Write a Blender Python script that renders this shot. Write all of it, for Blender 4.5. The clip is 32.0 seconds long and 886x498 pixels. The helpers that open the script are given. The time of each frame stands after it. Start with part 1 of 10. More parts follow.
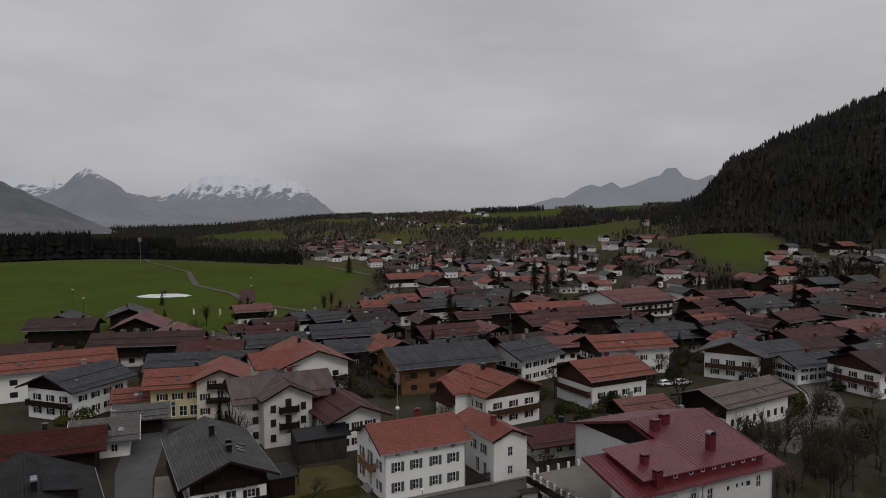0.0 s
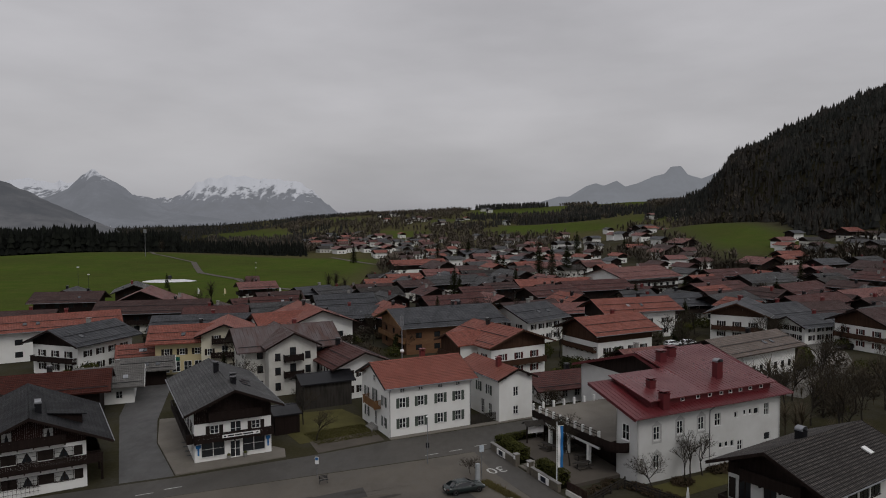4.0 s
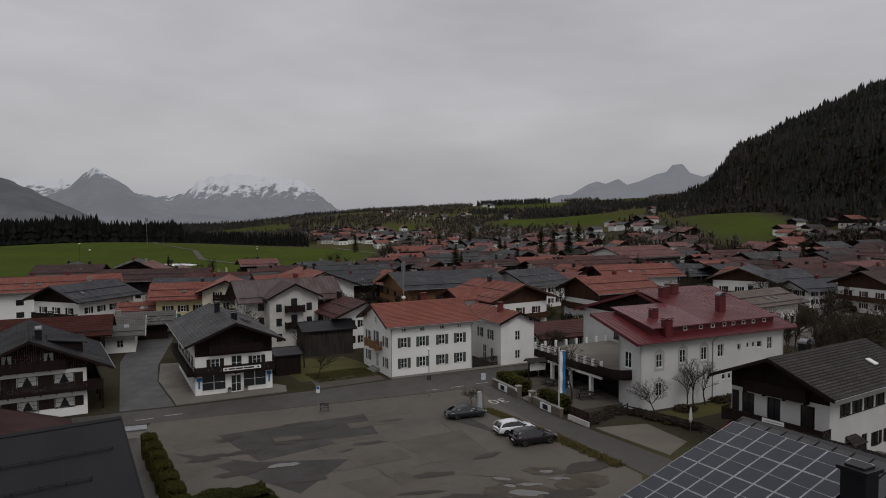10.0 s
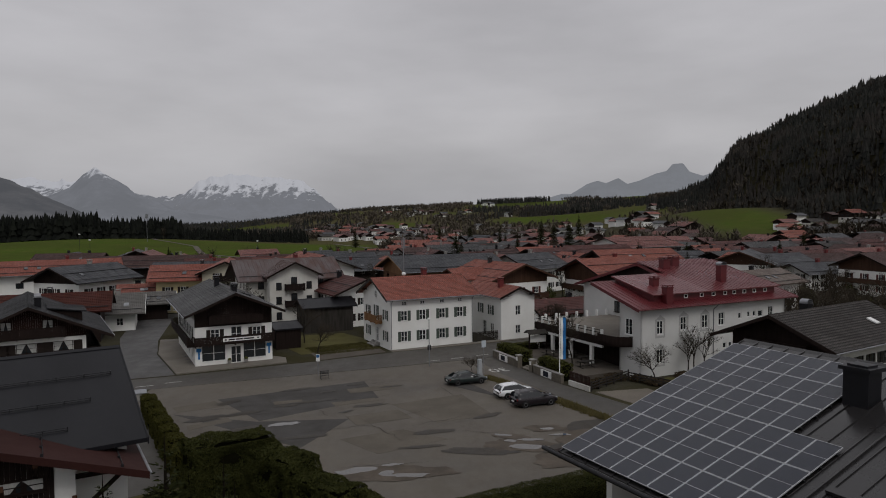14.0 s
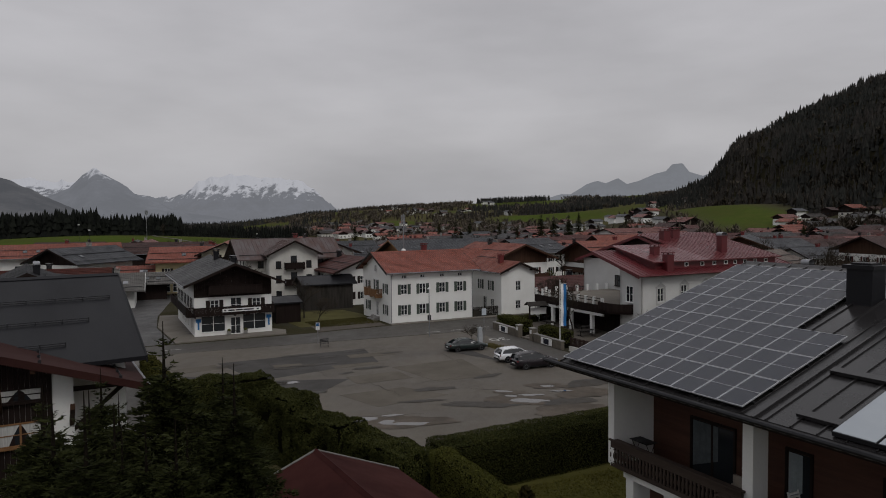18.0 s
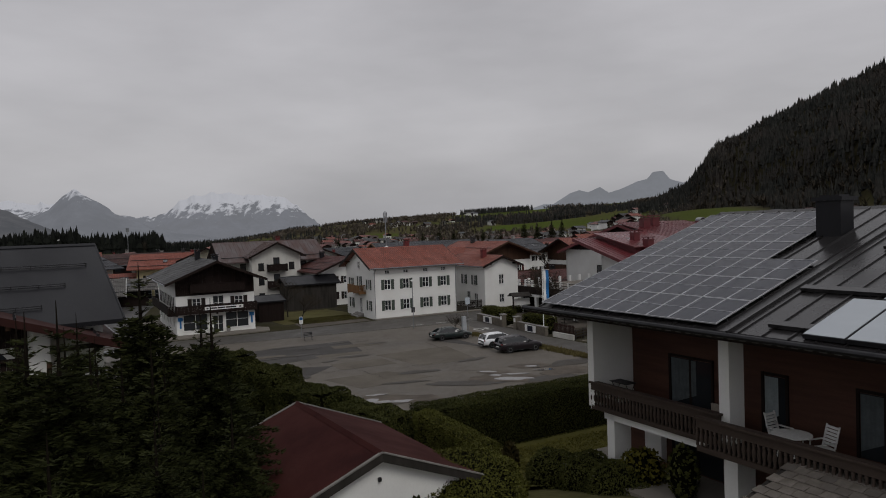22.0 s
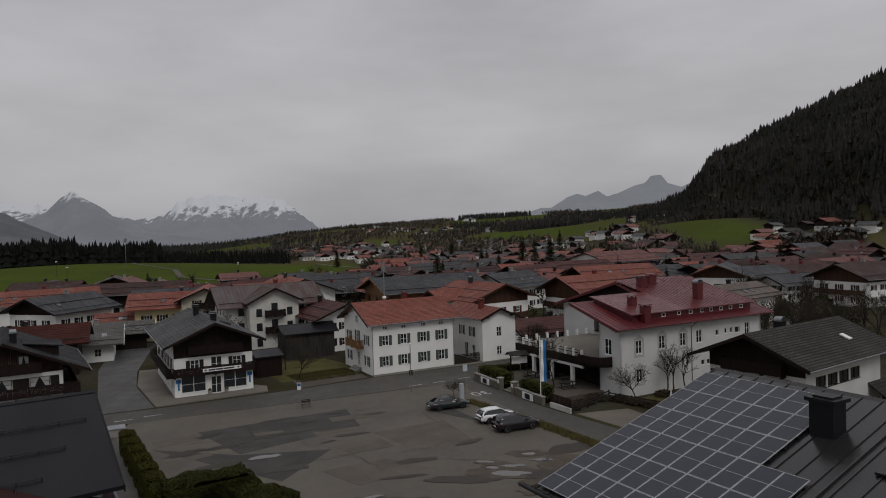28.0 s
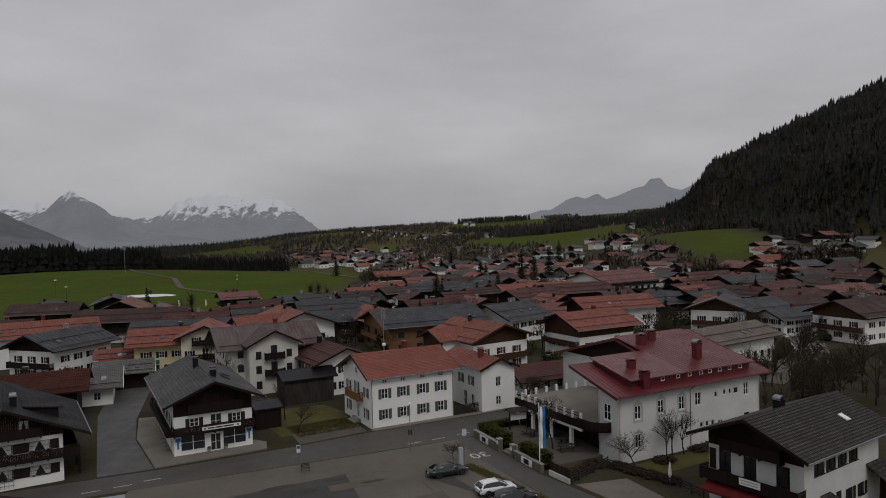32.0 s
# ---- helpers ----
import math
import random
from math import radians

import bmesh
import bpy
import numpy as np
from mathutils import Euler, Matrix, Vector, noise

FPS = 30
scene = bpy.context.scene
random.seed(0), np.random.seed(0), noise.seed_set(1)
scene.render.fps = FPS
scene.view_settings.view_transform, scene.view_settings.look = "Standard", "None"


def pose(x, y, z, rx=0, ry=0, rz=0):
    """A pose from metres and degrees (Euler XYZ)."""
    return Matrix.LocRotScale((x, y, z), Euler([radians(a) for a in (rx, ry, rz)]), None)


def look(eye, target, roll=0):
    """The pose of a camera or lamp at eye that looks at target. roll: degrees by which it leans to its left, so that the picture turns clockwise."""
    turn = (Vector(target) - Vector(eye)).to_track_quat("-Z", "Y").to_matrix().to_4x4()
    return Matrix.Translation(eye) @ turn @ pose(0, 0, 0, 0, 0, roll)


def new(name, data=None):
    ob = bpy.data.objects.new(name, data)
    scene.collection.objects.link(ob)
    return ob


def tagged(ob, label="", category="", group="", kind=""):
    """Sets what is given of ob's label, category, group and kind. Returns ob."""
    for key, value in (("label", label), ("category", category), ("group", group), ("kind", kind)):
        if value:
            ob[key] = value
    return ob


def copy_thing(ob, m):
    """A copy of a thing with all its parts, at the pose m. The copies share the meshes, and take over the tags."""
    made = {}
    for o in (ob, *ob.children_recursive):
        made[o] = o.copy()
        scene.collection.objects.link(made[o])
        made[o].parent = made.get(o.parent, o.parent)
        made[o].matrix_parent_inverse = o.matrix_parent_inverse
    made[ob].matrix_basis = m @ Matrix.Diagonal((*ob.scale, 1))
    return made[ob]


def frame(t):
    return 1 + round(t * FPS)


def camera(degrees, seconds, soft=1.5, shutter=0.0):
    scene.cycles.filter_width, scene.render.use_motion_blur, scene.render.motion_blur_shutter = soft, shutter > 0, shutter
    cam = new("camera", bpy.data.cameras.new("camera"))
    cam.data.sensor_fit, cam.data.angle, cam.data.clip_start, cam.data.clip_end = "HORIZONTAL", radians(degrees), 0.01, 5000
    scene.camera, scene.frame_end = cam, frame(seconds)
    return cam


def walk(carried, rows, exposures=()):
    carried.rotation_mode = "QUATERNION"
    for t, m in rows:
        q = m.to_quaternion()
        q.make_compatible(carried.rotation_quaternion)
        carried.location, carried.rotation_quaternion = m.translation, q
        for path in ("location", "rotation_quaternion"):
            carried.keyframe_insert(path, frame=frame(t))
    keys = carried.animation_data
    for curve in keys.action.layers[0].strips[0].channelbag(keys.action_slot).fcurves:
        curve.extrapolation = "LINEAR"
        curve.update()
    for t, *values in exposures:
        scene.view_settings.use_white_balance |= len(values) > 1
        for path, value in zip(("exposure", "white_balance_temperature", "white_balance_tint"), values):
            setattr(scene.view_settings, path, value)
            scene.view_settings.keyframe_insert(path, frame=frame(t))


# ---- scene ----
cam = camera(64.2, 32.0, 1.0)
METRES, EYE, TILT, LEAN, TURN = 46.0, 41.5, -3.0, 0.0, 0.0
ROWS = [
    (0.0, 0.0, 0.0, 0.0, 0.0, 0.0, -0.0),
    (0.5, 0.0007, 0.0007, -0.0317, 0.02, 0.02, 0.02),
    (1.0, 0.001, 0.0026, -0.0616, 0.05, 0.03, 0.06),
    (1.5, 0.0012, 0.0036, -0.09, 0.12, 0.04, 0.11),
    (2.0, 0.0019, 0.0058, -0.1168, 0.18, 0.05, 0.15),
    (2.5, 0.0028, 0.007, -0.1415, 0.24, 0.07, 0.2),
    (3.0, 0.0015, 0.0077, -0.1653, 0.28, 0.08, 0.25),
    (3.5, 0.0012, 0.0085, -0.1874, 0.33, 0.1, 0.29),
    (5.5, 0.0004, 0.0112, -0.2645, 0.43, 0.11, 0.32),
    (6.0, 0.0013, 0.0114, -0.2819, 0.44, 0.11, 0.31),
    (6.5, 0.0011, 0.0126, -0.2984, 0.45, 0.1, 0.31),
    (7.0, 0.0005, 0.0137, -0.3139, 0.45, 0.1, 0.32),
    (7.5, 0.001, 0.0141, -0.329, 0.47, 0.08, 0.33),
    (8.0, 0.0006, 0.0154, -0.3432, 0.48, 0.06, 0.31),
    (8.5, 0.0014, 0.0161, -0.3569, 0.5, 0.06, 0.32),
    (9.0, 0.0004, 0.0167, -0.3701, 0.49, 0.07, 0.32),
    (9.5, 0.0, 0.0169, -0.3829, 0.49, 0.07, 0.31),
    (10.0, 0.0, 0.0179, -0.3952, 0.5, 0.08, 0.32),
    (10.5, -0.0003, 0.0189, -0.4066, 0.51, 0.09, 0.33),
    (11.0, -0.0, 0.0195, -0.4174, 0.52, 0.09, 0.35),
    (11.5, 0.0005, 0.0204, -0.4281, 0.53, 0.09, 0.37),
    (12.0, 0.0002, 0.0201, -0.4386, 0.53, 0.08, 0.39),
    (12.5, 0.0002, 0.021, -0.449, 0.52, 0.09, 0.4),
    (13.0, 0.0003, 0.0213, -0.4592, 0.53, 0.1, 0.41),
    (13.5, -0.0003, 0.0222, -0.4695, 0.52, 0.09, 0.41),
    (14.0, -0.0, 0.022, -0.48, 0.52, 0.1, 0.44),
    (14.5, 0.0002, 0.0222, -0.4905, 0.53, 0.09, 0.44),
    (16.5, -0.0005, 0.0254, -0.533, 0.52, 0.15, 0.47),
    (17.0, -0.0007, 0.0258, -0.5446, 0.51, 0.17, 0.47),
    (17.5, -0.001, 0.0261, -0.555, 0.51, 0.16, 0.46),
    (18.0, -0.0015, 0.0265, -0.5652, 0.5, 0.17, 0.48),
    (18.5, -0.0016, 0.0269, -0.5757, 0.48, 0.18, 0.48),
    (19.0, -0.0018, 0.0276, -0.5862, 0.47, 0.16, 0.48),
    (19.5, -0.0019, 0.0289, -0.5967, 0.46, 0.14, 0.49),
    (20.0, -0.0013, 0.0303, -0.6071, 0.46, 0.11, 0.54),
    (20.5, 0.0001, 0.0312, -0.6177, 0.46, 0.08, 0.54),
    (20.7, 0.0003, 0.0314, -0.6219, 0.46, 0.08, 0.54),
    (20.8, 0.0035, 0.0252, -0.6481, -0.67, 1.19, 1.95),
    (21.0, 0.0036, 0.025, -0.6442, -0.68, 1.19, 1.96),
    (21.5, 0.0039, 0.0244, -0.6344, -0.7, 1.2, 1.99),
    (22.0, 0.0043, 0.0237, -0.6247, -0.72, 1.21, 1.98),
    (22.5, 0.0046, 0.0229, -0.6181, -0.73, 1.23, 1.98),
    (23.0, 0.0049, 0.0218, -0.6123, -0.76, 1.25, 1.98),
    (23.5, 0.0054, 0.0207, -0.6054, -0.77, 1.28, 1.97),
    (24.0, 0.0059, 0.0199, -0.5989, -0.79, 1.3, 1.96),
    (24.5, 0.0064, 0.0193, -0.5896, -0.81, 1.3, 1.98),
    (25.0, 0.0067, 0.0189, -0.5744, -0.82, 1.3, 1.96),
    (25.5, 0.0067, 0.0184, -0.5554, -0.83, 1.31, 1.92),
    (27.5, 0.009, 0.0142, -0.477, -0.88, 1.33, 1.83),
    (28.0, 0.0098, 0.0132, -0.4567, -0.89, 1.36, 1.8),
    (28.5, 0.0104, 0.0118, -0.4361, -0.9, 1.37, 1.77),
    (29.0, 0.0108, 0.0101, -0.4153, -0.92, 1.38, 1.73),
    (29.5, 0.0116, 0.0089, -0.3947, -0.93, 1.41, 1.68),
    (30.0, 0.0116, 0.0076, -0.3743, -0.95, 1.42, 1.64),
    (30.5, 0.0117, 0.0073, -0.354, -0.95, 1.42, 1.58),
    (31.0, 0.0113, 0.0065, -0.3333, -0.96, 1.42, 1.53),
    (31.5, 0.011, 0.0059, -0.3125, -0.97, 1.41, 1.47),
    (32.0, 0.0109, 0.0056, -0.2916, -0.98, 1.39, 1.41),
]
walk(cam, [(t, pose(0, 0, EYE, TILT, LEAN, TURN) @ pose(METRES * x, METRES * y, METRES * z, 90 + pitch, roll, yaw)) for t, x, y, z, yaw, pitch, roll in ROWS], ((0.0, 0.0), (26.0, 0.0), (28.5, -0.07), (32.0, -0.07)))

# ---- world and light ----
scene.view_settings.exposure = 0.0
world = bpy.data.worlds.new("overcast_sky")
scene.world = world
world.use_nodes = True
wn, wl = world.node_tree.nodes, world.node_tree.links
wn.clear()
SUN_EL, SUN_AZ = radians(48), radians(150)
sky = wn.new("ShaderNodeTexSky")
sky.sky_type = "NISHITA"
sky.sun_disc = False
sky.sun_elevation, sky.sun_rotation = SUN_EL, SUN_AZ
sky.dust_density = 3.0
wtc = wn.new("ShaderNodeTexCoord")
wmap = wn.new("ShaderNodeMapping")
wmap.inputs["Scale"].default_value = (1.3, 1.3, 4.5)
wl.new(wtc.outputs["Generated"], wmap.inputs[0])
wnoise = wn.new("ShaderNodeTexNoise")
wnoise.inputs["Scale"].default_value = 2.2
wnoise.inputs["Detail"].default_value = 5.0
wnoise.inputs["Roughness"].default_value = 0.5
wl.new(wmap.outputs[0], wnoise.inputs["Vector"])
wsep = wn.new("ShaderNodeSeparateXYZ")
wl.new(wtc.outputs["Generated"], wsep.inputs[0])
# overcast dome: darker towards the horizon, brighter overhead
wram = wn.new("ShaderNodeValToRGB")
el = wram.color_ramp.elements
el[0].position, el[0].color = 0.0, (0.34, 0.338, 0.357, 1)
el[1].position, el[1].color = 1.0, (0.72, 0.72, 0.75, 1)
for p, c in ((0.03, (0.385, 0.382, 0.40)), (0.10, (0.47, 0.462, 0.478)), (0.2, (0.485, 0.477, 0.497)), (0.32, (0.465, 0.457, 0.48)), (0.5, (0.50, 0.495, 0.517)), (0.75, (0.61, 0.606, 0.632))):
    e = el.new(p)
    e.color = (*c, 1)
wl.new(wsep.outputs["Z"], wram.inputs[0])
wcl = wn.new("ShaderNodeMapRange")
wcl.inputs["From Min"].default_value, wcl.inputs["From Max"].default_value = 0.3, 0.72
wcl.inputs["To Min"].default_value, wcl.inputs["To Max"].default_value = 0.86, 1.12
wl.new(wnoise.outputs[0], wcl.inputs[0])
wmul = wn.new("ShaderNodeVectorMath")
wmul.operation = "SCALE"
wl.new(wram.outputs[0], wmul.inputs[0])
wl.new(wcl.outputs[0], wmul.inputs["Scale"])
bg_sky, bg_cloud = wn.new("ShaderNodeBackground"), wn.new("ShaderNodeBackground")
bg_sky.inputs[1].default_value = 0.05
bg_cloud.inputs[1].default_value = 1.0
wl.new(sky.outputs[0], bg_sky.inputs[0])
wl.new(wmul.outputs[0], bg_cloud.inputs[0])
wmix = wn.new("ShaderNodeMixShader")
wmix.inputs[0].default_value = 0.95
wl.new(bg_sky.outputs[0], wmix.inputs[1])
wl.new(bg_cloud.outputs[0], wmix.inputs[2])
wout = wn.new("ShaderNodeOutputWorld")
wl.new(wmix.outputs[0], wout.inputs[0])
sun = new("sun", bpy.data.lights.new("sun", "SUN"))
sun.data.energy, sun.data.angle, sun.data.color = 0.78, radians(25), (1.0, 0.97, 0.93)
sun.matrix_world = look((0, 0, 0), (-math.sin(SUN_AZ) * math.cos(SUN_EL), -math.cos(SUN_AZ) * math.cos(SUN_EL), -math.sin(SUN_EL)))


# ---- materials ----
def node_mat(name):
    m = bpy.data.materials.new(name)
    m.use_nodes = True
    nt = m.node_tree
    return m, nt.nodes, nt.links, nt.nodes["Principled BSDF"]


def noise_node(n, l, vec, scale, detail=4.0, rough=0.6):
    x = n.new("ShaderNodeTexNoise")
    x.inputs["Scale"].default_value, x.inputs["Detail"].default_value, x.inputs["Roughness"].default_value = scale, detail, rough
    l.new(vec, x.inputs["Vector"])
    return x.outputs[0]


def mix_col(n, l, fac, a, b, mode="MIX"):
    x = n.new("ShaderNodeMix")
    x.data_type, x.blend_type = "RGBA", mode
    for k, v in ((0, fac), (6, a), (7, b)):
        if isinstance(v, (int, float)):
            x.inputs[k].default_value = v
        elif isinstance(v, tuple):
            x.inputs[k].default_value = (*v[:3], 1)
        else:
            l.new(v, x.inputs[k])
    return x.outputs[2]


def remap(n, l, v, a, b, c=0.0, d=1.0):
    x = n.new("ShaderNodeMapRange")
    for k, q in zip(("From Min", "From Max", "To Min", "To Max"), (a, b, c, d)):
        x.inputs[k].default_value = q
    l.new(v, x.inputs[0])
    return x.outputs[0]


def bump(n, l, p, height, strength=0.3, dist=0.02):
    x = n.new("ShaderNodeBump")
    x.inputs["Strength"].default_value, x.inputs["Distance"].default_value = strength, dist
    l.new(height, x.inputs["Height"])
    l.new(x.outputs[0], p.inputs["Normal"])


def coords(n, l, scale=(1, 1, 1), world_space=False):
    if world_space:
        src = n.new("ShaderNodeNewGeometry").outputs["Position"]
    else:
        src = n.new("ShaderNodeTexCoord").outputs["Object"]
    x = n.new("ShaderNodeMapping")
    x.inputs["Scale"].default_value = scale
    l.new(src, x.inputs[0])
    return x.outputs[0]


def rand_out(n):
    return n.new("ShaderNodeObjectInfo").outputs["Random"]


MATS = {}


def surface(name, col, col2=None, rough=0.7, metal=0.0, s1=0.4, s2=9.0, stretch=(1, 1, 1), var=0.35, grain=0.25, relief=0.25, dist=0.01, spec=0.2, vary=0.0):
    """Two-scale procedural surface: patches of col2 over col, with fine grain and relief."""
    if name in MATS:
        return MATS[name]
    m, n, l, p = node_mat(name)
    v = coords(n, l, stretch)
    if vary:
        add = n.new("ShaderNodeVectorMath")
        add.operation = "ADD"
        l.new(v, add.inputs[0])
        sc = n.new("ShaderNodeMath")
        sc.operation = "MULTIPLY"
        sc.inputs[1].default_value = 57.0
        l.new(rand_out(n), sc.inputs[0])
        l.new(sc.outputs[0], add.inputs[1])
        v = add.outputs[0]
    big, fine = noise_node(n, l, v, s1, 5.0), noise_node(n, l, v, s2, 4.0)
    c = mix_col(n, l, remap(n, l, big, 0.38, 0.68, 0, var * 2), col, col2 or tuple(x * 0.6 for x in col))
    c = mix_col(n, l, remap(n, l, fine, 0.3, 0.75, 0, grain * 2), c, tuple(x * 0.55 for x in col))
    if vary:
        c = mix_col(n, l, remap(n, l, rand_out(n), 0, 1, 0, vary), c, tuple(x * 0.5 for x in col))
    l.new(c, p.inputs["Base Color"])
    l.new(remap(n, l, big, 0.3, 0.7, rough - 0.12, min(1, rough + 0.1)), p.inputs["Roughness"])
    p.inputs["Metallic"].default_value, p.inputs["Specular IOR Level"].default_value = metal, spec
    bump(n, l, p, fine, relief, dist)
    MATS[name] = m
    return m


def tile_roof(name, col, col2, rough=0.62, pitch=0.3, depth=0.03, row=0.36, edge=0.7, joint=0.035, mix=0.3, lines=None, gloss=0.3):
    """Rows of roof tiles: ribs along the slope, weathered patches and moss; courses are in the mesh."""
    if name in MATS:
        return MATS[name]
    m, n, l, p = node_mat(name)
    v = coords(n, l)
    w = n.new("ShaderNodeTexWave")
    w.wave_type, w.bands_direction = "BANDS", "X"
    w.inputs["Scale"].default_value = 0.314 / pitch
    w.inputs["Distortion"].default_value = 0.4
    l.new(v, w.inputs["Vector"])
    vor = n.new("ShaderNodeTexVoronoi")
    vor.inputs["Scale"].default_value = 3.1
    l.new(v, vor.inputs["Vector"])
    rows = n.new("ShaderNodeTexWave")
    rows.wave_type, rows.bands_direction, rows.wave_profile = "BANDS", "Y", "SAW"
    rows.inputs["Scale"].default_value = 0.314 / row
    rows.inputs["Distortion"].default_value = 0.15
    l.new(v, rows.inputs["Vector"])
    big = noise_node(n, l, v, 0.25, 5.0)
    streak = noise_node(n, l, coords(n, l, (2.2, 0.35, 0.35)), 1.6, 4.0)
    c = mix_col(n, l, remap(n, l, big, 0.35, 0.68, 0, 0.7), col, col2)
    c = mix_col(n, l, remap(n, l, streak, 0.45, 0.75, 0, 0.55), c, tuple(x * 0.5 for x in col))
    g = n.new("ShaderNodeRGBToBW")
    l.new(vor.outputs["Color"], g.inputs[0])
    c = mix_col(n, l, remap(n, l, g.outputs[0], 0.2, 0.9, 0, 0.35), c, tuple(x * 0.6 for x in col2))
    tl = n.new("ShaderNodeTexBrick")
    tl.inputs["Scale"].default_value, tl.inputs["Brick Width"].default_value, tl.inputs["Row Height"].default_value = 1.0, pitch, row
    tl.inputs["Mortar Size"].default_value, tl.inputs["Mortar Smooth"].default_value = joint, 0.2
    tl.inputs["Color1"].default_value, tl.inputs["Color2"].default_value, tl.inputs["Mortar"].default_value = (0, 0, 0, 1), (1, 1, 1, 1), (0.5, 0.5, 0.5, 1)
    l.new(v, tl.inputs["Vector"])
    tg = n.new("ShaderNodeRGBToBW")
    l.new(tl.outputs["Color"], tg.inputs[0])
    c = mix_col(n, l, remap(n, l, tg.outputs[0], 0.45, 1.0, 0, mix), c, tuple(min(1, x * 1.75) for x in col))
    c = mix_col(n, l, remap(n, l, tg.outputs[0], 0.0, 0.45, mix, 0), c, tuple(x * 0.45 for x in col))
    c = mix_col(n, l, remap(n, l, tl.outputs["Fac"], 0, 1, 0, edge), c, tuple(x * 0.2 for x in col))
    c = mix_col(n, l, remap(n, l, w.outputs["Fac"], 0.0, 0.4, 0.6, 0), c, tuple(x * 0.3 for x in col))
    c = mix_col(n, l, remap(n, l, rows.outputs["Fac"], 0.0, 0.35, edge if lines is None else lines, 0), c, tuple(x * 0.28 for x in col))
    l.new(c, p.inputs["Base Color"])
    l.new(remap(n, l, big, 0.3, 0.7, rough - 0.1, rough + 0.12), p.inputs["Roughness"])
    p.inputs["Specular IOR Level"].default_value = gloss
    bump(n, l, p, w.outputs["Fac"], 0.7, depth)
    MATS[name] = m
    return m


plaster = surface("white_plaster", (0.78, 0.78, 0.76), (0.62, 0.61, 0.58), 0.85, s1=0.35, s2=14, var=0.22, grain=0.06, relief=0.15)
plaster_old = surface("old_plaster", (0.594, 0.585, 0.549), (0.414, 0.396, 0.36), 0.9, s1=0.5, s2=10, var=0.35, grain=0.1, relief=0.2)
plaster_yellow = surface("yellow_plaster", (0.578, 0.493, 0.289), (0.476, 0.3995, 0.238), 0.85, s1=0.35, s2=14, var=0.25, grain=0.06)
timber = surface("dark_timber", (0.017, 0.0088, 0.0068), (0.009, 0.0052, 0.0042), 0.8, s1=0.8, s2=16, stretch=(3, 3, 0.4), var=0.4, grain=0.3, vary=0.4)
timber_mid = surface("brown_timber", (0.072, 0.034, 0.019), (0.036, 0.018, 0.011), 0.7, s1=0.8, s2=16, stretch=(3, 3, 0.4), var=0.4, grain=0.3, vary=0.4)
timber_new = surface("fresh_timber", (0.252, 0.133, 0.0595), (0.154, 0.077, 0.035), 0.65, s1=0.8, s2=16, stretch=(3, 3, 0.4), var=0.4, grain=0.25, vary=0.3)
timber_grey = surface("grey_timber", (0.0425, 0.0375, 0.033), (0.02, 0.0175, 0.015), 0.85, s1=0.8, s2=16, stretch=(3, 3, 0.4), var=0.5, grain=0.3, vary=0.4)
roof_orange = tile_roof("orange_red_tiles", (0.27, 0.080, 0.053), (0.18, 0.055, 0.041))
roof_brick = tile_roof("brick_red_tiles", (0.245, 0.074, 0.050), (0.15, 0.0495, 0.0375))
roof_darkred = tile_roof("dark_red_tiles", (0.088, 0.0225, 0.017), (0.052, 0.0165, 0.014))
roof_brown = tile_roof("brown_tiles", (0.058, 0.0225, 0.018), (0.035, 0.0165, 0.0145))
roof_grey = tile_roof("grey_tiles", (0.068, 0.067, 0.068), (0.042, 0.041, 0.043), row=0.42, edge=0.95, joint=0.06, mix=0.6, lines=0.6)
roof_anthracite = tile_roof("anthracite_tiles", (0.024, 0.0245, 0.027), (0.014, 0.0145, 0.016), row=0.42, edge=0.95, joint=0.05, gloss=0.1)
roof_stone = tile_roof("brown_grey_tiles", (0.060, 0.052, 0.047), (0.040, 0.034, 0.031), row=0.34, edge=0.95, joint=0.07, mix=0.75, lines=0.35, gloss=0.15)
roof_slate = tile_roof("dark_slate_tiles", (0.044, 0.046, 0.053), (0.028, 0.030, 0.035), 0.5, 0.85, row=0.85, edge=0.95, joint=0.05)
roof_pink = tile_roof("faded_red_tiles", (0.21, 0.082, 0.070), (0.14, 0.058, 0.050))
roof_tan = tile_roof("tan_metal_sheets", (0.1488, 0.1116, 0.0899), (0.0992, 0.0744, 0.062), 0.5, 0.5)
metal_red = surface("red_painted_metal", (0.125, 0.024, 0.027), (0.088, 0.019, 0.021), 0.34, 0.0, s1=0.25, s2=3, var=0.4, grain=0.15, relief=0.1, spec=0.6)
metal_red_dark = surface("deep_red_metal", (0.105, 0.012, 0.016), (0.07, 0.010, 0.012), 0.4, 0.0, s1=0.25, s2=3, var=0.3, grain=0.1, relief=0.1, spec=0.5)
metal_rust = surface("patched_grey_metal", (0.115, 0.098, 0.098), (0.085, 0.042, 0.035), 0.5, 0.2, s1=0.45, s2=6, stretch=(1.4, 0.5, 0.5), var=0.55, grain=0.3)
metal_dark = surface("dark_brown_metal", (0.018, 0.0165, 0.017), (0.012, 0.011, 0.0115), 0.27, 0.1, s1=0.4, s2=5, var=0.4, grain=0.15, relief=0.08, spec=0.62)
felt_dark = surface("dark_roof_sheet", (0.012, 0.012, 0.0145), (0.008, 0.008, 0.010), 0.4, spec=0.22, s1=0.3, s2=7, stretch=(1, 0.5, 0.5), var=0.5, grain=0.25)
brown_sheet = surface("brown_roof_sheet", (0.037, 0.013, 0.011), (0.025, 0.010, 0.0085), 0.75, spec=0.12, s1=0.3, s2=7, var=0.4, grain=0.2)
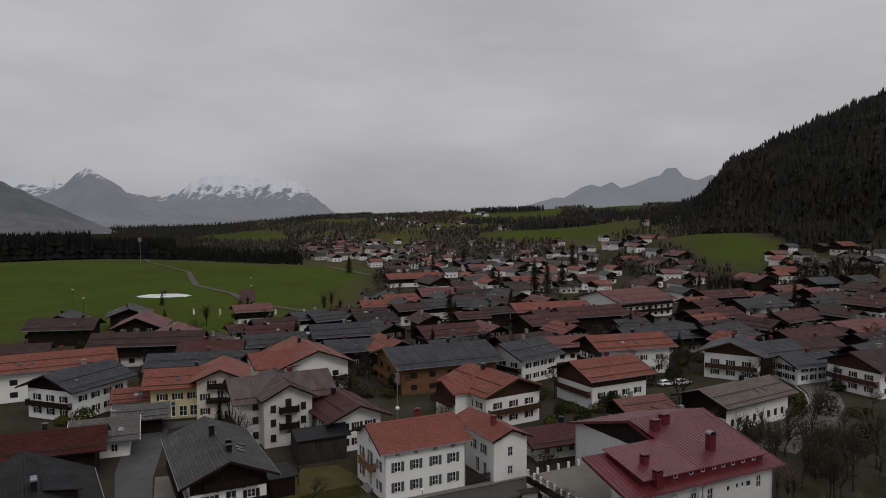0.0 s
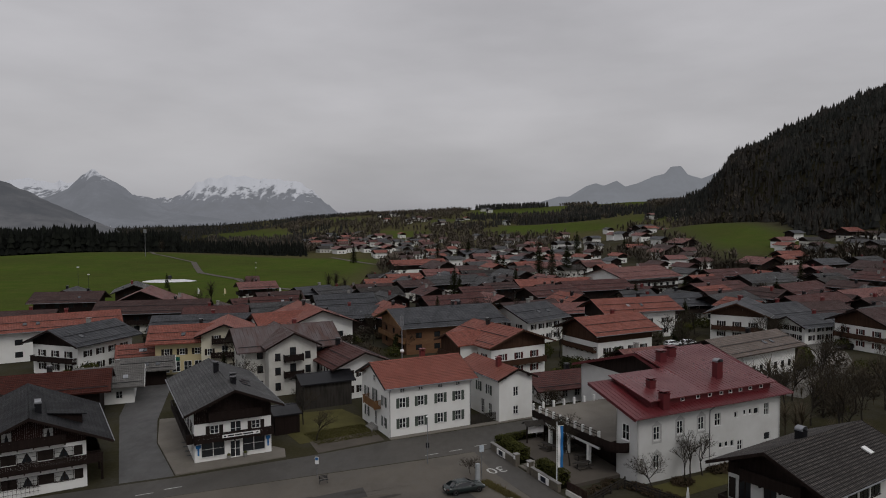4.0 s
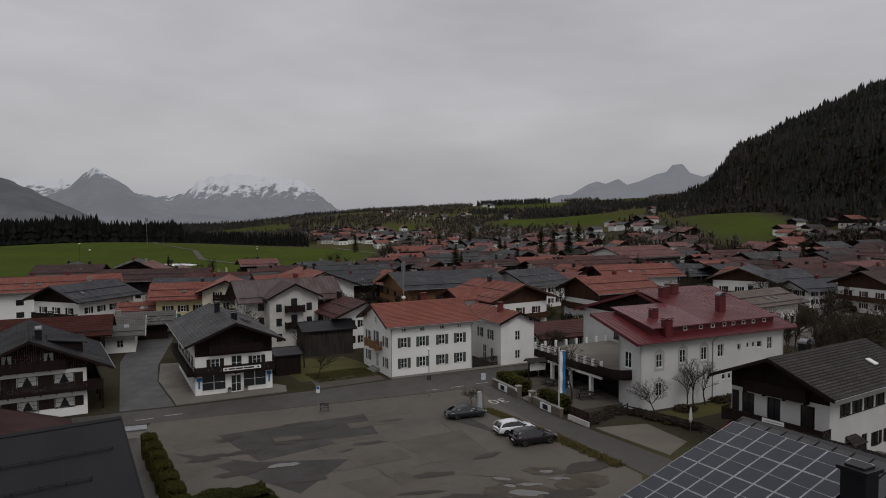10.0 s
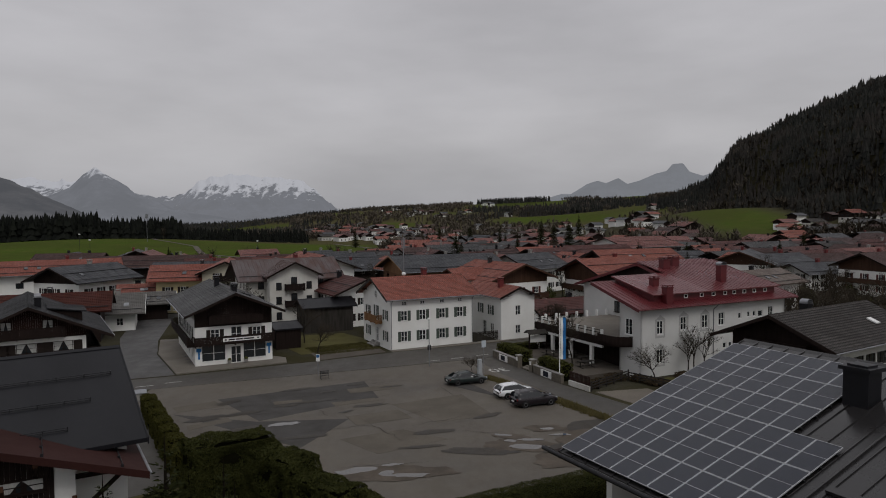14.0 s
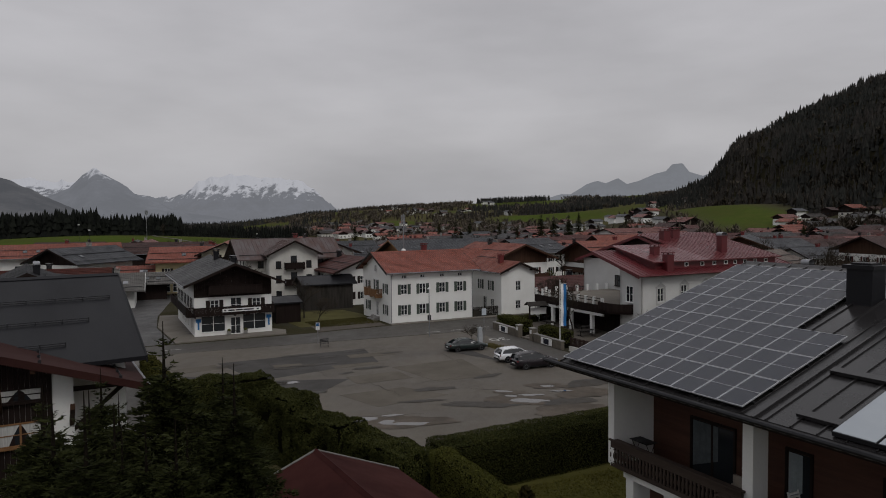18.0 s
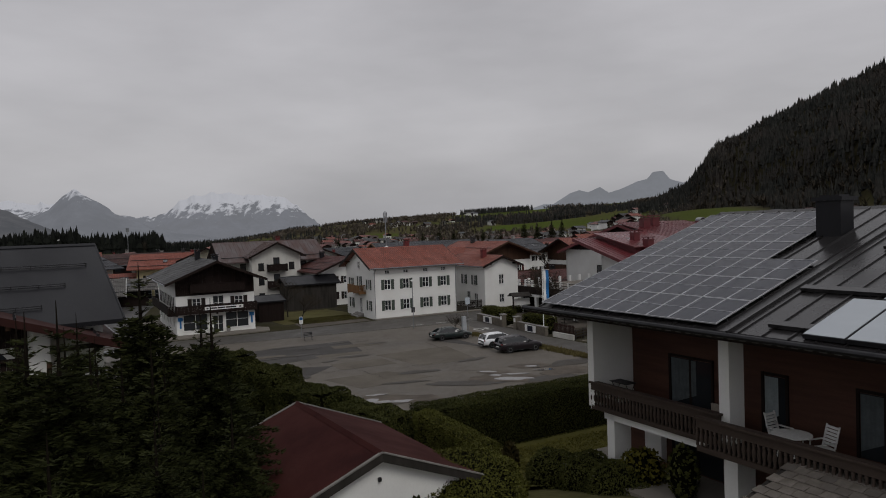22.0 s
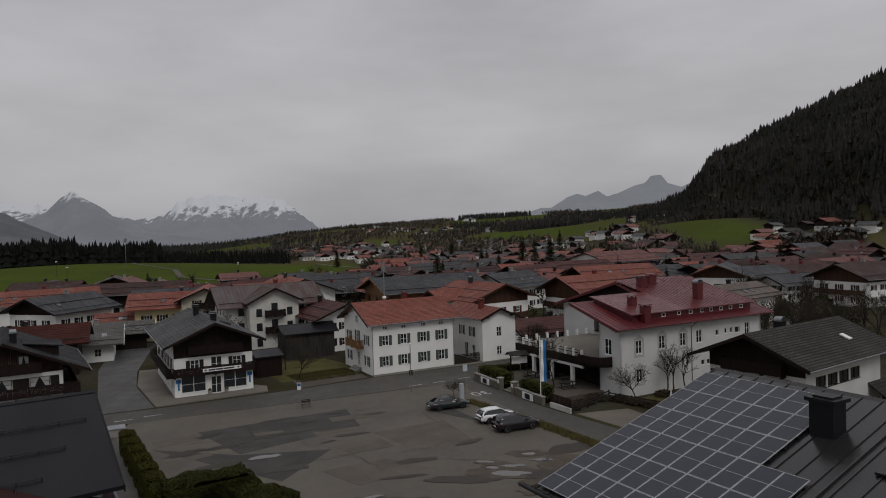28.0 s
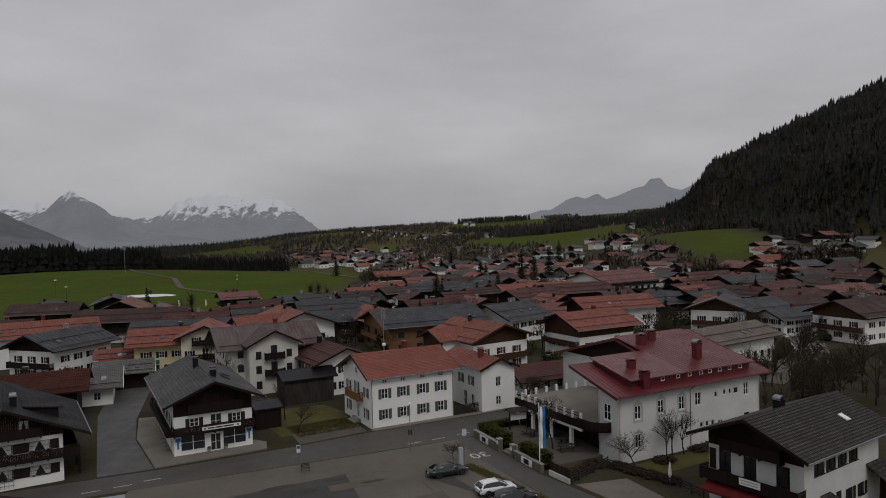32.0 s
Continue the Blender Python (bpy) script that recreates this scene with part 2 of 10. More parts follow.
garage_red = surface("red_roof_sheet", (0.044, 0.0125, 0.0105), (0.024, 0.008, 0.008), 0.8, spec=0.05, s1=0.4, s2=8, var=0.45, grain=0.2)
zinc = surface("zinc", (0.30, 0.31, 0.33), (0.2, 0.2, 0.21), 0.45, 0.6, s1=0.8, s2=8, var=0.4, grain=0.2)
iron = surface("dark_iron", (0.035, 0.035, 0.038), None, 0.5, 0.5, s1=2, s2=20)
white_paint = surface("white_paint", (0.74, 0.74, 0.73), (0.6, 0.6, 0.58), 0.5, s1=1, s2=12, var=0.15, grain=0.05)
shutter_green = surface("grey_green_shutters", (0.085, 0.105, 0.090), (0.06, 0.07, 0.062), 0.6, s1=1, s2=12, vary=0.3)
shutter_brown = surface("brown_shutters", (0.022, 0.015, 0.012), None, 0.65, s1=1, s2=12, vary=0.3)
shutter_red = surface("red_brown_shutters", (0.10, 0.028, 0.024), None, 0.65, s1=1, s2=12, vary=0.3)
glass = surface("window_glass", (0.022, 0.026, 0.03), (0.014, 0.016, 0.018), 0.12, s1=0.6, s2=1.5, var=0.3, grain=0.05, relief=0.02, spec=0.6)
curtain = surface("white_curtain", (0.5, 0.5, 0.48), (0.34, 0.34, 0.33), 0.9, s1=3, s2=10, stretch=(6, 6, 0.6), var=0.5, grain=0.2)
red_brick = surface("chimney_red", (0.17, 0.035, 0.035), None, 0.5, s1=2, s2=12, vary=0.3)
concrete = surface("concrete", (0.30, 0.29, 0.275), (0.2, 0.19, 0.18), 0.9, s1=0.6, s2=14, var=0.4, grain=0.2)
tan_brick = surface("tan_brickwork", (0.156, 0.075, 0.039), (0.204, 0.12, 0.066), 0.85, s1=0.4, s2=9, stretch=(0.6, 0.6, 3), var=0.5, grain=0.3)
bark = surface("bark", (0.033, 0.027, 0.0216), (0.018, 0.015, 0.012), 0.9, s1=2, s2=20, stretch=(2, 2, 0.5))
snow = surface("old_snow", (0.72, 0.72, 0.73), (0.45, 0.44, 0.43), 0.8, s1=0.2, s2=4, var=0.35, grain=0.1)


# ---- mesh helpers ----
class Shell:
    """Collects boxes, tubes and faces into one mesh."""

    def __init__(self):
        self.v, self.f = [], []

    def poly(self, *pts):
        k = len(self.v)
        self.v += [tuple(p) for p in pts]
        self.f.append(tuple(range(k, k + len(pts))))

    def box(self, x0, y0, z0, x1, y1, z1, m=None):
        k = len(self.v)
        pts = [(x, y, z) for z in (z0, z1) for x, y in ((x0, y0), (x1, y0), (x1, y1), (x0, y1))]
        if m is not None:
            pts = [tuple(m @ Vector(p)) for p in pts]
        self.v += pts
        self.f += [tuple(k + i for i in q) for q in ((0, 3, 2, 1), (4, 5, 6, 7), (0, 1, 5, 4), (1, 2, 6, 5), (2, 3, 7, 6), (3, 0, 4, 7))]

    def extrude(self, pts, d):
        """A closed prism: polygon pts pushed along the vector d."""
        k, c = len(self.v), len(pts)
        self.v += [tuple(p) for p in pts] + [tuple(Vector(p) + Vector(d)) for p in pts]
        self.f += [tuple(range(k + c - 1, k - 1, -1)), tuple(range(k + c, k + 2 * c))]
        self.f += [(k + i, k + (i + 1) % c, k + c + (i + 1) % c, k + c + i) for i in range(c)]

    def tube(self, a, b, r0, r1=None, sides=6, cap=True):
        a, b = Vector(a), Vector(b)
        q = (b - a).to_track_quat("Z", "Y")
        k = len(self.v)
        for p, r in ((a, r0), (b, r0 if r1 is None else r1)):
            for i in range(sides):
                w = 2 * math.pi * i / sides
                self.v.append(tuple(p + q @ Vector((r * math.cos(w), r * math.sin(w), 0))))
        self.f += [(k + i, k + (i + 1) % sides, k + sides + (i + 1) % sides, k + sides + i) for i in range(sides)]
        if cap:
            self.f += [tuple(range(k + sides - 1, k - 1, -1)), tuple(range(k + sides, k + 2 * sides))]

    def lathe(self, prof, sides=12, at=(0, 0, 0)):
        k = len(self.v)
        for r, z in prof:
            for i in range(sides):
                w = 2 * math.pi * i / sides
                self.v.append((at[0] + r * math.cos(w), at[1] + r * math.sin(w), at[2] + z))
        for j in range(len(prof) - 1):
            for i in range(sides):
                a, b = k + j * sides + i, k + j * sides + (i + 1) % sides
                self.f.append((a, b, b + sides, a + sides))
        self.f += [tuple(range(k + sides - 1, k - 1, -1)), tuple(range(k + (len(prof) - 1) * sides, k + len(prof) * sides))]

    def mesh(self, name, mat, smooth=False):
        me = bpy.data.meshes.new(name)
        at, ids, pts = {}, [], []
        for p in self.v:
            k = (round(p[0], 4), round(p[1], 4), round(p[2], 4))
            if k not in at:
                at[k] = len(pts)
                pts.append(p)
            ids.append(at[k])
        me.from_pydata(pts, [], [g for g in (tuple(dict.fromkeys(ids[i] for i in q)) for q in self.f) if len(g) > 2])
        if mat:
            me.materials.append(mat)
        if smooth:
            me.polygons.foreach_set("use_smooth", [True] * len(me.polygons))
        me.update()
        return me


def part(name, shell, mat, parent, label="", m=None, smooth=False):
    me = shell if isinstance(shell, bpy.types.Mesh) else shell.mesh(name, mat, smooth)
    ob = new(name, me)
    ob.parent = parent
    if m is not None:
        ob.matrix_basis = m
    return tagged(ob, label)


def thing(name, label, category, m=None, group="", kind=""):
    ob = new(name)
    ob.empty_display_size = 0.2
    if m is not None:
        ob.matrix_basis = m
    return tagged(ob, label, category, group, kind)


def solid(name, shell, mat, label="", category="", group="", kind="", m=None, smooth=False):
    ob = new(name, shell if isinstance(shell, bpy.types.Mesh) else shell.mesh(name, mat, smooth))
    if m is not None:
        ob.matrix_basis = m
    return tagged(ob, label, category, group, kind)


def sstep(a, b, x):
    t = np.clip((x - a) / (b - a), 0, 1)
    return t * t * (3 - 2 * t)


def land(x, y):
    """Height of the ground."""
    x, y = np.asarray(x, float), np.asarray(y, float)
    az = x / np.maximum(np.abs(y), 50)
    h = -9.0 * sstep(150, 620, y) * sstep(0.75, 0.35, az)
    rise = np.interp(az, (-0.42, -0.3, -0.2, -0.1, 0.0, 0.15, 0.3, 0.45), (-16, -9, 25, 38, 46, 56, 66, 70))
    h = h + rise * sstep(620, 1750, y) + 2.7 * sstep(36, 24, y)
    h = h + 8.5 * np.exp(-((x + 300) / 140) ** 2 - ((y - 600) / 115) ** 2)
    h = h - 3 * sstep(840, 980, y) * sstep(-0.12, -0.25, az)
    h = h + 14 * np.exp(-((x - 315) / 120) ** 2 - ((y - 1000) / 160) ** 2)
    h = h + 28 * np.exp(-((x - 250) / 112) ** 2 - ((y - 650) / 125) ** 2)
    s = x - 300 + 0.25 * np.maximum(0, 600 - y)
    f = np.interp(s, (-120, -40, 0, 33, 62, 88, 122, 158, 227, 300, 450, 700, 1500), (0, 2, 6, 12, 38, 77, 98, 116, 150, 182, 240, 300, 350))
    f = f + sstep(60, 130, s) * (3.5 * np.sin(s * 0.083 + y * 0.011) + 2.0 * np.sin(s * 0.21 - y * 0.017))
    h = h + f * sstep(180, 620, y) * sstep(1500, 950, y) * (1 - 0.55 * sstep(0.41, 0.35, az) * sstep(800, 1000, y))
    return h


def ground_z(x, y):
    return float(land(x, y))


# ---- houses ----
def side_frame(side, L, W):
    """Frame on a wall: x to the right seen from outside, y into the wall, z up."""
    a = {"y-": 0, "x+": 90, "y+": 180, "x-": -90}[side]
    d = W / 2 if side[0] == "y" else L / 2
    return Matrix.Rotation(radians(a), 4, "Z") @ Matrix.Translation((0, -d, 0))


def wall_panel(sh, m, length, z0, z1, holes, thick=0.3):
    """A wall with real openings; holes: (centre, bottom, width, height)."""
    xs = sorted({-length / 2, length / 2, *[h[0] - h[2] / 2 for h in holes], *[h[0] + h[2] / 2 for h in holes]})
    zs = sorted({z0, z1, *[h[1] for h in holes], *[h[1] + h[3] for h in holes]})

    def open_at(x, z):
        return any(abs(x - h[0]) < h[2] / 2 and h[1] < z < h[1] + h[3] for h in holes)

    for i in range(len(xs) - 1):
        for j in range(len(zs) - 1):
            if not open_at((xs[i] + xs[i + 1]) / 2, (zs[j] + zs[j + 1]) / 2):
                sh.poly(*[m @ Vector(p) for p in ((xs[i], 0, zs[j]), (xs[i + 1], 0, zs[j]), (xs[i + 1], 0, zs[j + 1]), (xs[i], 0, zs[j + 1]))])
    for c, b, w, h in holes:
        q = [(c - w / 2, b), (c + w / 2, b), (c + w / 2, b + h), (c - w / 2, b + h)]
        for k in range(4):
            (ax, az), (bx, bz) = q[k], q[(k + 1) % 4]
            sh.poly(*[m @ Vector(p) for p in ((ax, 0, az), (ax, thick, az), (bx, thick, bz), (bx, 0, bz))])


CACHE = {}


def window_meshes(w, h, bars, mat):
    key = (round(w, 2), round(h, 2), bars, mat.name)
    if key not in CACHE:
        fr, t = Shell(), 0.07
        fr.box(-w / 2, 0.08, -h / 2, -w / 2 + t, 0.16, h / 2)
        fr.box(w / 2 - t, 0.08, -h / 2, w / 2, 0.16, h / 2)
        fr.box(-w / 2 + t, 0.08, -h / 2, w / 2 - t, 0.16, -h / 2 + t)
        fr.box(-w / 2 + t, 0.08, h / 2 - t, w / 2 - t, 0.16, h / 2)
        if bars:
            fr.box(-0.04, 0.07, -h / 2 + t, 0.04, 0.15, h / 2 - t)
            for k in range(1, bars):
                z = -h / 2 + h * k / bars
                fr.box(-w / 2 + t, 0.09, z - 0.02, -0.04, 0.14, z + 0.02)
                fr.box(0.04, 0.09, z - 0.02, w / 2 - t, 0.14, z + 0.02)
        fr.box(-w / 2 - 0.06, -0.06, -h / 2 - 0.06, w / 2 + 0.06, 0.10, -h / 2)
        pn = Shell()
        pn.box(-w / 2 + 0.02, 0.115, -h / 2 + 0.02, w / 2 - 0.02, 0.135, h / 2 - 0.02)
        CACHE[key] = fr.mesh("window_frame", mat), pn.mesh("pane", glass)
        # the same window as one closed piece: frame ring, mullion and recessed panes
        xs = [-w / 2, -w / 2 + t, -0.04, 0.04, w / 2 - t, w / 2] if bars else [-w / 2, -w / 2 + t, w / 2 - t, w / 2]
        zs = [-h / 2, -h / 2 + t, h / 2 - t, h / 2]
        V = [(x, 0.06, z) for z in zs for x in xs]
        nx, F, mats = len(xs), [], []
        for b in range(3):
            for a in range(nx - 1):
                q = [b * nx + a, b * nx + a + 1, (b + 1) * nx + a + 1, (b + 1) * nx + a]
                if b == 1 and a % 2 == 1:
                    k = len(V)
                    V += [(V[c][0], 0.12, V[c][2]) for c in q]
                    F += [(k, k + 1, k + 2, k + 3)] + [(q[c], q[(c + 1) % 4], k + (c + 1) % 4, k + c) for c in range(4)]
                    mats += [1, 0, 0, 0, 0]
                else:
                    F.append(tuple(q))
                    mats.append(0)
        rim = list(range(nx)) + [nx * 2 - 1, nx * 3 - 1] + list(range(nx * 4 - 1, nx * 3 - 1, -1)) + [nx * 2, nx]
        k = len(V)
        V += [(V[c][0], 0.2, V[c][2]) for c in rim]
        for a in range(len(rim)):
            b = (a + 1) % len(rim)
            F.append((rim[a], k + a, k + b, rim[b]))
            mats.append(0)
        both = bpy.data.meshes.new("window")
        both.from_pydata(V, [], F)
        both.materials.append(mat)
        both.materials.append(glass)
        both.polygons.foreach_set("material_index", mats)
        CACHE[(*key, "both")] = both
    return CACHE[key]


def shutter_mesh(w, h, mat):
    key = ("shutter", round(w, 2), round(h, 2), mat.name)
    if key not in CACHE:
        s = Shell()
        s.box(-w / 2, -0.05, -h / 2, w / 2, -0.015, h / 2)
        for k in range(2):
            z0, z1 = -h / 2 + 0.06 + k * h / 2, k * h / 2 - 0.06
            s.box(-w / 2 + 0.05, -0.065, z0, w / 2 - 0.05, -0.05, z1)
        CACHE[key] = s.mesh("shutter", mat)
    return CACHE[key]


def curtain_mesh(w, h):
    key = ("curtain", round(w, 2), round(h, 2))
    if key not in CACHE:
        s = Shell()
        for side in (-1, 1):
            for k in range(6):
                z0, z1 = h / 2 - h * k / 6, h / 2 - h * (k + 1) / 6
                a0, a1 = w / 2 * (1 - 0.55 * (k / 6) ** 0.8), w / 2 * (1 - 0.55 * ((k + 1) / 6) ** 0.8)
                s.poly((side * w / 2, 0.112, z0), (side * (w / 2 - a0), 0.112, z0), (side * (w / 2 - a1), 0.112, z1), (side * w / 2, 0.112, z1))
        CACHE[key] = s.mesh("curtain", curtain)
    return CACHE[key]


def add_window(root, m, w, h, bars=2, frame_mat=None, shutters=None, curtains=False, proud=0.0, simple=False):
    mat = frame_mat or white_paint
    fr, pn = window_meshes(w, h, bars, mat)
    mm = m @ Matrix.Translation((0, -proud, 0))
    if simple and shutters:
        key = (round(w, 2), round(h, 2), bars, mat.name, shutters.name, "shuttered")
        if key not in CACHE:
            me = CACHE[(round(w, 2), round(h, 2), bars, mat.name, "both")].copy()
            bm = bmesh.new()
            bm.from_mesh(me)
            me.materials.append(shutters)
            for sx in (-1, 1):
                c, hw = sx * (w * 0.73 + 0.03), w * 0.22
                q = [bm.verts.new((c + a * hw, b, z)) for b in (-0.05, -0.01) for a, z in ((-1, -h / 2), (1, -h / 2), (1, h / 2), (-1, h / 2))]
                for f in ((0, 1, 2, 3), (0, 4, 5, 1), (1, 5, 6, 2), (2, 6, 7, 3), (3, 7, 4, 0)):
                    bm.faces.new([q[i] for i in f]).material_index = 2
            bm.to_mesh(me)
            bm.free()
            CACHE[key] = me
        return part("window", CACHE[key], None, root, m=mm)
    if simple:
        return part("window", CACHE[(round(w, 2), round(h, 2), bars, mat.name, "both")], None, root, m=mm)
    win = part("window_frame", fr, None, root, m=mm)
    part("pane", pn, None, win)
    if curtains:
        part("curtain", curtain_mesh(w - 0.12, h - 0.12), None, win)
    if shutters:
        sw = w * 0.46
        for s in (-1, 1):
            part("shutter", shutter_mesh(sw, h, shutters), None, win, m=Matrix.Translation((s * (w / 2 + sw / 2 + 0.03), 0, 0)))
    return win


def roof_slope_mesh(name, x0, x1, run, rise, mat, thick=0.2, course=0.35, step=0.035):
    """One slope with its ridge at y=0, z=0, going down towards -y: stepped courses, or sheet with standing seams."""
    s = Shell()
    n = max(1, int(math.hypot(run, rise) / course)) if course else 1
    for k in range(n):
        ya, yb = -run * k / n, -run * (k + 1) / n
        za, zb = -rise * k / n, -rise * (k + 1) / n
        up = step if course else 0.0
        s.poly((x0, yb, zb + up), (x1, yb, zb + up), (x1, ya, za), (x0, ya, za))
        if course and k < n - 1:
            s.poly((x0, yb, zb), (x1, yb, zb), (x1, yb, zb + up), (x0, yb, zb + up))
    up = step if course else 0.0
    s.poly((x0, -run, -rise - thick), (x1, -run, -rise - thick), (x1, -run, -rise + up), (x0, -run, -rise + up))
    s.poly((x0, 0, -thick), (x1, 0, -thick), (x1, -run, -rise - thick), (x0, -run, -rise - thick))
    s.poly((x0, 0, 0), (x0, 0, -thick), (x0, -run, -rise - thick), (x0, -run, -rise))
    s.poly((x1, 0, 0), (x1, -run, -rise), (x1, -run, -rise - thick), (x1, 0, -thick))
    return s.mesh(name, mat)


def add_seams(slope, x0, x1, run, rise, gap, mat, h=0.05):
    """Standing seams of a sheet roof, each a strip of its own."""
    k = max(2, int((x1 - x0) / gap))
    s = Shell()
    s.extrude([(-0.02, 0, -0.02), (0.02, 0, -0.02), (0.02, 0, h), (-0.02, 0, h)], (0, -run, -rise))
    me = s.mesh("seam", mat)
    for i in range(k + 1):
        part("seam", me, None, slope, m=Matrix.Translation((x0 + (x1 - x0) * i / k, 0, 0)))


def chimney(root, x, y, z0, z1, w=0.7, d=0.7, mat=None, cap="slab"):
    s = Shell()
    s.box(-w / 2, -d / 2, z0, w / 2, d / 2, z1)
    s.box(-w / 2 - 0.06, -d / 2 - 0.06, z1 - 0.14, w / 2 + 0.06, d / 2 + 0.06, z1)
    c = part("chimney", s, mat or concrete, root, m=Matrix.Translation((x, y, 0)))
    k = Shell()
    if cap == "dome":
        for i in range(8):
            a0, a1 = math.pi * i / 8, math.pi * (i + 1) / 8
            k.extrude([(-w / 2 * 1.1 * math.cos(a0), -d / 2, z1 + 0.12 + 0.3 * math.sin(a0)), (-w / 2 * 1.1 * math.cos(a1), -d / 2, z1 + 0.12 + 0.3 * math.sin(a1)),
                       (-w / 2 * 1.1 * math.cos(a1), -d / 2, z1 + 0.15 + 0.3 * math.sin(a1)), (-w / 2 * 1.1 * math.cos(a0), -d / 2, z1 + 0.15 + 0.3 * math.sin(a0))], (0, d, 0))
        k.box(-w / 2, -d / 2, z1, -w / 2 + 0.05, d / 2, z1 + 0.14)
        k.box(w / 2 - 0.05, -d / 2, z1, w / 2, d / 2, z1 + 0.14)
        part("chimney_cap", k, zinc, c)
    else:
        for sx in (-1, 1):
            for sy in (-1, 1):
                k.box(sx * w * 0.4 - 0.04, sy * d * 0.4 - 0.04, z1, sx * w * 0.4 + 0.04, sy * d * 0.4 + 0.04, z1 + 0.2)
        k.box(-w / 2 - 0.1, -d / 2 - 0.1, z1 + 0.2, w / 2 + 0.1, d / 2 + 0.1, z1 + 0.28)
        part("chimney_cap", k, mat or concrete, c)
    return c


def boards(sh, m, x0, x1, top, z0, gap=0.008, w=0.18, thick=0.04):
    """Upright boards on a wall, from z0 up to top(x)."""
    n = max(1, int((x1 - x0) / w))
    for i in range(n):
        a, b = x0 + (x1 - x0) * i / n, x0 + (x1 - x0) * (i + 1) / n - gap
        off = -thick - 0.006 * (i % 2)
        k = len(sh.v)
        za, zb = top(a), top(b)
        if max(za, zb) - z0 < 0.03:
            continue
        za, zb = max(za, z0 + 0.01), max(zb, z0 + 0.01)
        pts = [(a, 0, z0), (b, 0, z0), (b, 0, zb), (a, 0, za), (a, off, z0), (b, off, z0), (b, off, zb), (a, off, za)]
        sh.v += [tuple(m @ Vector(p)) for p in pts]
        sh.f += [tuple(k + q for q in f) for f in ((4, 5, 6, 7), (0, 4, 7, 3), (1, 2, 6, 5), (3, 7, 6, 2), (0, 1, 5, 4))]


def balcony(root, m, x0, x1, z, depth=1.1, rail=0.95, mat=None, cut=True):
    mat = mat or timber
    s = Shell()
    s.box(x0, -depth, z - 0.16, x1, 0, z, m)
    n = max(2, int((x1 - x0) / 1.6))
    for i in range(n + 1):
        x = x0 + 0.08 + (x1 - x0 - 0.16) * i / n
        s.box(x - 0.07, -depth + 0.05, z - 0.34, x + 0.07, 0, z - 0.16, m)
    b = tagged(part("balcony", s, mat, root), kind="stuff")
    r = Shell()
    r.box(x0 - 0.03, -depth - 0.03, z + rail - 0.07, x1 + 0.03, -depth + 0.09, z + rail, m)
    r.box(x0, -depth + 0.01, z + 0.06, x1, -depth + 0.05, z + 0.16, m)
    k = max(3, int((x1 - x0) / 0.16))
    for i in range(k):
        x = x0 + (x1 - x0) * (i + 0.5) / k
        w = 0.076 if i % 2 and cut else 0.079
        r.box(x - w, -depth + 0.012, z - 0.10, x + w, -depth + 0.036, z + rail - 0.07, m)
    for e in (x0, x1):
        r.box(e - 0.03, -depth, z + rail - 0.07, e + 0.03, 0, z + rail, m)
        for i in range(max(2, int(depth / 0.16))):
            y = -depth + depth * (i + 0.5) / max(2, int(depth / 0.16))
            r.box(e - 0.012, y - 0.06, z - 0.1, e + 0.012, y + 0.06, z + rail - 0.07, m)
    tagged(part("railing", r, mat, b), kind="stuff")
    return b


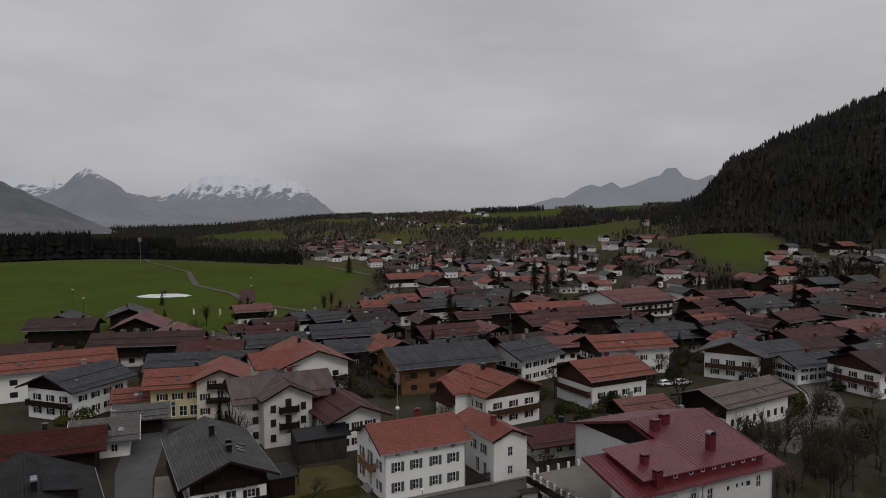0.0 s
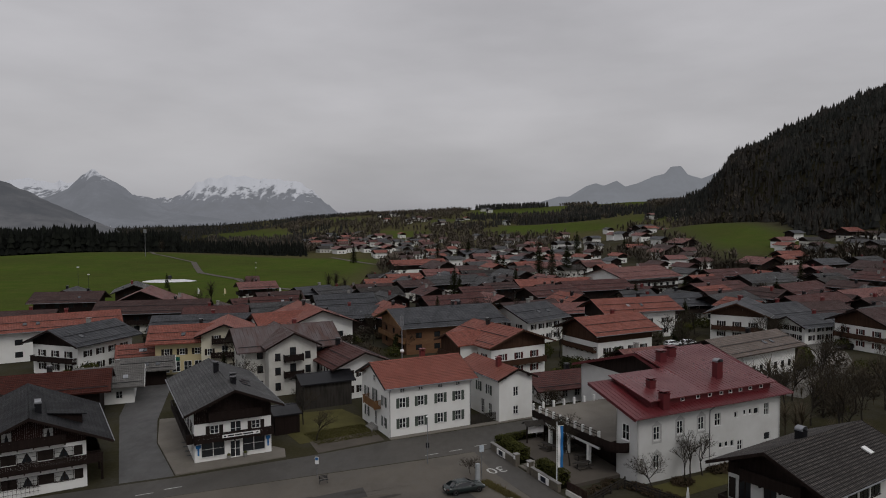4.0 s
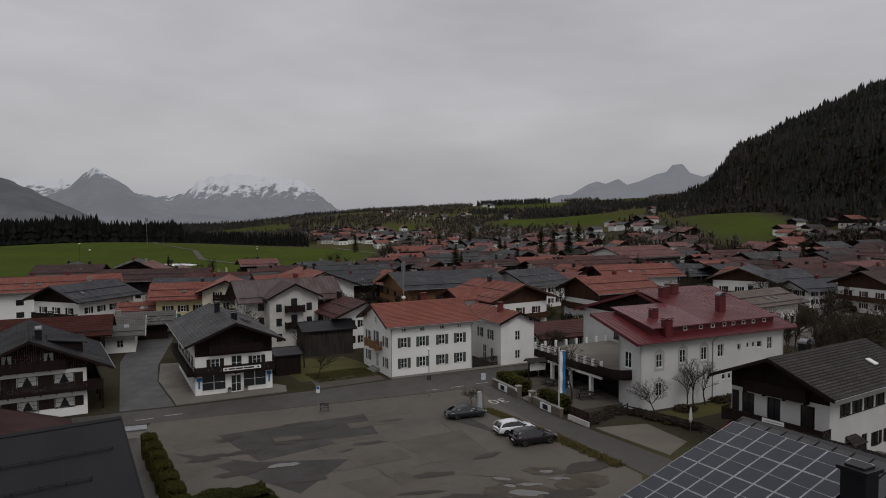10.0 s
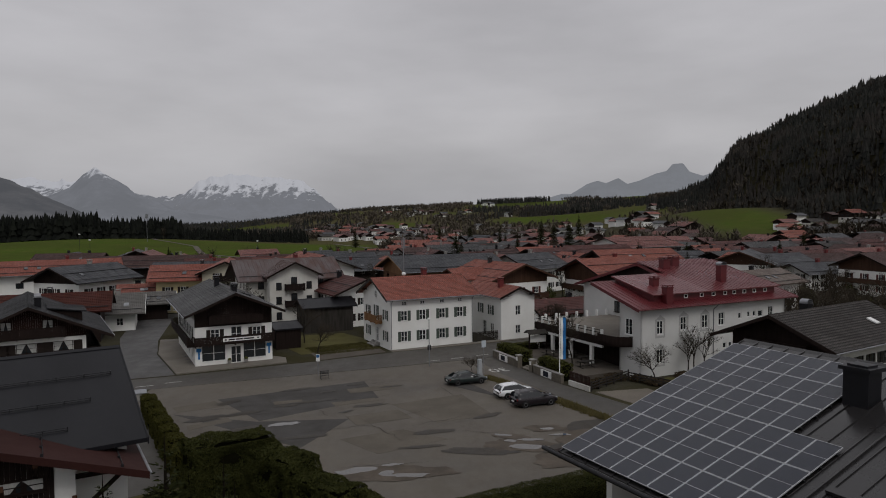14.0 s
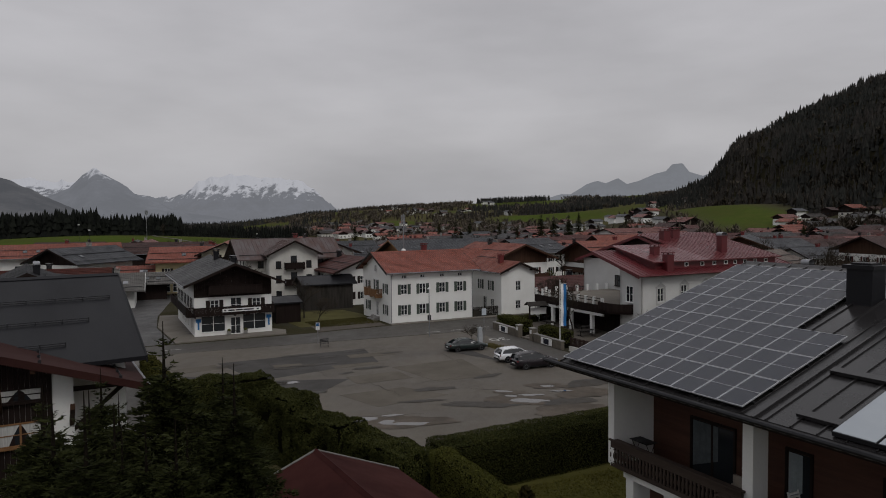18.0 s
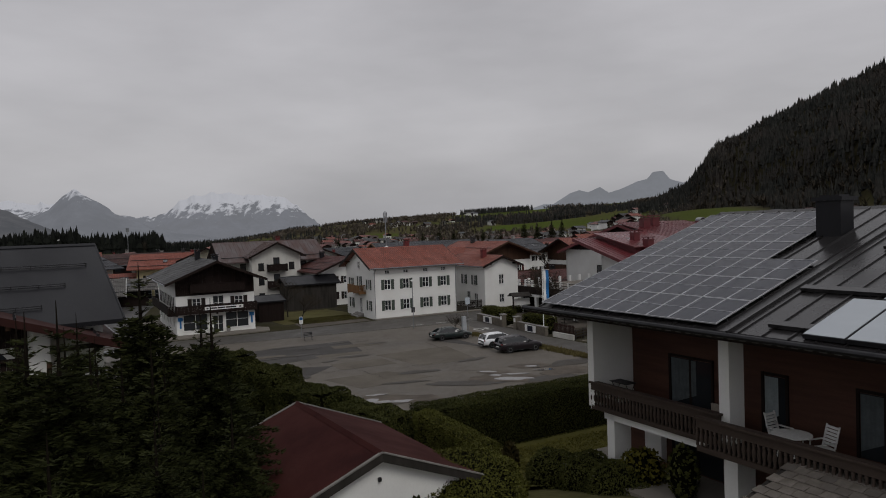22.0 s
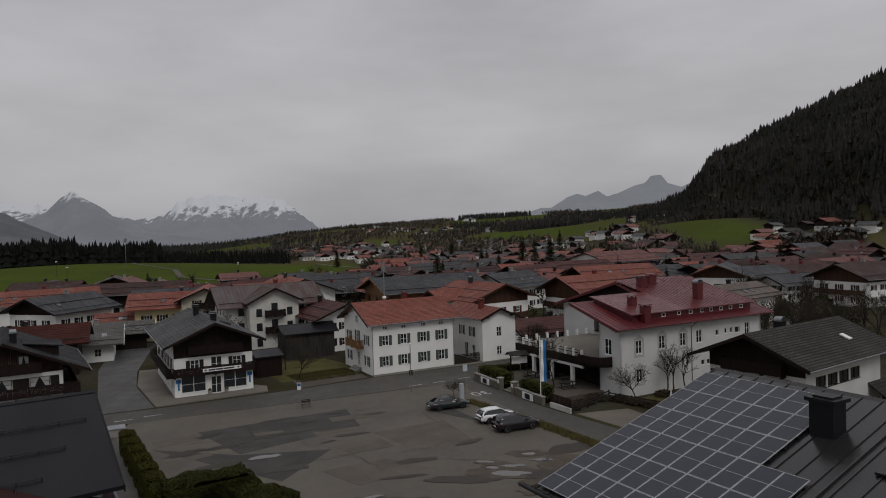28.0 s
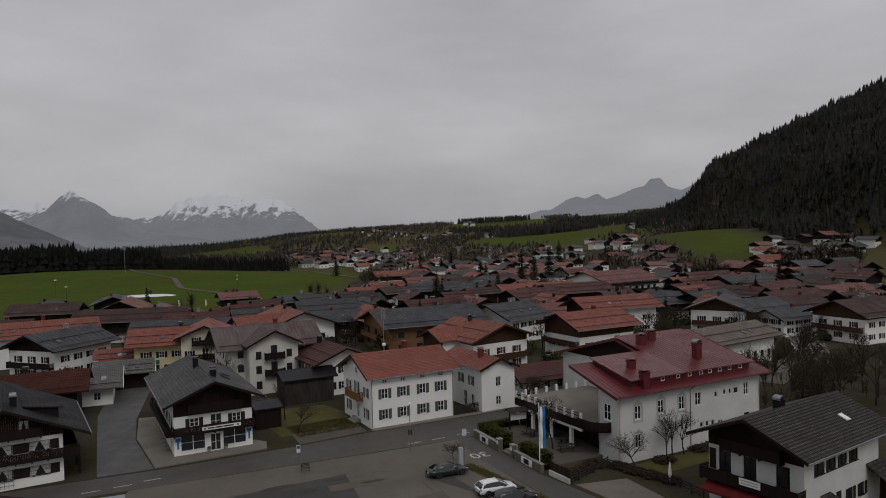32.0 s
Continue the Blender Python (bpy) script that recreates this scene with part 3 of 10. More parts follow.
def house(label, x, y, axis, L, W, rz, pitch=0.42, oh=1.2, ohg=1.3, wall=None, roof=None, wood=None, wood_from=None, wins=(), balconies=(), course=0.35, seams=0.0,
          shutters=None, frame_mat=None, chimneys=(), group="", name="house", gutter=True, detail=2, thick=0.2, z=None, verge=None, wood_sides="", bars=2, curtains=False, chim_mat=None, cap="slab", simple=False):
    """An alpine house. Its ridge runs along local x. wins: (side, centre, sill height, width, height, shutters?); balconies: (side, x0, x1, height)."""
    wall, roof, wood, verge = wall or plaster, roof or roof_brown, wood or timber, verge or timber
    gz = ground_z(x, y) if z is None else z
    root = thing(name, label, "house", pose(x, y, gz, 0, 0, axis), group)
    ez = rz - thick * 1.02 - pitch * W / 2
    sides = {k: side_frame(k, L, W) for k in ("y-", "y+", "x-", "x+")}
    s = Shell()
    for k, m in sides.items():
        ln = L if k[0] == "y" else W
        s = s if simple else Shell()
        holes = [(q[1], q[2], q[3], q[4]) for q in wins if q[0] == k and q[2] + q[4] < ez - 0.03]
        wall_panel(s, m, ln, -1.5, ez, holes)
        if k[0] == "x":
            s.poly(m @ Vector((-W / 2, 0, ez)), m @ Vector((W / 2, 0, ez)), m @ Vector((0, 0, rz - thick * 1.02)))
        if not simple or k == "x+":
            part("wall", s, wall, root)
    for q in wins:
        k, c, b, w, h = q[:5]
        sh = shutters if len(q) < 6 else q[5]
        above = b + h >= ez - 0.03
        add_window(root, sides[k] @ Matrix.Translation((c, 0, b + h / 2)), w, h, bars, frame_mat, sh, curtains, 0.2 if above or (wood_from is not None and b + h > wood_from and (k[0] == "x" or k in wood_sides)) else 0.0, simple)
    # timber cladding on the upper gables
    if wood_from is not None:
        for k in ("x-", "x+") if detail > 1 else ("x-",):
            s = Shell()
            boards(s, sides[k], -W / 2, W / 2, lambda a: rz - thick * 1.05 - abs(a) * pitch, wood_from, w=0.22 if detail > 1 else 0.45)
            tagged(part("cladding", s, wood, root), kind="stuff")
        for k in ("y-", "y+"):
            if k in wood_sides:
                s = Shell()
                boards(s, sides[k], -L / 2, L / 2, lambda a: ez, wood_from, w=0.22 if detail > 1 else 0.45)
                tagged(part("cladding", s, wood, root), kind="stuff")
    # roof
    run, x0, x1 = W / 2 + oh, -L / 2 - ohg, L / 2 + ohg
    me = roof_slope_mesh("roof_slope", x0, x1, run, run * pitch, roof, thick, course)
    for q in (0, math.pi):
        sl = part("roof_slope", me, None, root, m=Matrix.Translation((0, 0, rz)) @ Matrix.Rotation(q, 4, "Z"))
        if seams:
            add_seams(sl, x0 + 0.03, x1 - 0.03, run, run * pitch, seams, roof)
    if detail > 0:
        rc = Shell()
        rc.extrude([(x0, -0.16, rz - 0.05), (x0, 0, rz + 0.07), (x0, 0.16, rz - 0.05)], (x1 - x0, 0, 0))
        part("ridge_cap", rc, roof, root)
    if detail > 0:
        for xe in (x0, x1):
            for sy in (-1, 1):
                b = Shell()
                a0, a1 = (xe - 0.03, xe + 0.03)
                pts = [(a0, 0, rz + 0.03), (a0, sy * (run + 0.02), rz - run * pitch + 0.03), (a0, sy * (run + 0.02), rz - run * pitch - 0.30), (a0, 0, rz - 0.30)]
                b.extrude(pts, (a1 - a0, 0, 0))
                part("bargeboard", b, verge, root)
    if detail == 1 and gutter and simple:
        g, zz = Shell(), rz - run * pitch
        for sy in (-1, 1):
            g.tube((x0, sy * (run + 0.07), zz - 0.10), (x1, sy * (run + 0.07), zz - 0.10), 0.08, sides=5)
        part("gutter", g, zinc, root)
    if detail > 1 and gutter:
        for sy in (-1, 1):
            g, zz = Shell(), rz - run * pitch
            g.tube((x0, sy * (run + 0.07), zz - 0.10), (x1, sy * (run + 0.07), zz - 0.10), 0.075, sides=7)
            part("gutter", g, zinc, root)
        for k in (-1, 1):
            for yy in (-0.36, 0.0, 0.36):
                p = Shell()
                zt = rz - thick - abs(yy * W) * pitch - 0.02
                p.box(k * L / 2 - (0 if k > 0 else ohg - 0.1), yy * W - 0.09, zt - 0.24, k * L / 2 + (ohg - 0.1 if k > 0 else 0), yy * W + 0.09, zt)
                part("purlin", p, wood, root)
    for k, a, b, zz in balconies:
        balcony(root, sides[k], a, b, zz, mat=wood)
    for cx, cy, hh in chimneys:
        zb = rz - abs(cy) * pitch
        chimney(root, cx, cy, zb - 0.5, zb + hh, mat=chim_mat, cap=cap)
    return root


def grid_wins(side, span, floors, n, w=1.0, h=1.25, sh="keep"):
    out = []
    for b in floors:
        for i in range(n):
            q = (side, -span / 2 + span * (i + 0.5) / n, b, w, h)
            out.append(q if sh == "keep" else (*q, sh))
    return out


# ---- ground ----
def ground_material():
    m, n, l, p = node_mat("ground")
    v = coords(n, l, world_space=True)
    big, mid, fine = noise_node(n, l, v, 0.012, 5), noise_node(n, l, v, 0.12, 5), noise_node(n, l, v, 2.2, 4)

    def zone(k):
        a = n.new("ShaderNodeAttribute")
        a.attribute_name = k
        return a.outputs["Fac"]

    dull = mix_col(n, l, remap(n, l, mid, 0.35, 0.7), (0.082, 0.082, 0.034), (0.088, 0.070, 0.044))
    green = mix_col(n, l, remap(n, l, mid, 0.3, 0.7), (0.052, 0.092, 0.015), (0.088, 0.104, 0.026))
    green = mix_col(n, l, remap(n, l, big, 0.4, 0.65, 0, 0.7), green, (0.060, 0.068, 0.022))
    town = mix_col(n, l, remap(n, l, mid, 0.38, 0.62), (0.056, 0.051, 0.045), (0.040, 0.037, 0.022))
    wood = mix_col(n, l, remap(n, l, mid, 0.35, 0.65), (0.018, 0.016, 0.011), (0.028, 0.024, 0.015))
    c = mix_col(n, l, zone("meadow"), dull, green)
    c = mix_col(n, l, zone("town"), c, town)
    c = mix_col(n, l, zone("wood"), c, wood)
    c = mix_col(n, l, remap(n, l, fine, 0.3, 0.75, 0, 0.5), c, (0.016, 0.017, 0.006))
    l.new(c, p.inputs["Base Color"])
    p.inputs["Roughness"].default_value, p.inputs["Specular IOR Level"].default_value = 1.0, 0.0
    bump(n, l, p, fine, 0.5, 0.08)
    return m


# pastures on the far slopes: bearing from, to; fall below the drone's height per metre from, to
PASTURES = ((-0.345, -0.215, 0.025, 0.043), (-0.105, -0.035, 0.030, 0.042), (0.02, 0.17, -0.008, 0.011), (0.06, 0.21, 0.023, 0.035), (0.19, 0.29, -0.02, -0.002), (-0.19, -0.11, 0.009, 0.017), (-0.03, 0.05, 0.014, 0.021))


def pasture_at(x, y):
    az, e = x / np.maximum(y, 50), (38.7 - land(x, y)) / np.maximum(y, 50)
    az = az + 0.012 * np.sin(np.asarray(y) * 0.011) + 0.006 * np.sin(np.asarray(x) * 0.05)
    out = np.zeros_like(e)
    for a0, a1, e0, e1 in PASTURES:
        out = np.maximum(out, sstep(a0, a0 + 0.015, az) * sstep(a1, a1 - 0.015, az) * sstep(e0, e0 + 0.003, e) * sstep(e1, e1 - 0.003, e))
    return out * sstep(700, 800, np.asarray(y, float))


def meadow_at(x, y):
    az = x / np.maximum(y, 50)
    a = sstep(-40, -75, x - 0.0 * (y - 250)) * sstep(205, 240, y) * sstep(650, 600, y)
    b = np.exp(-((x - 238) / 40) ** 4 - ((y - 580) / 98) ** 4)
    c = np.exp(-((x - 155) / 95) ** 4 - ((y - 1010) / 75) ** 4)
    d = 0.7 * np.exp(-((x - 292) / 42) ** 2 - ((y - 1040) / 80) ** 2)
    f = np.exp(-((az + 0.08) / 0.03) ** 2) * sstep(840, 880, y) * sstep(1000, 960, y)
    return np.clip(a + b + 0.85 * c + d + 0.6 * f + 0.8 * pasture_at(x, y), 0, 1)


def wood_at(x, y):
    az = x / np.maximum(y, 50)
    s = x - 300 + 0.25 * np.maximum(0, 600 - y)
    a = sstep(20, 60, s) * sstep(250, 420, y)
    b = sstep(640, 680, y) * sstep(-0.24, -0.3, az)
    return np.clip(a + b, 0, 1)


def build_ground():
    ys = np.concatenate([np.arange(-420, 0, 30), np.arange(0, 300, 5), np.arange(300, 1200, 9), np.geomspace(1200, 4900, 60)])
    ps = np.linspace(-1.4, 1.4, 300)
    P, Y = np.meshgrid(ps, ys)
    X = P * (330 + np.maximum(Y, 0))
    Z = land(X, Y)
    far = sstep(700, 1200, Y)
    Z = Z + far * 3.0 * np.sin(X * 0.021 + 1.3) * np.sin(Y * 0.017)
    nr, nc = X.shape
    idx = np.arange(nr * nc).reshape(nr, nc)
    f = np.stack([idx[:-1, :-1], idx[:-1, 1:], idx[1:, 1:], idx[1:, :-1]], -1).reshape(-1, 4)
    me = bpy.data.meshes.new("ground")
    me.from_pydata(np.stack([X, Y, Z], -1).reshape(-1, 3).tolist(), [], f.tolist())
    me.polygons.foreach_set("use_smooth", [True] * len(me.polygons))
    az = X / np.maximum(Y, 50)
    town = sstep(60, 75, Y) * sstep(240, 215, Y) + sstep(200, 230, Y) * sstep(820, 700, Y) * sstep(-0.13, -0.08, az) * sstep(0.62, 0.5, az)
    mead = meadow_at(X, Y)
    for k, a in (("meadow", mead), ("town", np.clip(town, 0, 1) * 0.85 * (1 - mead)), ("wood", wood_at(X, Y) * (1 - mead))):
        me.attributes.new(k, "FLOAT", "POINT").data.foreach_set("value", a.reshape(-1).astype(np.float32))
    me.materials.append(ground_material())
    tagged(new("ground", me), "valley floor of spring grass, gardens and village ground", "ground", kind="structure")


build_ground()


def asphalt_material(name, col, col2, wet=0.25, patch=0.0):
    m, n, l, p = node_mat(name)
    v = coords(n, l, world_space=True)
    big, mid, fine = noise_node(n, l, v, 0.06, 5, 0.65), noise_node(n, l, coords(n, l, (0.9, 0.5, 1), True), 0.35, 6, 0.7), noise_node(n, l, v, 18, 3)
    c = mix_col(n, l, remap(n, l, big, 0.36, 0.66), col, col2)
    c = mix_col(n, l, remap(n, l, mid, 0.5, 0.72, 0, 0.75), c, tuple(x * 0.55 for x in col))
    if patch:
        b = n.new("ShaderNodeTexBrick")
        b.inputs["Scale"].default_value = 0.115
        b.inputs["Mortar Size"].default_value = 0.0
        b.inputs["Bias"].default_value = -0.1
        b.inputs["Color1"].default_value, b.inputs["Color2"].default_value = (0, 0, 0, 1), (1, 1, 1, 1)
        mp = n.new("ShaderNodeMapping")
        mp.inputs["Rotation"].default_value = (0, 0, radians(-27))
        l.new(v, mp.inputs[0])
        l.new(mp.outputs[0], b.inputs["Vector"])
        g = n.new("ShaderNodeRGBToBW")
        l.new(b.outputs[0], g.inputs[0])
        c = mix_col(n, l, remap(n, l, g.outputs[0], 0, 1, 0, patch), c, tuple(x * 1.35 for x in col))
    c = mix_col(n, l, remap(n, l, fine, 0.3, 0.7, 0, 0.3), c, tuple(x * 0.5 for x in col))
    l.new(c, p.inputs["Base Color"])
    l.new(remap(n, l, mid, 0.35, 0.7, 0.85, 0.85 - wet), p.inputs["Roughness"])
    p.inputs["Specular IOR Level"].default_value = 0.35
    bump(n, l, p, fine, 0.3, 0.01)
    return m


asphalt_lot = asphalt_material("worn_asphalt", (0.110, 0.096, 0.078), (0.072, 0.062, 0.052), 0.35, 0.12)
asphalt_road = asphalt_material("road_asphalt", (0.076, 0.069, 0.061), (0.054, 0.050, 0.046), 0.35)
asphalt_lane = asphalt_material("lane_asphalt", (0.092, 0.089, 0.087), (0.066, 0.064, 0.064), 0.45)
paving = surface("pale_paving", (0.19, 0.172, 0.148), (0.135, 0.122, 0.105), 0.85, s1=0.2, s2=5, var=0.4, grain=0.2)
gravel_mat = surface("gravel", (0.105, 0.09, 0.075), (0.07, 0.062, 0.052), 0.95, s1=0.3, s2=12, var=0.4, grain=0.4)
UX, UY = 0.891, 0.454


def sheet(name, pts, z, mat, label, category="road", kind="structure", thick=0.12):
    s = Shell()
    s.extrude([(a, b, z - thick) for a, b in pts], (0, 0, thick))
    return solid(name, s, mat, label, category, kind=kind)


def street(a, b, w, z, mat, label, name="road"):
    a, b = Vector(a), Vector(b)
    n = (b - a).normalized().orthogonal() * w / 2
    return sheet(name, [tuple(a - n), tuple(b - n), tuple(b + n), tuple(a + n)], z, mat, label)


sheet("parking_lot", [(-33.5, 77.5), (-33.0, 72.5), (-18.5, 50.0), (-12.5, 46.0), (-3.5, 38.6), (0.5, 39.2), (13, 46.5), (17, 61.5), (5.5, 85.5), (3.5, 93.0), (-3.6, 89.8)], 0.02, asphalt_lot, "worn patched asphalt parking lot with puddles", "parking lot")
sheet("road", [(-110, 43.5), (-33.5, 77.6), (3.6, 93.1), (34, 111.5), (80, 137), (76, 144), (30, 117.5), (14.4, 108.6), (6.5, 104.8), (-8.3, 97.6), (-17.6, 92.0), (-32.8, 84.2), (-113, 50)], 0.015, asphalt_road, "grey asphalt village street")
sheet("road", [(3.4, 93.0), (5.4, 85.6), (15.6, 65.0), (22, 52.5), (27, 55), (17.8, 70.2), (12.6, 78.6), (8.7, 87.4), (6.2, 94.3)], 0.018, asphalt_road, "narrow grey asphalt side street")
sheet("road", [(-39.2, 82.2), (-33.5, 84.6), (-40.8, 97.0), (-45.3, 108.2), (-52.5, 133), (-46, 140), (-80, 131), (-59.0, 131), (-52.3, 110.5), (-43.3, 91.0)], 0.012, asphalt_lane, "narrow asphalt lane between houses")
sheet("pavement", [(-33.4, 84.7), (-21.4, 91.2), (-22.2, 94.2), (-24.0, 95.2), (-33, 90.5), (-42.5, 109.0), (-45.0, 108.3), (-40.7, 97.1)], 0.14, paving, "pale paved forecourt in front of the shop", "pavement", thick=0.3)
sheet("pavement", [(-17.4, 92.6), (-9.0, 97.9), (-10.9, 102.2), (-19.4, 97.2)], 0.06, gravel_mat, "paved parking bays beside the white house", "pavement")
sheet("pavement", [(14.0, 108.8), (-8.1, 97.9), (-8.5, 98.8), (13.6, 110.0)], 0.10, paving, "narrow pavement along the white house", "pavement", thick=0.25)
sheet("pavement", [(15.6, 75.2), (21.6, 76.6), (24.0, 70.5), (21.0, 66.5)], 0.05, surface("pale_gravel", (0.17, 0.15, 0.125), (0.12, 0.105, 0.09), 0.95, s1=0.3, s2=12, var=0.4, grain=0.4), "gravel forecourt", "pavement")

# ---- near houses ----
WA = ([("y-", s, b, 1.0, 1.45, shutter_green) for s in (-4.5, -1.6, 1.55, 4.5) for b in (1.15, 4.1)] + [("y-", s, 6.35, 0.75, 0.5, None) for s in (-4.5, -1.6, 1.55, 4.5)]
      + [("x-", s, 4.1, 1.0, 1.45, shutter_green) for s in (-3.4, 3.6)] + [("x-", s, 1.1, 1.0, 1.45, shutter_green) for s in (-3.4, 3.6)] + [("x-", 0, 3.8, 1.0, 2.1, shutter_green), ("x-", 0.2, 0.6, 1.0, 2.1, None), ("x-", 0, 7.1, 0.8, 1.0, None)])
houseA = house("white plastered farmhouse with orange-red tiled roof and grey-green shutters", -5.0, 106.8, 27, 13.2, 11.0, 9.95, 0.42, 0.8, 0.9, plaster, roof_orange, timber_mid, None, WA, (), chimneys=[(1.6, 0.9, 1.2)], chim_mat=red_brick, verge=timber_grey)
balcony(houseA, side_frame("x-", 13.2, 11.0), -2.3, 2.3, 3.75, mat=timber_new)
house("white plastered side wing with orange-red tiled roof and closed shutters", 7.6, 113.3, 117, 12.6, 6.0, 8.1, 0.42, 0.6, 0.7, plaster, roof_orange, None, None,
      [("x-", 0.0, 3.7, 0.9, 1.5, None), ("x-", 0.0, 0.9, 0.9, 1.3, None), ("y+", 3.2, 3.6, 0.9, 1.5, shutter_green), ("y+", 0.0, 3.6, 0.9, 1.5, shutter_green), ("y+", 3.5, 0.2, 1.0, 2.1, None), ("y+", 1.2, 0.2, 1.1, 2.3, None)], chimneys=[(-2.5, 0.8, 1.2)], chim_mat=red_brick)
WB = [("x-", s, 3.6, 1.1, 1.1, shutter_brown) for s in (-2.4, 2.9)] + [("x-", 0.3, 3.0, 1.4, 1.9, None), ("x-", -2.6, 0.6, 3.0, 2.1, None), ("x-", 2.6, 0.6, 3.0, 2.1, None), ("x-", 0.2, 0.15, 1.3, 2.2, None)] + grid_wins("y+", 17, (3.4,), 5, 1.0, 1.5, shutter_brown) + grid_wins("y+", 17, (0.9,), 5, 1.3, 1.6, None)
houseB = house("white shop chalet with dark timber gable and grey tiled roof", -28.1 - 0.454 * 9.5, 90.9 + 0.891 * 9.5, 117, 19.0, 9.8, 9.45, 0.42, 1.4, 1.8, plaster, roof_grey, timber, 5.1, WB, (), chimneys=[(-4, -1.0, 0.8), (-6.5, -0.6, 0.7), (1.5, 0.4, 1.2)], chim_mat=felt_dark)
mB = side_frame("x-", 19.0, 9.8)
balcony(houseB, mB, -5.0, 5.0, 2.95, 1.0)
balcony(houseB, mB, -3.2, 3.6, 5.6, 0.8)
balcony(houseB, side_frame("y+", 19.0, 9.8), -9.5, 9.5, 2.95, 1.0)
WE = [("x-", s, b, 2.0, 1.15, shutter_brown) for s in (-3.9, -0.3, 3.4) for b in (1.1, 3.9)]
houseE = house("white farmhouse with dark timber gable and grey tiled roof", -51.7, 85.5, 121, 16, 11.5, 9.35, 0.45, 2.8, 1.6, plaster, roof_anthracite, surface("red_brown_boards", (0.030, 0.013, 0.010), (0.016, 0.008, 0.0065), 0.8, s1=0.8, s2=16, stretch=(3, 3, 0.4), var=0.4, grain=0.3, vary=0.4), 5.5, WE, (), frame_mat=timber, curtains=True, chimneys=[(-5.5, -1.0, 1.1), (-4.3, -1.0, 0.9)], chim_mat=felt_dark, cap="dome")
mE = side_frame("x-", 16, 11.5)
balcony(houseE, mE, -7.0, 7.4, 3.15, 1.1)
balcony(houseE, mE, -4.4, 3.6, 5.9, 1.0)
for c in (-2.2, 1.9):
    add_window(houseE, mE @ Matrix.Translation((c, 0, 6.95)), 1.1, 1.4, 2, timber, curtains=True, proud=0.2)
s = Shell()
s.extrude([(-5.2, -2.0, 8.4), (-5.2, -5.6, 7.9), (-5.2, -5.6, 6.7), (-5.2, -2.0, 8.42)], (5.4, 0, 0))
dmE = part("dormer", s, timber, houseE, "dark timber shed dormer")
s = Shell()
s.extrude([(-5.5, -1.9, 8.55), (0.5, -1.9, 8.55), (0.5, -6.1, 7.95), (-5.5, -6.1, 7.95)], (0, 0, 0.12))
part("dormer_roof", s, roof_anthracite, dmE)
for x in (-6.4, -2.4, 1.6):
    s = Shell()
    s.box(x - 0.12, -7.6, -0.5, x + 0.12, -7.36, 3.1)
    part("post", s, timber, houseE)
balcony(houseE, side_frame("y-", 16, 11.5), -8.0, 8.0, 3.15, 1.5)
s = Shell()
boards(s, side_frame("y-", 16, 11.5), -8.0, 8.0, lambda a: 6.6, 0.0)
tagged(part("cladding", s, timber, houseE), kind="stuff")
# hotel: front block, taller rear block, red sheet roof with a long shed dormer, terrace beside it
plaster_pale = surface("weathered_white_plaster", (0.57, 0.57, 0.56), (0.44, 0.435, 0.42), 0.88, s1=0.3, s2=10, var=0.3, grain=0.08)


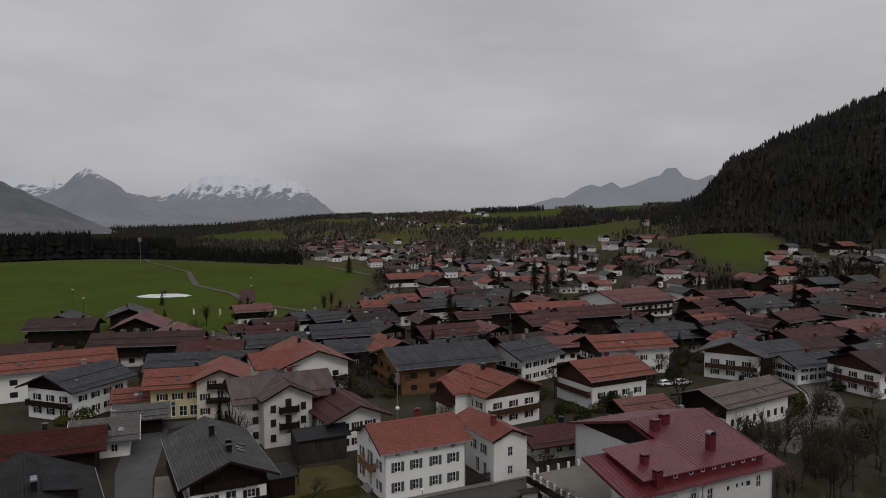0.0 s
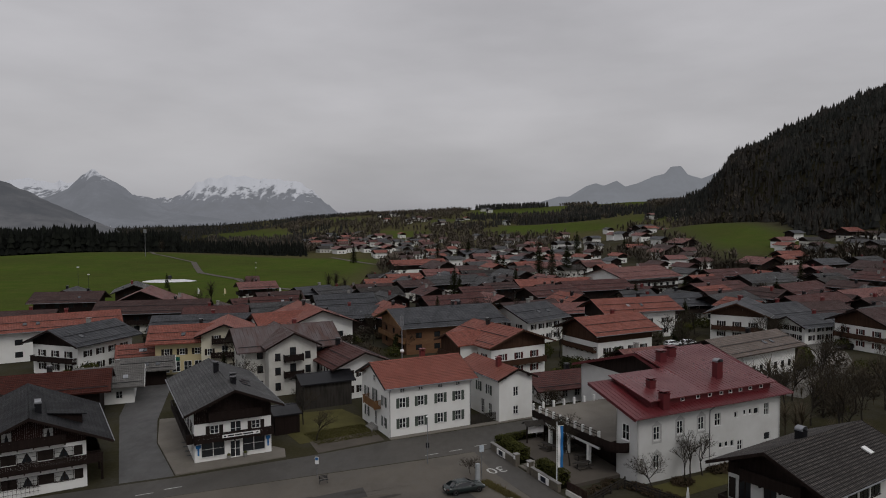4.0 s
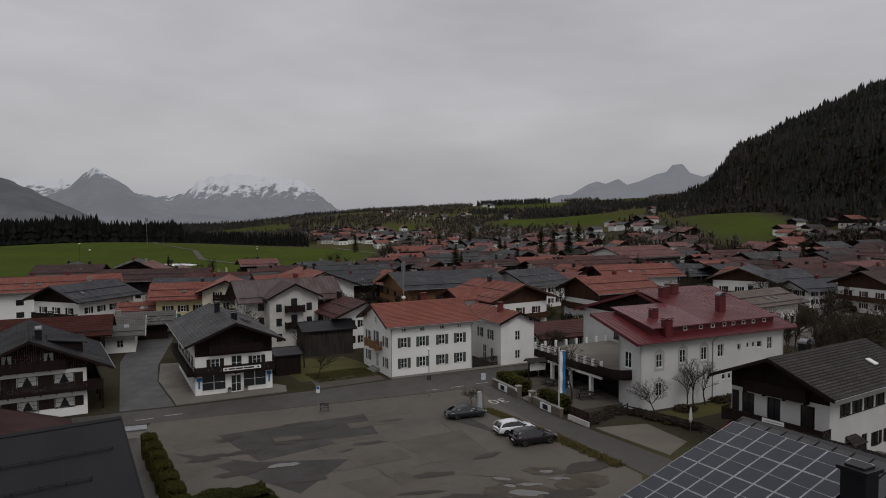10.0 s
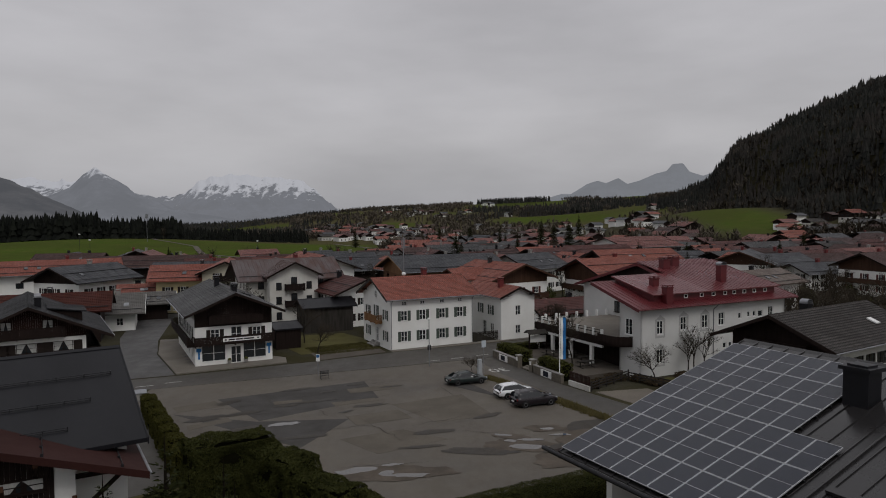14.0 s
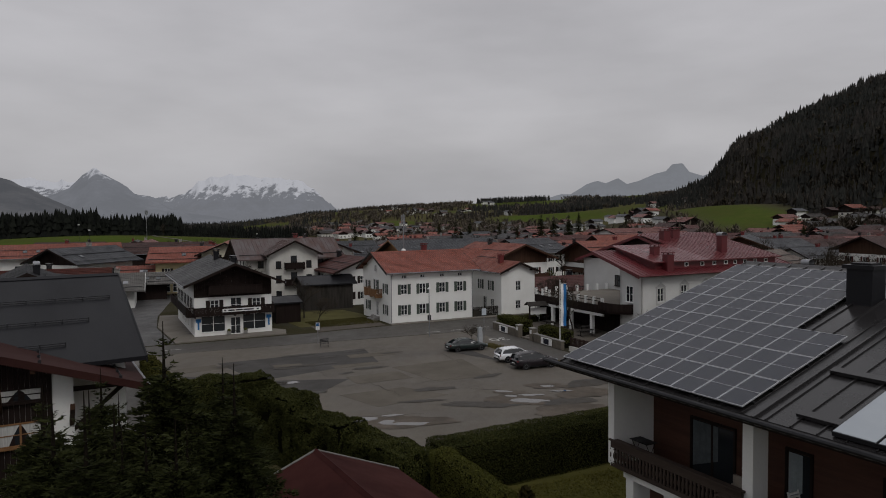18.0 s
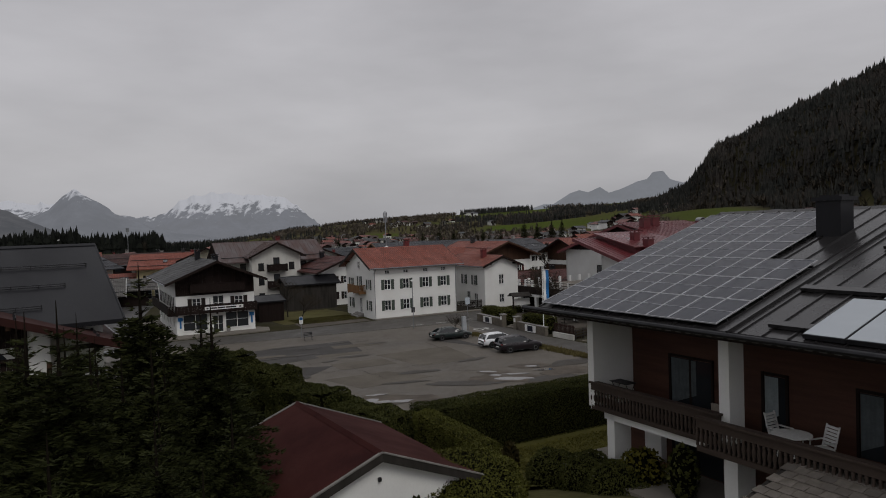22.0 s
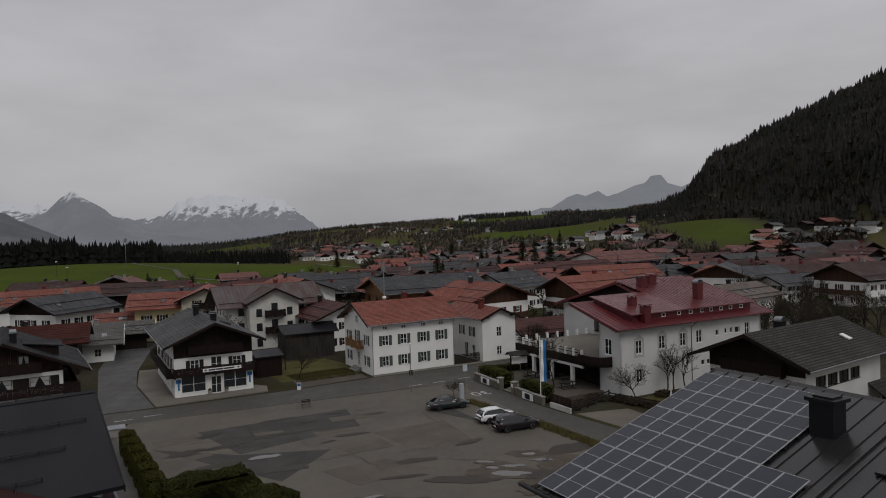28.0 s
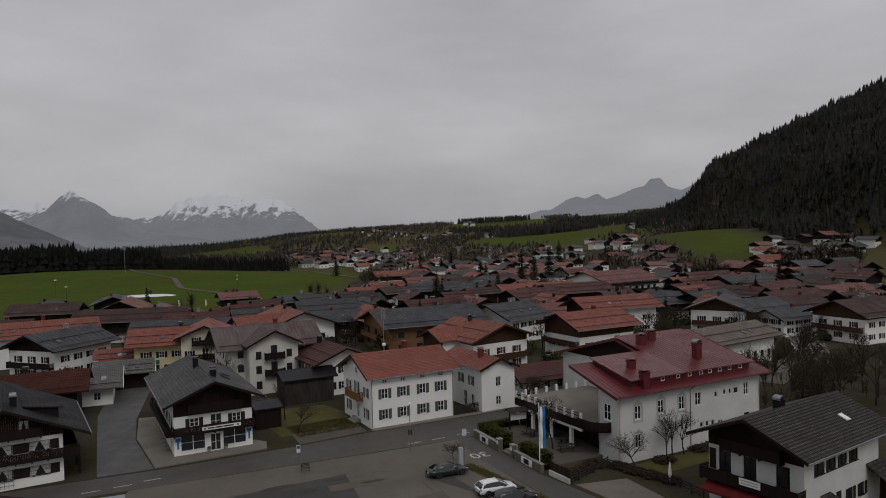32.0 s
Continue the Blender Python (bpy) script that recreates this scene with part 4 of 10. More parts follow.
def hotel():
    root = thing("hotel", "large white hotel with a red standing-seam metal roof and roof terrace", "hotel", pose(21.98, 80.98, 0, 0, 0, 27))
    L, D, E0, P = 24.4, 26.0, 8.3, 0.285
    top = lambda n: E0 + P * min(n + 1.0, 27 - n)
    wins = [(s, b, w, h) for s, b, w, h in ((3.0, 5.0, 0.95, 1.6), (6.7, 5.2, 0.95, 1.6), (10.2, 5.2, 0.95, 1.6), (13.0, 5.3, 1.0, 1.6), (16.2, 5.9, 0.55, 0.75), (17.8, 6.0, 0.5, 0.7), (18.8, 6.0, 0.5, 0.7), (19.9, 5.9, 0.9, 0.8), (21.8, 5.5, 0.9, 1.6),
                                            (3.0, 1.6, 0.95, 1.6), (13.6, 2.4, 0.6, 0.7), (14.6, 2.4, 0.6, 0.7), (15.6, 2.3, 0.6, 0.8), (17.0, 1.6, 0.9, 1.3), (22.0, 2.2, 1.2, 1.0))]
    s = Shell()
    mf = Matrix.Translation((L / 2, 0, 0))
    wall_panel(s, mf, L, -1.5, E0 - 0.1, [(a - L / 2, b, w, h) for a, b, w, h in wins])
    part("wall", s, plaster_pale, root)
    for a, b, w, h in wins:
        add_window(root, Matrix.Translation((a, 0, b + h / 2)), w, h, 2 if h > 1 else 0)
        if h > 1.5 and a < 12:
            o = Shell()
            for x0, x1, z0, z1 in ((-w / 2 - 0.28, -w / 2 - 0.07, -h / 2 - 0.2, h / 2 + 0.1), (w / 2 + 0.07, w / 2 + 0.28, -h / 2 - 0.2, h / 2 + 0.1), (-w / 2 - 0.28, w / 2 + 0.28, -h / 2 - 0.42, -h / 2 - 0.2)):
                o.box(x0, -0.03, z0, x1, 0.0, z1)
            o.extrude([(-w / 2 - 0.38, -0.03, h / 2 + 0.1), (w / 2 + 0.38, -0.03, h / 2 + 0.1), (0.25, -0.03, h / 2 + 0.5), (0, -0.03, h / 2 + 0.72), (-0.25, -0.03, h / 2 + 0.5)], (0, 0.03, 0))
            part("window_surround", o, surface("painted_ornament", (0.42, 0.42, 0.41), (0.3, 0.3, 0.29), 0.9, s1=2, s2=14), root, m=Matrix.Translation((a, 0, b + h / 2)))
    for nm, x, n0, n1, zb in (("l", 0.0, 0.0, 3.6, -1.5), ("r", L, 0.0, D, -1.5), ("u", 12.0, 3.6, D, -1.5)):
        s = Shell()
        pts = [(x, n0, zb), (x, n1, zb), (x, n1, top(n1) - 0.15)] + ([(x, 13.0, top(13.0) - 0.15)] if n1 > 13 else []) + [(x, n0, top(n0) - 0.15)]
        s.extrude(pts, (0.3 if nm != "r" else -0.3, 0, 0))
        part("wall", s, plaster_pale, root)
    s = Shell()
    s.box(0, 3.3, -1.5, 12.3, 3.6, top(3.6) - 0.15)
    s.box(12, D - 0.3, -1.5, L, D, top(D) - 0.15)
    part("wall", s, plaster_pale, root)
    add_window(root, Matrix.Rotation(radians(-90), 4, "Z") @ Matrix.Translation((-1.9, 0, 5.9)), 1.2, 1.9, 2, proud=0.12)
    sheets = []
    for x0, x1, na, nb in ((-1.2, 11.0, -1.0, 7.6), (11.0, L + 1.2, -1.0, 0.8), (11.0, L + 1.2, 0.8, 13.0)):
        r = Shell()
        r.extrude([(x0, na, top(na)), (x1, na, top(na)), (x1, nb, top(nb)), (x0, nb, top(nb))], (0, 0, -0.2))
        # front slopes in deeper red: weaker sky reflection put into the colour
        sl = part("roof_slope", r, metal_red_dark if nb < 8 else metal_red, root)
        st = Shell()
        st.extrude([(-0.02, na, top(na) - 0.02), (0.02, na, top(na) - 0.02), (0.02, na, top(na) + 0.05), (-0.02, na, top(na) + 0.05)], (0, nb - na, top(nb) - top(na)))
        me = st.mesh("seam", metal_red)
        for i in range(int((x1 - x0) / 0.62) + 1):
            part("seam", me, None, sl, m=Matrix.Translation((x0 + 0.05 + 0.62 * i, 0, 0)))
    r = Shell()
    r.extrude([(11.0, 13.0, top(13)), (L + 1.2, 13.0, top(13)), (L + 1.2, D + 1, top(D + 1)), (11.0, D + 1, top(D + 1))], (0, 0, -0.2))
    part("roof_slope", r, metal_red, root)
    # long shed dormer; the shadow on its front is painted as deep red
    n0, zt = 0.6, 9.6
    w = Shell()
    w.extrude([(2.6, n0, top(n0) - 0.05), (2.6, n0, zt), (2.6, 7.5, top(7.5) + 0.3), (2.6, 7.5, top(7.5) - 0.1)], (20.6, 0, 0))
    dm = part("dormer", w, metal_red_dark, root, "red sheet-metal shed dormer, its shadow painted in as deep red")
    r = Shell()
    zs = lambda n: zt - 0.06 + (top(13) + 0.18 - zt) * (n - n0 + 0.5) / (13.5 - n0)
    r.extrude([(2.0, n0 - 0.5, zs(n0 - 0.5)), (23.8, n0 - 0.5, zs(n0 - 0.5)), (23.8, 13.0, zs(13)), (11.0, 13.0, zs(13)), (11.0, 7.6, zs(7.6)), (2.0, 7.6, zs(7.6))], (0, 0, 0.12))
    dr = part("dormer_roof", r, metal_red, dm)
    st = Shell()
    st.extrude([(-0.02, n0 - 0.5, zt + 0.04), (0.02, n0 - 0.5, zt + 0.04), (0.02, n0 - 0.5, zt + 0.11), (-0.02, n0 - 0.5, zt + 0.11)], (0, 13.5 - n0, top(13) + 0.18 - zt))
    me = st.mesh("seam", metal_red)
    for i in range(36):
        x = 2.05 + 0.62 * i
        k = 1.0 if x > 11 else (8.1 - n0) / (13.5 - n0)
        o = part("seam", me, None, root, m=Matrix.Translation((x, 0, 0)) @ Matrix.Translation((0, (n0 - 0.5) * (1 - k), (zt + 0.04) * (1 - k))) @ Matrix.Diagonal((1, k, k, 1)))
    for x in (4.6, 7.6, 10.2, 12.2, 14.2, 15.8, 17.6, 19.4, 21.4):
        add_window(root, Matrix.Translation((x, n0, zt - 0.42)), 0.6, 0.48, 0, white_paint, proud=0.13, simple=True)
    g = Shell()
    g.tube((-1.2, -1.08, E0 - 0.1), (L + 1.2, -1.08, E0 - 0.1), 0.08)
    part("gutter", g, metal_red_dark, root)
    g = Shell()
    g.tube((11.6, -0.9, E0 - 0.2), (11.6, -0.06, E0 - 0.9), 0.05)
    g.tube((11.6, -0.06, E0 - 0.9), (11.6, -0.06, 0), 0.05)
    part("downpipe", g, zinc, root)
    for x0, na, nb in ((-1.2, -1.0, 7.6), (11.0, 7.6, 13.0), (11.0, 13.0, D + 1), (L + 1.2, -1.0, 13.0)):
        b = Shell()
        b.extrude([(x0 - 0.04, na, top(na) + 0.04), (x0 - 0.04, nb, top(nb) + 0.04), (x0 - 0.04, nb, top(nb) - 0.34), (x0 - 0.04, na, top(na) - 0.34)], (0.08, 0, 0))
        part("bargeboard", b, metal_red_dark, root)
    for x, n, z0, z1, w in ((4.2, 0.1, 8.5, 10.5, 1.0), (5.0, 3.2, 9.4, 11.3, 0.9), (16.4, 3.2, 9.2, 12.4, 1.0), (12.6, 9.4, 10.8, 13.0, 1.1), (15.4, 10.6, 11.2, 13.1, 1.2)):
        c = chimney(root, x, n, z0, z1, w, w * 0.85, metal_red_dark, "dome" if x == 16.4 else "slab")
    # side terrace with white posts over a dark veranda
    t = Shell()
    t.box(-1.2, 3.8, 3.2, 12.0, 20.0, 4.2)
    part("terrace", t, timber, root, "dark timber fascia of the roof terrace")
    t = Shell()
    t.box(-1.1, 3.8, 4.2, 12.0, 19.9, 4.24)
    part("terrace_floor", t, paving, root)
    for i in range(10):
        pb = Shell()
        n = 5.6 + 14.2 * i / 9
        pb.box(-1.2, n - 0.14, 4.2, -0.92, n + 0.14, 5.1)
        part("terrace_post", pb, white_paint, root)
    for i in range(7):
        pb = Shell()
        pb.box(0.6 + 1.8 * i - 0.14, 19.7, 4.2, 0.6 + 1.8 * i + 0.14, 19.98, 5.1)
        part("terrace_post", pb, white_paint, root)
    rl = Shell()
    rl.box(-1.12, 5.6, 4.62, -1.04, 19.9, 4.72)
    rl.box(-1.12, 5.6, 4.95, -1.04, 19.9, 5.02)
    part("terrace_rail", rl, timber_grey, root)
    lt = Shell()
    lt.box(-1.15, 5.4, 2.85, -0.9, 20.0, 3.2)
    part("lintel", lt, white_paint, root)
    for n in (7.7, 12.0, 16.0, 19.7):
        c = Shell()
        c.box(-1.1, n - 0.22, -1.5, -0.7, n + 0.22, 2.85)
        part("pillar", c, plaster, root)
    bw = Shell()
    bw.box(2.2, 3.9, -1.5, 2.5, 19.8, 3.2)
    part("wall", bw, timber, root, "dark timber veranda wall")
    bk = Shell()
    bk.box(-0.7, 19.6, -1.5, 12, 19.9, 3.2)
    part("wall", bk, timber, root)
    gw = Shell()
    boards(gw, Matrix.Translation((12.0, 13.0, 0)) @ Matrix.Rotation(radians(-90), 4, "Z"), -12.8, 9.2, lambda a: top(13.0 - a) - 0.2, 8.6)
    tagged(part("cladding", gw, timber, root, "dark timber gable"), kind="stuff")
    for n, z in ((10.0, 5.6), (14.0, 5.6), (18.0, 5.6), (13.0, 9.3)):
        add_window(root, Matrix.Translation((12.0, n, z)) @ Matrix.Rotation(radians(-90), 4, "Z"), 1.3, 1.6 if z < 8 else 1.2, 2, timber, proud=0.2)
    # rounded corner balcony
    cb = Shell()
    ring = [(-0.0 + 1.9 * math.cos(radians(180 + 90 * i / 8)), 3.4 + 2.1 * math.sin(radians(180 + 90 * i / 8))) for i in range(9)]
    cb.extrude([(a, b, 3.6) for a, b in ring] + [(0.0, 1.3, 3.6), (0.0, 5.4, 3.6), (-1.9, 5.4, 3.6)], (0, 0, 0.25))
    cbp = part("balcony", cb, timber, root, "rounded dark timber corner balcony")
    rr = Shell()
    path = [(-1.9, 5.4)] + ring + [(0.0, 1.3)]
    for (a, b), (c, d) in zip(path, path[1:]):
        rr.extrude([(a, b, 3.55), (c, d, 3.55), (c, d, 4.75), (a, b, 4.75)], (0.05, 0.03, 0))
    part("railing", rr, timber, cbp)
    return root


hotel()
WD = [("x-", s, 4.0, 1.3, 2.0, None) for s in (-3.0, -0.4, 2.8)] + [("x-", s, 0.4, 1.8, 2.1, None) for s in (-2.6, 0.8)] + [("y-", q, 5.15, 1.85, 1.1, None) for q in (-4.4, -2.3, -0.2, 1.9)] + [("y-", q, 1.5, 0.95, 1.25, shutter_brown) for q in (1.3, 3.6)] + [("y-", -0.9, 0.75, 1.0, 2.15, None)]
houseD = house("white chalet with dark timber gable, red awning and brown-grey tiled roof", 36.0, 68.3, 34, 14, 9.5, 10.0, 0.42, 1.3, 1.8, plaster_pale, roof_stone, timber, 6.4, WD, (), frame_mat=timber)
mD = side_frame("x-", 14, 9.5)
balcony(houseD, mD, -4.9, 4.9, 3.5, 1.4)
balcony(houseD, mD, -3.0, 3.0, 6.5, 0.9)
sD = side_frame("y-", 14, 9.5)
s = Shell()
s.box(-4.4, -0.7, 1.0, -2.4, 0, 2.6, sD)
bay = part("bay_window", s, timber, houseD, "dark timber bay window")
s = Shell()
s.extrude([tuple(sD @ Vector(q)) for q in ((-4.6, -0.95, 2.6), (-2.2, -0.95, 2.6), (-2.5, 0, 3.15), (-4.3, 0, 3.15))], (0, 0, 0.08))
part("bay_roof", s, roof_stone, bay)
s = Shell()
s.box(-4.25, -0.72, 1.25, -3.45, -0.7, 2.45, sD)
s.box(-3.35, -0.72, 1.25, -2.55, -0.7, 2.45, sD)
part("pane", s, glass, bay)
for k in range(4):
    s = Shell()
    s.box(-1.6, -0.45 * (4 - k), -0.5, 0.4, -0.45 * (3 - k), 0.18 * (k + 1), sD)
    part("step", s, concrete, houseD)
step_stone = surface("step_stone", (0.16, 0.145, 0.12), (0.09, 0.08, 0.066), 0.9, s1=2.2, s2=9, var=0.6, grain=0.35)
for a, b in ((-2.05, -1.62), (0.42, 1.6)):
    s = Shell()
    s.box(a, -1.9, -0.5, b, -0.05, 0.85, sD)
    part("stone_parapet", s, step_stone, houseD)
s = Shell()
s.extrude([tuple(sD @ Vector(q)) for q in ((4.4, -2.4, 2.5), (7.6, -2.4, 2.5), (7.6, 0, 4.2), (4.4, 0, 4.2))], (0, 0, 0.14))
pD = part("porch_roof", s, roof_stone, houseD, "dark lean-to porch roof")
s = Shell()
s.box(4.7, -2.05, -0.5, 7.3, -1.97, 1.1, sD)
s.box(7.22, -1.97, -0.5, 7.3, -0.02, 3.0, sD)
part("side_boarding", s, timber_mid, pD, "brown boarded porch side")
for q in (4.7, 7.3):
    s = Shell()
    s.box(q - 0.09, -2.2, -0.5, q + 0.09, -2.0, 2.6, sD)
    part("post", s, timber, pD)

# solar house
timber_wall = surface("stained_boards", (0.094, 0.043, 0.029), (0.054, 0.027, 0.02), 0.6, s1=0.8, s2=16, stretch=(0.4, 0.4, 5), var=0.4, grain=0.3)
houseS = house("white and timber apartment house with dark metal roof and solar panels", 20.45, 24.5, 118.5, 22.0, 15.8, 12.95, 0.325, 3.6, 1.0, timber_wall, metal_dark, timber, None, (), (), course=0, seams=0.8, verge=timber, z=0)
# dark sheet-roofed house and brown-roofed house beside it
house("house with a large dark sheet roof and snow rails", -18.0 - 0.80 * 7.5, 37.0 - 0.59 * 7.5, 36, 14, 10.4, 12.45, 0.57, 0.8, 0.8, plaster, felt_dark, timber, None, (), course=0, verge=felt_dark, z=0, gutter=False)
house("white house with a low brown sheet roof and timber balcony", -20.2 - 0.515 * 6.5, 26.0 + 0.857 * 6.5, 121, 10.5, 10.6, 10.9, 0.33, 2.8, 1.4, plaster, brown_sheet, timber_mid, None, (), course=0, verge=brown_sheet, z=0)
house("low house with a brown-red sheet roof beside the street", -36.3, 52.4, 122, 10, 13.0, 7.7, 0.32, 0.5, 0.5, plaster, brown_sheet, timber, None, (), course=0, verge=timber, z=0, detail=1)
garage = house("small white garage with dark red sheet roof and weathered verges", -3.71, 25.54, 119.8, 7.6, 7.0, 5.6, 0.395, 0.3, 0.3, plaster, garage_red, timber_grey, None, (), course=0, verge=timber_grey, detail=1, name="garage", z=0)
for xe in (-4.1, 4.1):
    for sy in (-1, 1):
        s = Shell()
        s.extrude([(xe - 0.06, 0, 5.64), (xe - 0.06, sy * 3.84, 5.64 - 3.84 * 0.395), (xe - 0.06, sy * 3.84, 5.59 - 3.84 * 0.395), (xe - 0.06, 0, 5.59)], (0.12, 0, 0))
        part("verge_strip", s, surface("weathered_verge", (0.20, 0.19, 0.175), (0.10, 0.095, 0.09), 0.8, s1=2, s2=12), garage)

def join_house(main, extra):
    """Makes the parts of a cross wing parts of the main house."""
    inv = main.matrix_basis.inverted() @ extra.matrix_basis
    for o in list(extra.children):
        m = inv @ o.matrix_basis
        o.parent = main
        o.matrix_basis = m
    bpy.data.objects.remove(extra)


# ---- the middle of the village ----
MID = "village houses"


def mid(label, x, y, axis, L, W, rz, roof, wall=None, wood_from=None, pitch=0.4, floors=(1.0, 3.7), n=4, ng=3, sh=None, bal=True, wood=None, **kw):
    if y > 240:
        sh = None
    ww = 1.5 if y > 152 and not sh else 1.05
    if y > 152 and not sh:
        kw.setdefault("frame_mat", timber)
    wins = grid_wins("x-", W - 1.5, floors, ng, ww, 1.25, sh) + grid_wins("y-" if axis < 90 else "y+", L - 1.5, floors, n, ww, 1.25, sh)
    ez = rz - 0.2 - pitch * W / 2
    wins = [w for w in wins if w[2] + w[4] < ez - 0.1]
    b = [("x-", -W / 2 + 0.4, W / 2 - 0.4, 2.9)] if bal else []
    kw.setdefault("chimneys", [(L * 0.15, 0.8, 1.0)])
    kw.setdefault("chim_mat", (red_brick, felt_dark, concrete, metal_dark)[int(abs(x) * 7 + y) % 4])
    root = house(label, x, y, axis, L, W, rz, pitch, 1.5, 1.7, wall or plaster, roof, wood or timber, wood_from, wins, b, simple=y > 152, course=kw.pop("course", 0.5), group=MID, detail=1, **kw)
    trim = random.Random(int(x * 13 + y * 7))
    run = W / 2 + 1.5
    s = Shell()
    for sy in (-1, 1):
        for f in ((0.45, 0.85) if trim.random() < 0.6 else (0.82,)):
            zz = rz - pitch * run * f
            s.tube((-L / 2 - 1.2, sy * run * f, zz + 0.14), (L / 2 + 1.2, sy * run * f, zz + 0.14), 0.06, sides=4)
    part("snow_rail", s, iron, root)
    if trim.random() < 0.45:
        for k in range(trim.randrange(1, 3)):
            s = Shell()
            s.box(-0.4, -0.55, 0.02, 0.4, 0.55, 0.12)
            sy = -1 if axis < 90 else 1
            part("roof_window", s, trim.choice((glass, glass, zinc)), root, "", Matrix.Translation((trim.uniform(-L / 3, L / 3), sy * run * 0.55, rz - pitch * run * 0.55)) @ pose(0, 0, 0, -sy * math.degrees(math.atan(pitch))))
    return root


mid("long white house with orange-red tiled roof", -92, 160, 30, 28, 12, 9.4, roof_orange, pitch=0.36, n=5, bal=False)
mid("white inn with dark timber gable and dark blue-grey roof", -76.1, 146, 70, 14, 12, 9.3, roof_slate, wood_from=6.0, sh=shutter_brown)
m3 = mid("yellow plastered inn with orange-red tiled roofs and a balconied cross gable", -53.4, 145.6, 16, 13, 10.5, 9.2, roof_orange, plaster_yellow, sh=shutter_brown, n=4, floors=(3.9,), bal=False, pitch=0.4)
w3 = house("", -46.2, 146.0, 104, 12, 9.0, 10.2, 0.42, 1.2, 1.5, surface("cream_plaster", (0.62, 0.58, 0.46), (0.5, 0.46, 0.36), 0.88, s1=0.4, s2=12, var=0.25, grain=0.06), roof_orange, timber, None,
           [("x-", q, z, 0.95, 1.3, shutter_brown) for q in (-2.9, 2.9) for z in (1.0, 3.9)] + [("x-", q, 6.6, 0.9, 1.2, shutter_brown) for q in (-1.6, 1.6)] + [("x-", 0.0, 3.7, 1.2, 2.0, None)], [("x-", -2.6, 2.6, 3.6), ("x-", -2.4, 2.4, 6.4)], detail=1)
for q in (-4.6, -2.6, -0.4, 1.6):
    add_window(w3, w3.matrix_basis.inverted() @ m3.matrix_basis @ side_frame("y-", 13, 10.5) @ Matrix.Translation((q, 0, 1.55)), 1.5, 2.1, 2, white_paint, proud=0.13)
join_house(m3, w3)
s = Shell()
s.box(-1.5, -0.2, 2.75, 1.5, -0.08, 3.5, side_frame("y-", 13, 10.5) @ Matrix.Translation((-3.4, 0, 0)))
part("shop_sign", s, surface("green_sign", (0.02, 0.14, 0.10), None, 0.5), m3, "green shop sign board")
m4 = mid("white house with cross gable and a patched rusty metal roof", -31, 131.5, 27, 16, 10.5, 11.2, metal_rust, plaster_old, pitch=0.5, course=0, seams=0.7, sh=None, floors=(1.0, 3.7, 6.2), frame_mat=timber, verge=timber)
cross = house("", -30.4, 129.6, 117, 13, 8.6, 11.1, 0.5, 0.7, 1.1, plaster_old, metal_rust, timber, None, [("x-", s, b, 1.0, 1.3, None) for s in (-2.7, 2.7) for b in (1.0, 3.7, 6.2)], [("x-", -1.7, 1.7, 3.4), ("x-", -1.7, 1.7, 6.3)], course=0, seams=0.7, detail=1, frame_mat=timber)
for z in (3.5, 6.4):
    add_window(cross, side_frame("x-", 13, 8.6) @ Matrix.Translation((0, 0, z + 1.0)), 1.1, 2.0, 2, timber, proud=0.12)
join_house(m4, cross)
mid("white house with brown tiled roof", -18.5, 127.5, 120, 14, 9, 8.2, roof_darkred, sh=shutter_brown, bal=False)
m6 = mid("white house with broad orange-red tiled roofs", -33, 168, 117, 18, 15, 10.2, roof_orange, pitch=0.38)
join_house(m6, house("", -37.5, 163.0, 30, 14, 11, 9.4, 0.38, 1.2, 1.2, plaster, roof_orange, timber_mid, None, (), detail=1))
mid("brick house with timber gable and a long dark slate roof", -1.8, 170.7, 23, 24, 18, 9.5, roof_slate, tan_brick, pitch=0.3, n=5, bal=True, wood_from=5.4, wood=timber_new, verge=timber_new)
m8 = mid("white chalet with brown timber upper storey and orange-red roof", 10, 141.7, 122, 14, 13, 9.6, roof_orange, wood_from=5.9, pitch=0.36, sh=shutter_red, wood=timber_mid, wood_sides="y+", verge=timber_mid)
join_house(m8, house("", 5.2, 140.0, 32, 11, 7.0, 8.6, 0.42, 0.9, 1.2, plaster, roof_orange, timber_mid, 4.3, [("y-", -3, 1.4, 1.0, 1.2, shutter_red)], [("x-", -3.0, 3.0, 4.2)], detail=1, verge=timber_mid))
mid("low white house with dark red tiled roof", 19.5, 121, 22, 11, 7, 4.7, roof_darkred, floors=(1.0,), bal=False)
mid("white house with dark grey roof and roof windows", 19.6, 177.5, 42, 13, 13, 9.2, roof_slate, sh=shutter_brown)
mid("white chalet with timber upper storey and orange-red roof", 35.1, 155, 28, 15, 12, 9.4, roof_orange, wood_from=4.7, wood_sides="y-", wood=timber_mid, floors=(2.2,), sh=shutter_brown, n=4)
mid("long white house with orange-red roof", 47.6, 184, 18, 20, 11, 9.8, roof_orange, bal=True, wood_from=5.0, sh=shutter_brown)
h2 = mid("large white hotel with faded red roof and balconies", 78, 300, 30, 30, 24, 11.0, roof_pink, pitch=0.28, n=8, ng=7)
for z in (2.9, 5.6):
    balcony(h2, side_frame("y-", 30, 24), -14, 14, z, 1.2)
mid("low dark timber hall with a tan metal roof", 58.5, 139.5, 33, 20, 10, 7.6, roof_tan, plaster, pitch=0.36, floors=(1.3,), n=8, bal=False, wood_from=2.9, sh=None, frame_mat=timber)
